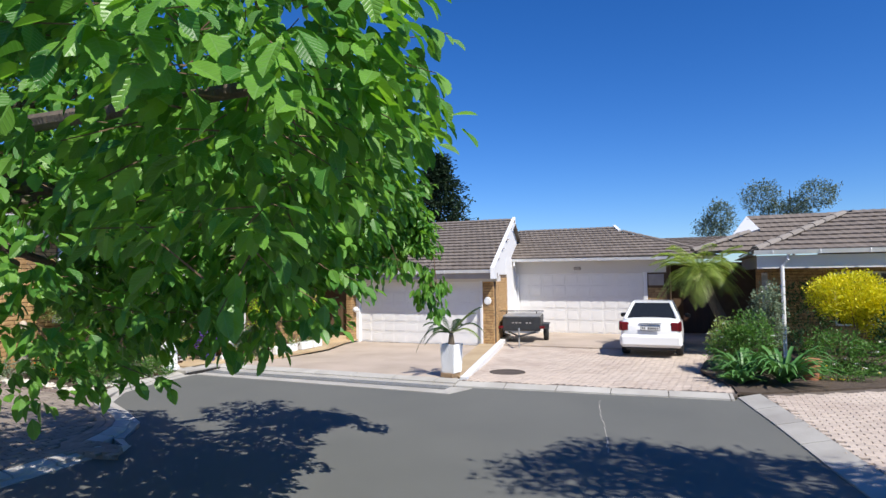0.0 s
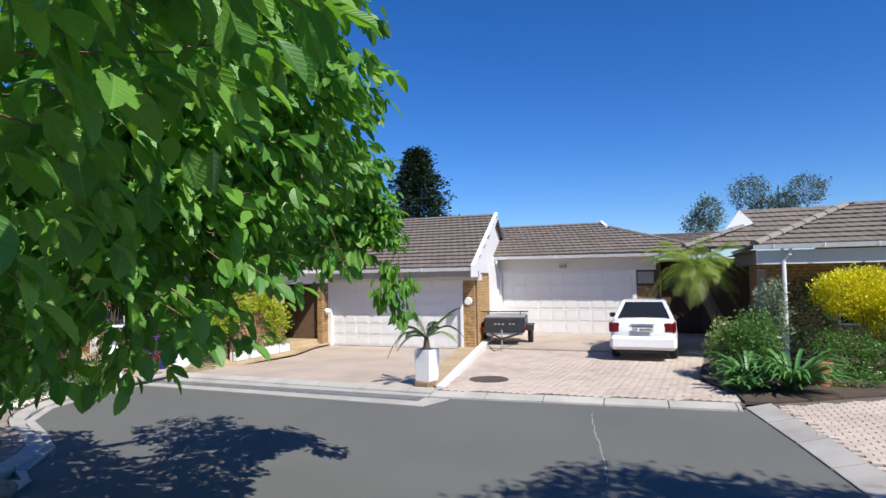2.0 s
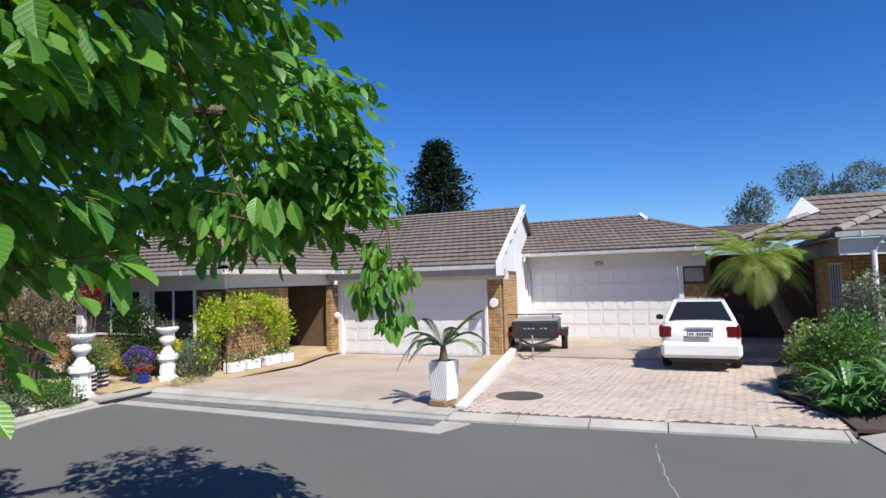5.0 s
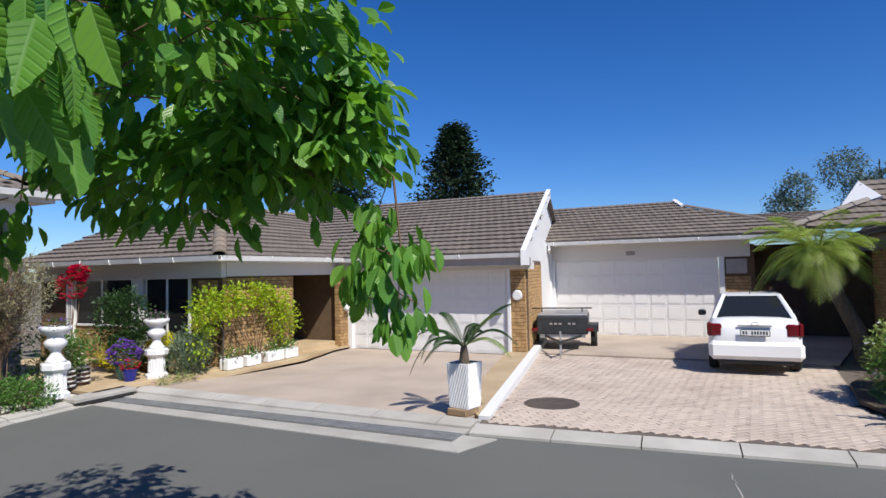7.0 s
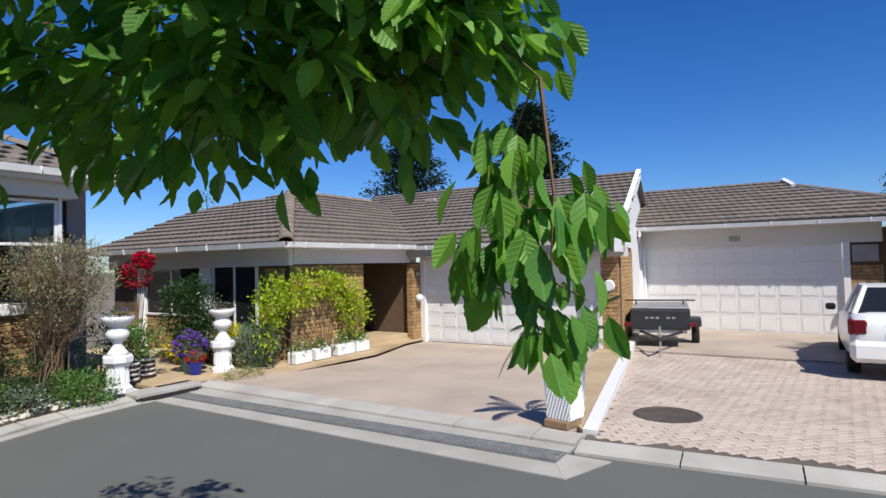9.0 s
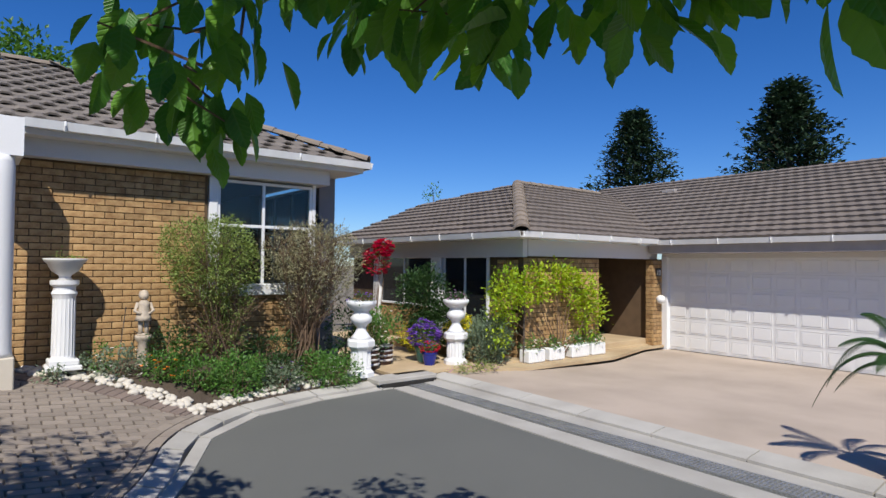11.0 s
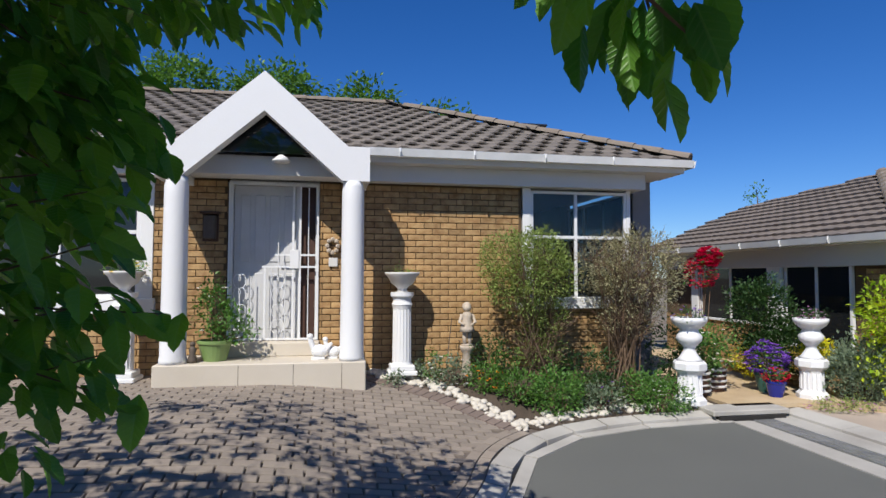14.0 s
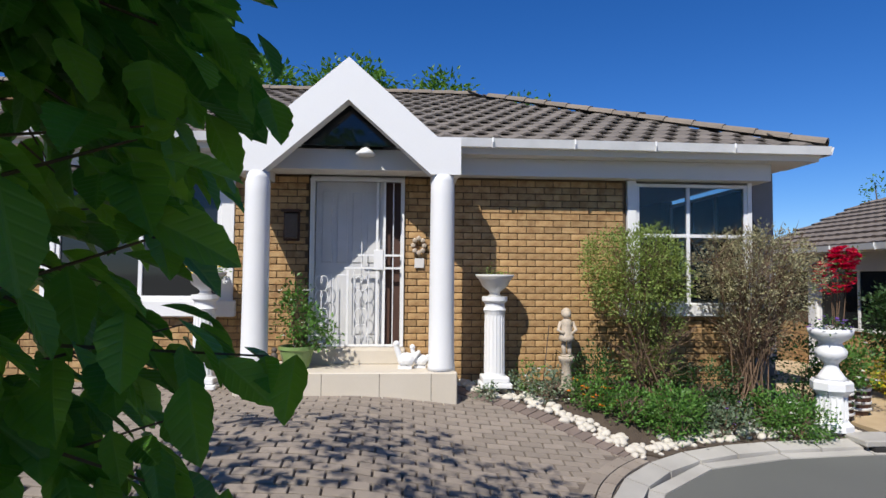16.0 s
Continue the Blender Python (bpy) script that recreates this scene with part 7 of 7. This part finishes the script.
    shrub("lavender_bush", "grey-green lavender bush beside the path", "shrub", -8.35, 14.95, 0.1, [(0, 0, 0.42, 0.36, 0.42, 0.45)], 5200, 0.05, LEAF_SAGE, 124, 18, upward=1.6, shell=0.2)
    shrub("creeping_plant", "low mauve-flowered groundcover at the kerb", "plant", -8.05, 14.35, 0.09, [(0, 0, 0.04, 0.3, 0.42, 0.08)], 900, 0.03, LEAF_OLIVE, 125, 4, [(F_PINK, 50, 0.025, "mauve petals")])
    shrub("climbing_plant", "yellow-green climber trained along the brick wall", "climber", -8.1, 16.5, 0.15, [(0, -1.35, 1.2, 0.24, 0.35, 0.45), (0, -0.8, 1.35, 0.24, 0.42, 0.3), (0, -0.1, 1.42, 0.24, 0.45, 0.26), (0, 0.5, 1.3, 0.24, 0.4, 0.3), (0, 0.85, 0.85, 0.2, 0.4, 0.4), (0, -1.5, 0.6, 0.14, 0.2, 0.4)], 3300, 0.085, LEAF_LIME, 126, 12, [(F_ORG, 8, 0.03, "orange petals"), (F_WHITE, 6, 0.03, "white petals")])
    t = thing("trellis_post", "dark slender trellis post", "post", -8.1, 15.55, 0.1)
    part("post", tube(bmesh.new(), [(0, 0, 0), (0, 0, 1.45)], 0.018, seg=6), IRON, t)
    # far hedge behind the left wing
    # right-hand garden
    shrub("golden_conifer", "large rounded golden-yellow conifer bush", "shrub", 5.95, 18.0, 0.1, [(-0.1, 0, 1.55, 0.8, 0.6, 0.52), (0.5, 0.1, 1.2, 0.7, 0.5, 0.55)], 15000, 0.06, LEAF_GOLD, 130, 12, shell=0.45, upward=0.8)
    shrub("green_conifer", "dark green bush beside the golden conifer", "shrub", 6.7, 17.4, 0.1, [(0, 0, 0.75, 0.6, 0.5, 0.6)], 3000, 0.07, LEAF_DARK, 131, 10)
    shrub("rose_bush", "spreading rose bush with white blooms", "shrub", 5.35, 16.9, 0.12, [(0, 0, 0.45, 0.6, 0.4, 0.42), (0.6, 0, 0.35, 0.4, 0.35, 0.32)], 3000, 0.06, LEAF_MID, 132, 14, [(F_WHITE, 22, 0.055, "white rose petals")])
    shrub("variegated_shrub", "tall loose shrub with pale edged leaves", "shrub", 4.15, 17.3, 0.1, [(0, 0, 1.35, 0.3, 0.3, 0.42), (-0.1, 0, 0.8, 0.42, 0.4, 0.45), (0.1, 0, 1.65, 0.16, 0.18, 0.2)], 4200, 0.065, LEAF_SAGE, 133, 16, [(F_WHITE, 16, 0.03, "small white petals")])
    shrub("rose_bush", "small rose bush with a white bloom at the drive edge", "shrub", 3.3, 17.0, 0.1, [(0, 0, 0.55, 0.42, 0.4, 0.5)], 2200, 0.06, LEAF_OLIVE, 134, 12, [(F_WHITE, 8, 0.05, "white rose petals")])
    shrub("dark_shrub", "dense dark shrub against the house wall", "shrub", 5.2, 19.6, 0.1, [(0, 0, 1.0, 0.7, 0.4, 0.9)], 2600, 0.07, LEAF_DARK, 135, 12)
    agave("strap_leaf_plant", 4.2, 15.2, 90, 1.35, LEAF_STRAP, 136)
    agave("strap_leaf_plant", 3.55, 15.5, 70, 1.1, LEAF_STRAP, 236)
    shrub("rose_bush", "loose rose bush behind the strap leaves", "shrub", 3.75, 16.5, 0.1, [(0, 0, 0.65, 0.5, 0.45, 0.6), (-0.4, 0.1, 0.5, 0.4, 0.3, 0.45)], 3800, 0.065, LEAF_MID, 237, 14, [(F_WHITE, 10, 0.05, "white rose petals")])
    agave("strap_leaf_plant", 3.45, 14.95, 46, 0.6, LEAF_STRAP, 137)
    shrub("low_shrub", "low plants with yellow flowers at the bed edge", "flowers", 5.2, 16.0, 0.1, [(0, 0, 0.1, 0.7, 0.2, 0.14)], 1100, 0.045, LEAF_MID, 138, 8, [(F_YEL, 16, 0.04, "yellow petals")])
    shrub("low_shrub", "pale leafy groundcover at the bed corner", "plant", 3.3, 15.9, 0.1, [(0, 0, 0.1, 0.3, 0.35, 0.12)], 900, 0.05, LEAF_SAGE, 139, 6)
    far_tree("garden_tree", "leafy green tree behind the roof ridge", -19.5, 9.0, 6.6, [(0, -3.0, 7.1, 1.3, 1.3, 0.85), (0.0, -0.3, 6.95, 1.2, 1.1, 0.7), (0, 2.0, 6.35, 1.2, 1.1, 0.65), (0, -5.6, 7.2, 1.2, 1.2, 0.9)], LEAF_MID, 141, 11000, 0.16, 0.14)
    far_tree("garden_tree", "thin airy sapling behind the low roof", -17.5, 20.6, 4.8, [(0, 0, 3.9, 0.35, 0.3, 0.75), (0.3, 0.3, 2.9, 0.9, 0.8, 0.5)], LEAF_MID, 142, 1500, 0.1, 0.05)


def agave(name, x, y, n, L, material, seed):
    rnd = random.Random(seed)
    t = thing(name, "clump of broad arching strap leaves", "plant", x, y, 0.1, group="strap-leaved plants")
    bm = bmesh.new()
    for i in range(n):
        az = i * 2.4 + rnd.uniform(-0.2, 0.2)
        l = L * rnd.uniform(0.55, 1.0)
        r = rnd.uniform(0.6, 1.7)
        d = Vector((math.cos(az), math.sin(az), 0))
        s = Vector((-d.y, d.x, 0))
        prev = None
        for k in range(6):
            t_ = k / 5
            c = d * (l * 0.75 * t_ + 0.03) + Vector((0, 0, l * (r * t_ - r * 0.75 * t_ * t_)))
            w = 0.038 * math.sin(math.pi * min(1, 0.2 + t_ * 0.8)) + 0.002
            row = [bm.verts.new(c - s * w + Vector((0, 0, w * 0.4))), bm.verts.new(c), bm.verts.new(c + s * w + Vector((0, 0, w * 0.4)))]
            if prev:
                bm.faces.new((prev[0], prev[1], row[1], row[0]))
                bm.faces.new((prev[1], prev[2], row[2], row[1]))
            prev = row
    part("strap_leaf", bm, material, t, kind="stuff")


car()
trailer()
palm_planter()
date_palm()
urns()
garden_ornaments()
small_things()
gardens()


# ---- paving pieces, bricks ----
def pavers(name, poly, zf, material, label, angle=0.0, l=0.2, w=0.1, thick=0.03, singles=0, window=None, cells=None, gap=0.008):
    """Block paving in running bond, clipped to a plan polygon."""
    rnd = random.Random(17)
    ca, sa = math.cos(angle), math.sin(angle)
    t = thing(name, label, "paving", (poly[0][0] + poly[1][0]) / 2, poly[0][1], 0.0)
    t["kind"] = "structure"
    us = [x * ca + y * sa for x, y in poly]
    vs = [-x * sa + y * ca for x, y in poly]
    bm = bmesh.new()
    box(bm, -l / 2 + gap / 2, -w / 2 + gap / 2, -thick, l / 2 - gap / 2, w / 2 - gap / 2, 0.0, 0.005)
    me = mesh_from("paver", bm)
    me.materials.append(material)
    V, F, made = [], [], 0
    a, b = l / 2 - gap / 2, w / 2 - gap / 2
    c = 0.006
    r = 0
    v = min(vs)
    while v < max(vs):
        u = min(us) + (l / 2 if r % 2 else 0)
        while u < max(us):
            x, y = u * ca - v * sa, u * sa + v * ca
            if inside(poly, x, y):
                z = zf(x, y) + rnd.uniform(-0.003, 0.002)
                e = 0.1
                tx = (zf(x + e * ca, y + e * sa) - zf(x - e * ca, y - e * sa)) / (2 * e)
                ty = (zf(x - e * sa, y + e * ca) - zf(x + e * sa, y - e * ca)) / (2 * e)
                if made < singles and window and window[0] < x < window[1] and window[2] < y < window[3]:
                    ob = new("paver", me)
                    ob.parent = t
                    ob.matrix_parent_inverse = t.matrix_world.inverted()
                    ob.matrix_basis = Matrix.Translation((x, y, z)) @ Matrix.Rotation(angle, 4, "Z") @ Matrix.Rotation(math.atan(ty), 4, "X") @ Matrix.Rotation(-math.atan(tx), 4, "Y")
                    made += 1
                else:
                    k = len(V)
                    for (aa, bb, dz) in ((a, b, -thick), (a, b, -c), (a - c, b - c, 0.0)):
                        for su, sv in ((-1, -1), (1, -1), (1, 1), (-1, 1)):
                            du, dv = su * aa, sv * bb
                            V.append((x + du * ca - dv * sa, y + du * sa + dv * ca, z + dz + du * tx + dv * ty))
                    for i in range(4):
                        j = (i + 1) % 4
                        F.append((k + i, k + j, k + 4 + j, k + 4 + i))
                        F.append((k + 4 + i, k + 4 + j, k + 8 + j, k + 8 + i))
                    F.append((k + 8, k + 9, k + 10, k + 11))
            u += l
        v += w
        r += 1
    ob = part("paver_field", from_arrays("paver_field", V, F, material), None, None, kind="stuff")
    ob.parent = t
    ob.matrix_parent_inverse = t.matrix_world.inverted()
    return t


lay_bricks()
DB = [(x, y) for x, y in DRIVE_B if y > 1.0]
_p = [(p.x, p.y) for p in offset_line(KW, 0.58) if 1.0 < p.y < 10.15]
DB = [(-9.56, 1.0), (-4.7, 1.0)] + _p + [(-7.95, 9.9), (-8.2, 9.5), (-8.66, 9.05), (-9.2, 8.4), (-9.56, 8.2)]
_b = bmesh.new()
strip(_b, KW[:-12], 0.345, 0.455, lambda x, y: gz(x, y) + 0.006, lambda x, y: gz(x, y) + 0.006, gap=0.006, step=0.2, base=0.0)
strip(_b, KW[:-12], 0.465, 0.57, lambda x, y: gz(x, y) + 0.006, lambda x, y: gz(x, y) + 0.006, gap=0.006, step=0.21, base=0.0)
tagged(part("paver_border", _b, PAVER_B, kind="structure"), "curved double row of block pavers following the kerb", "paving", kind="structure")
_b = bmesh.new()
strip(_b, smooth_line(BED_EDGE, 4), -0.12, 0.1, lambda x, y: gz(x, y) + 0.013, lambda x, y: gz(x, y) + 0.013, gap=0.006, step=0.115, base=0.0)
tagged(part("paver_border", _b, PAVER_EDGE, kind="structure"), "darker soldier row of pavers edging the flower bed", "paving", kind="structure")
pavers("block_paving", DB, lambda x, y: gz(x, y) + 0.004, PAVER_B, "weathered grey-brown block paving of the forecourt", math.pi / 2, 0.225, 0.112, singles=300, window=(-9.2, -6.6, 6.4, 9.3), gap=0.016)
DA = [(-1.7, 13.8), (3.3, 14.2), (3.25, 14.8), (2.72, 16.6), (2.82, 18), (3.0, 20.6), (-3.1, 20.6)]
pavers("block_paving", DA, lambda x, y: 0.062 - 0.07 * smooth01((y - 14) / 3), PAVER_A, "worn pink block paving before the second garage", 0.75, 0.2, 0.1, singles=300, window=(-1.7, 1.2, 13.6, 15.6))
pavers("block_paving", [(3.8, 13.9), (4.15, 12.0), (4.5, 10.0), (4.9, 8.0), (10.5, 8.0), (10.5, 15.2), (6.0, 15.2)], lambda x, y: 0.085, PAVER_A, "pink block paving of the right-hand drive", 0.0, 0.2, 0.1)
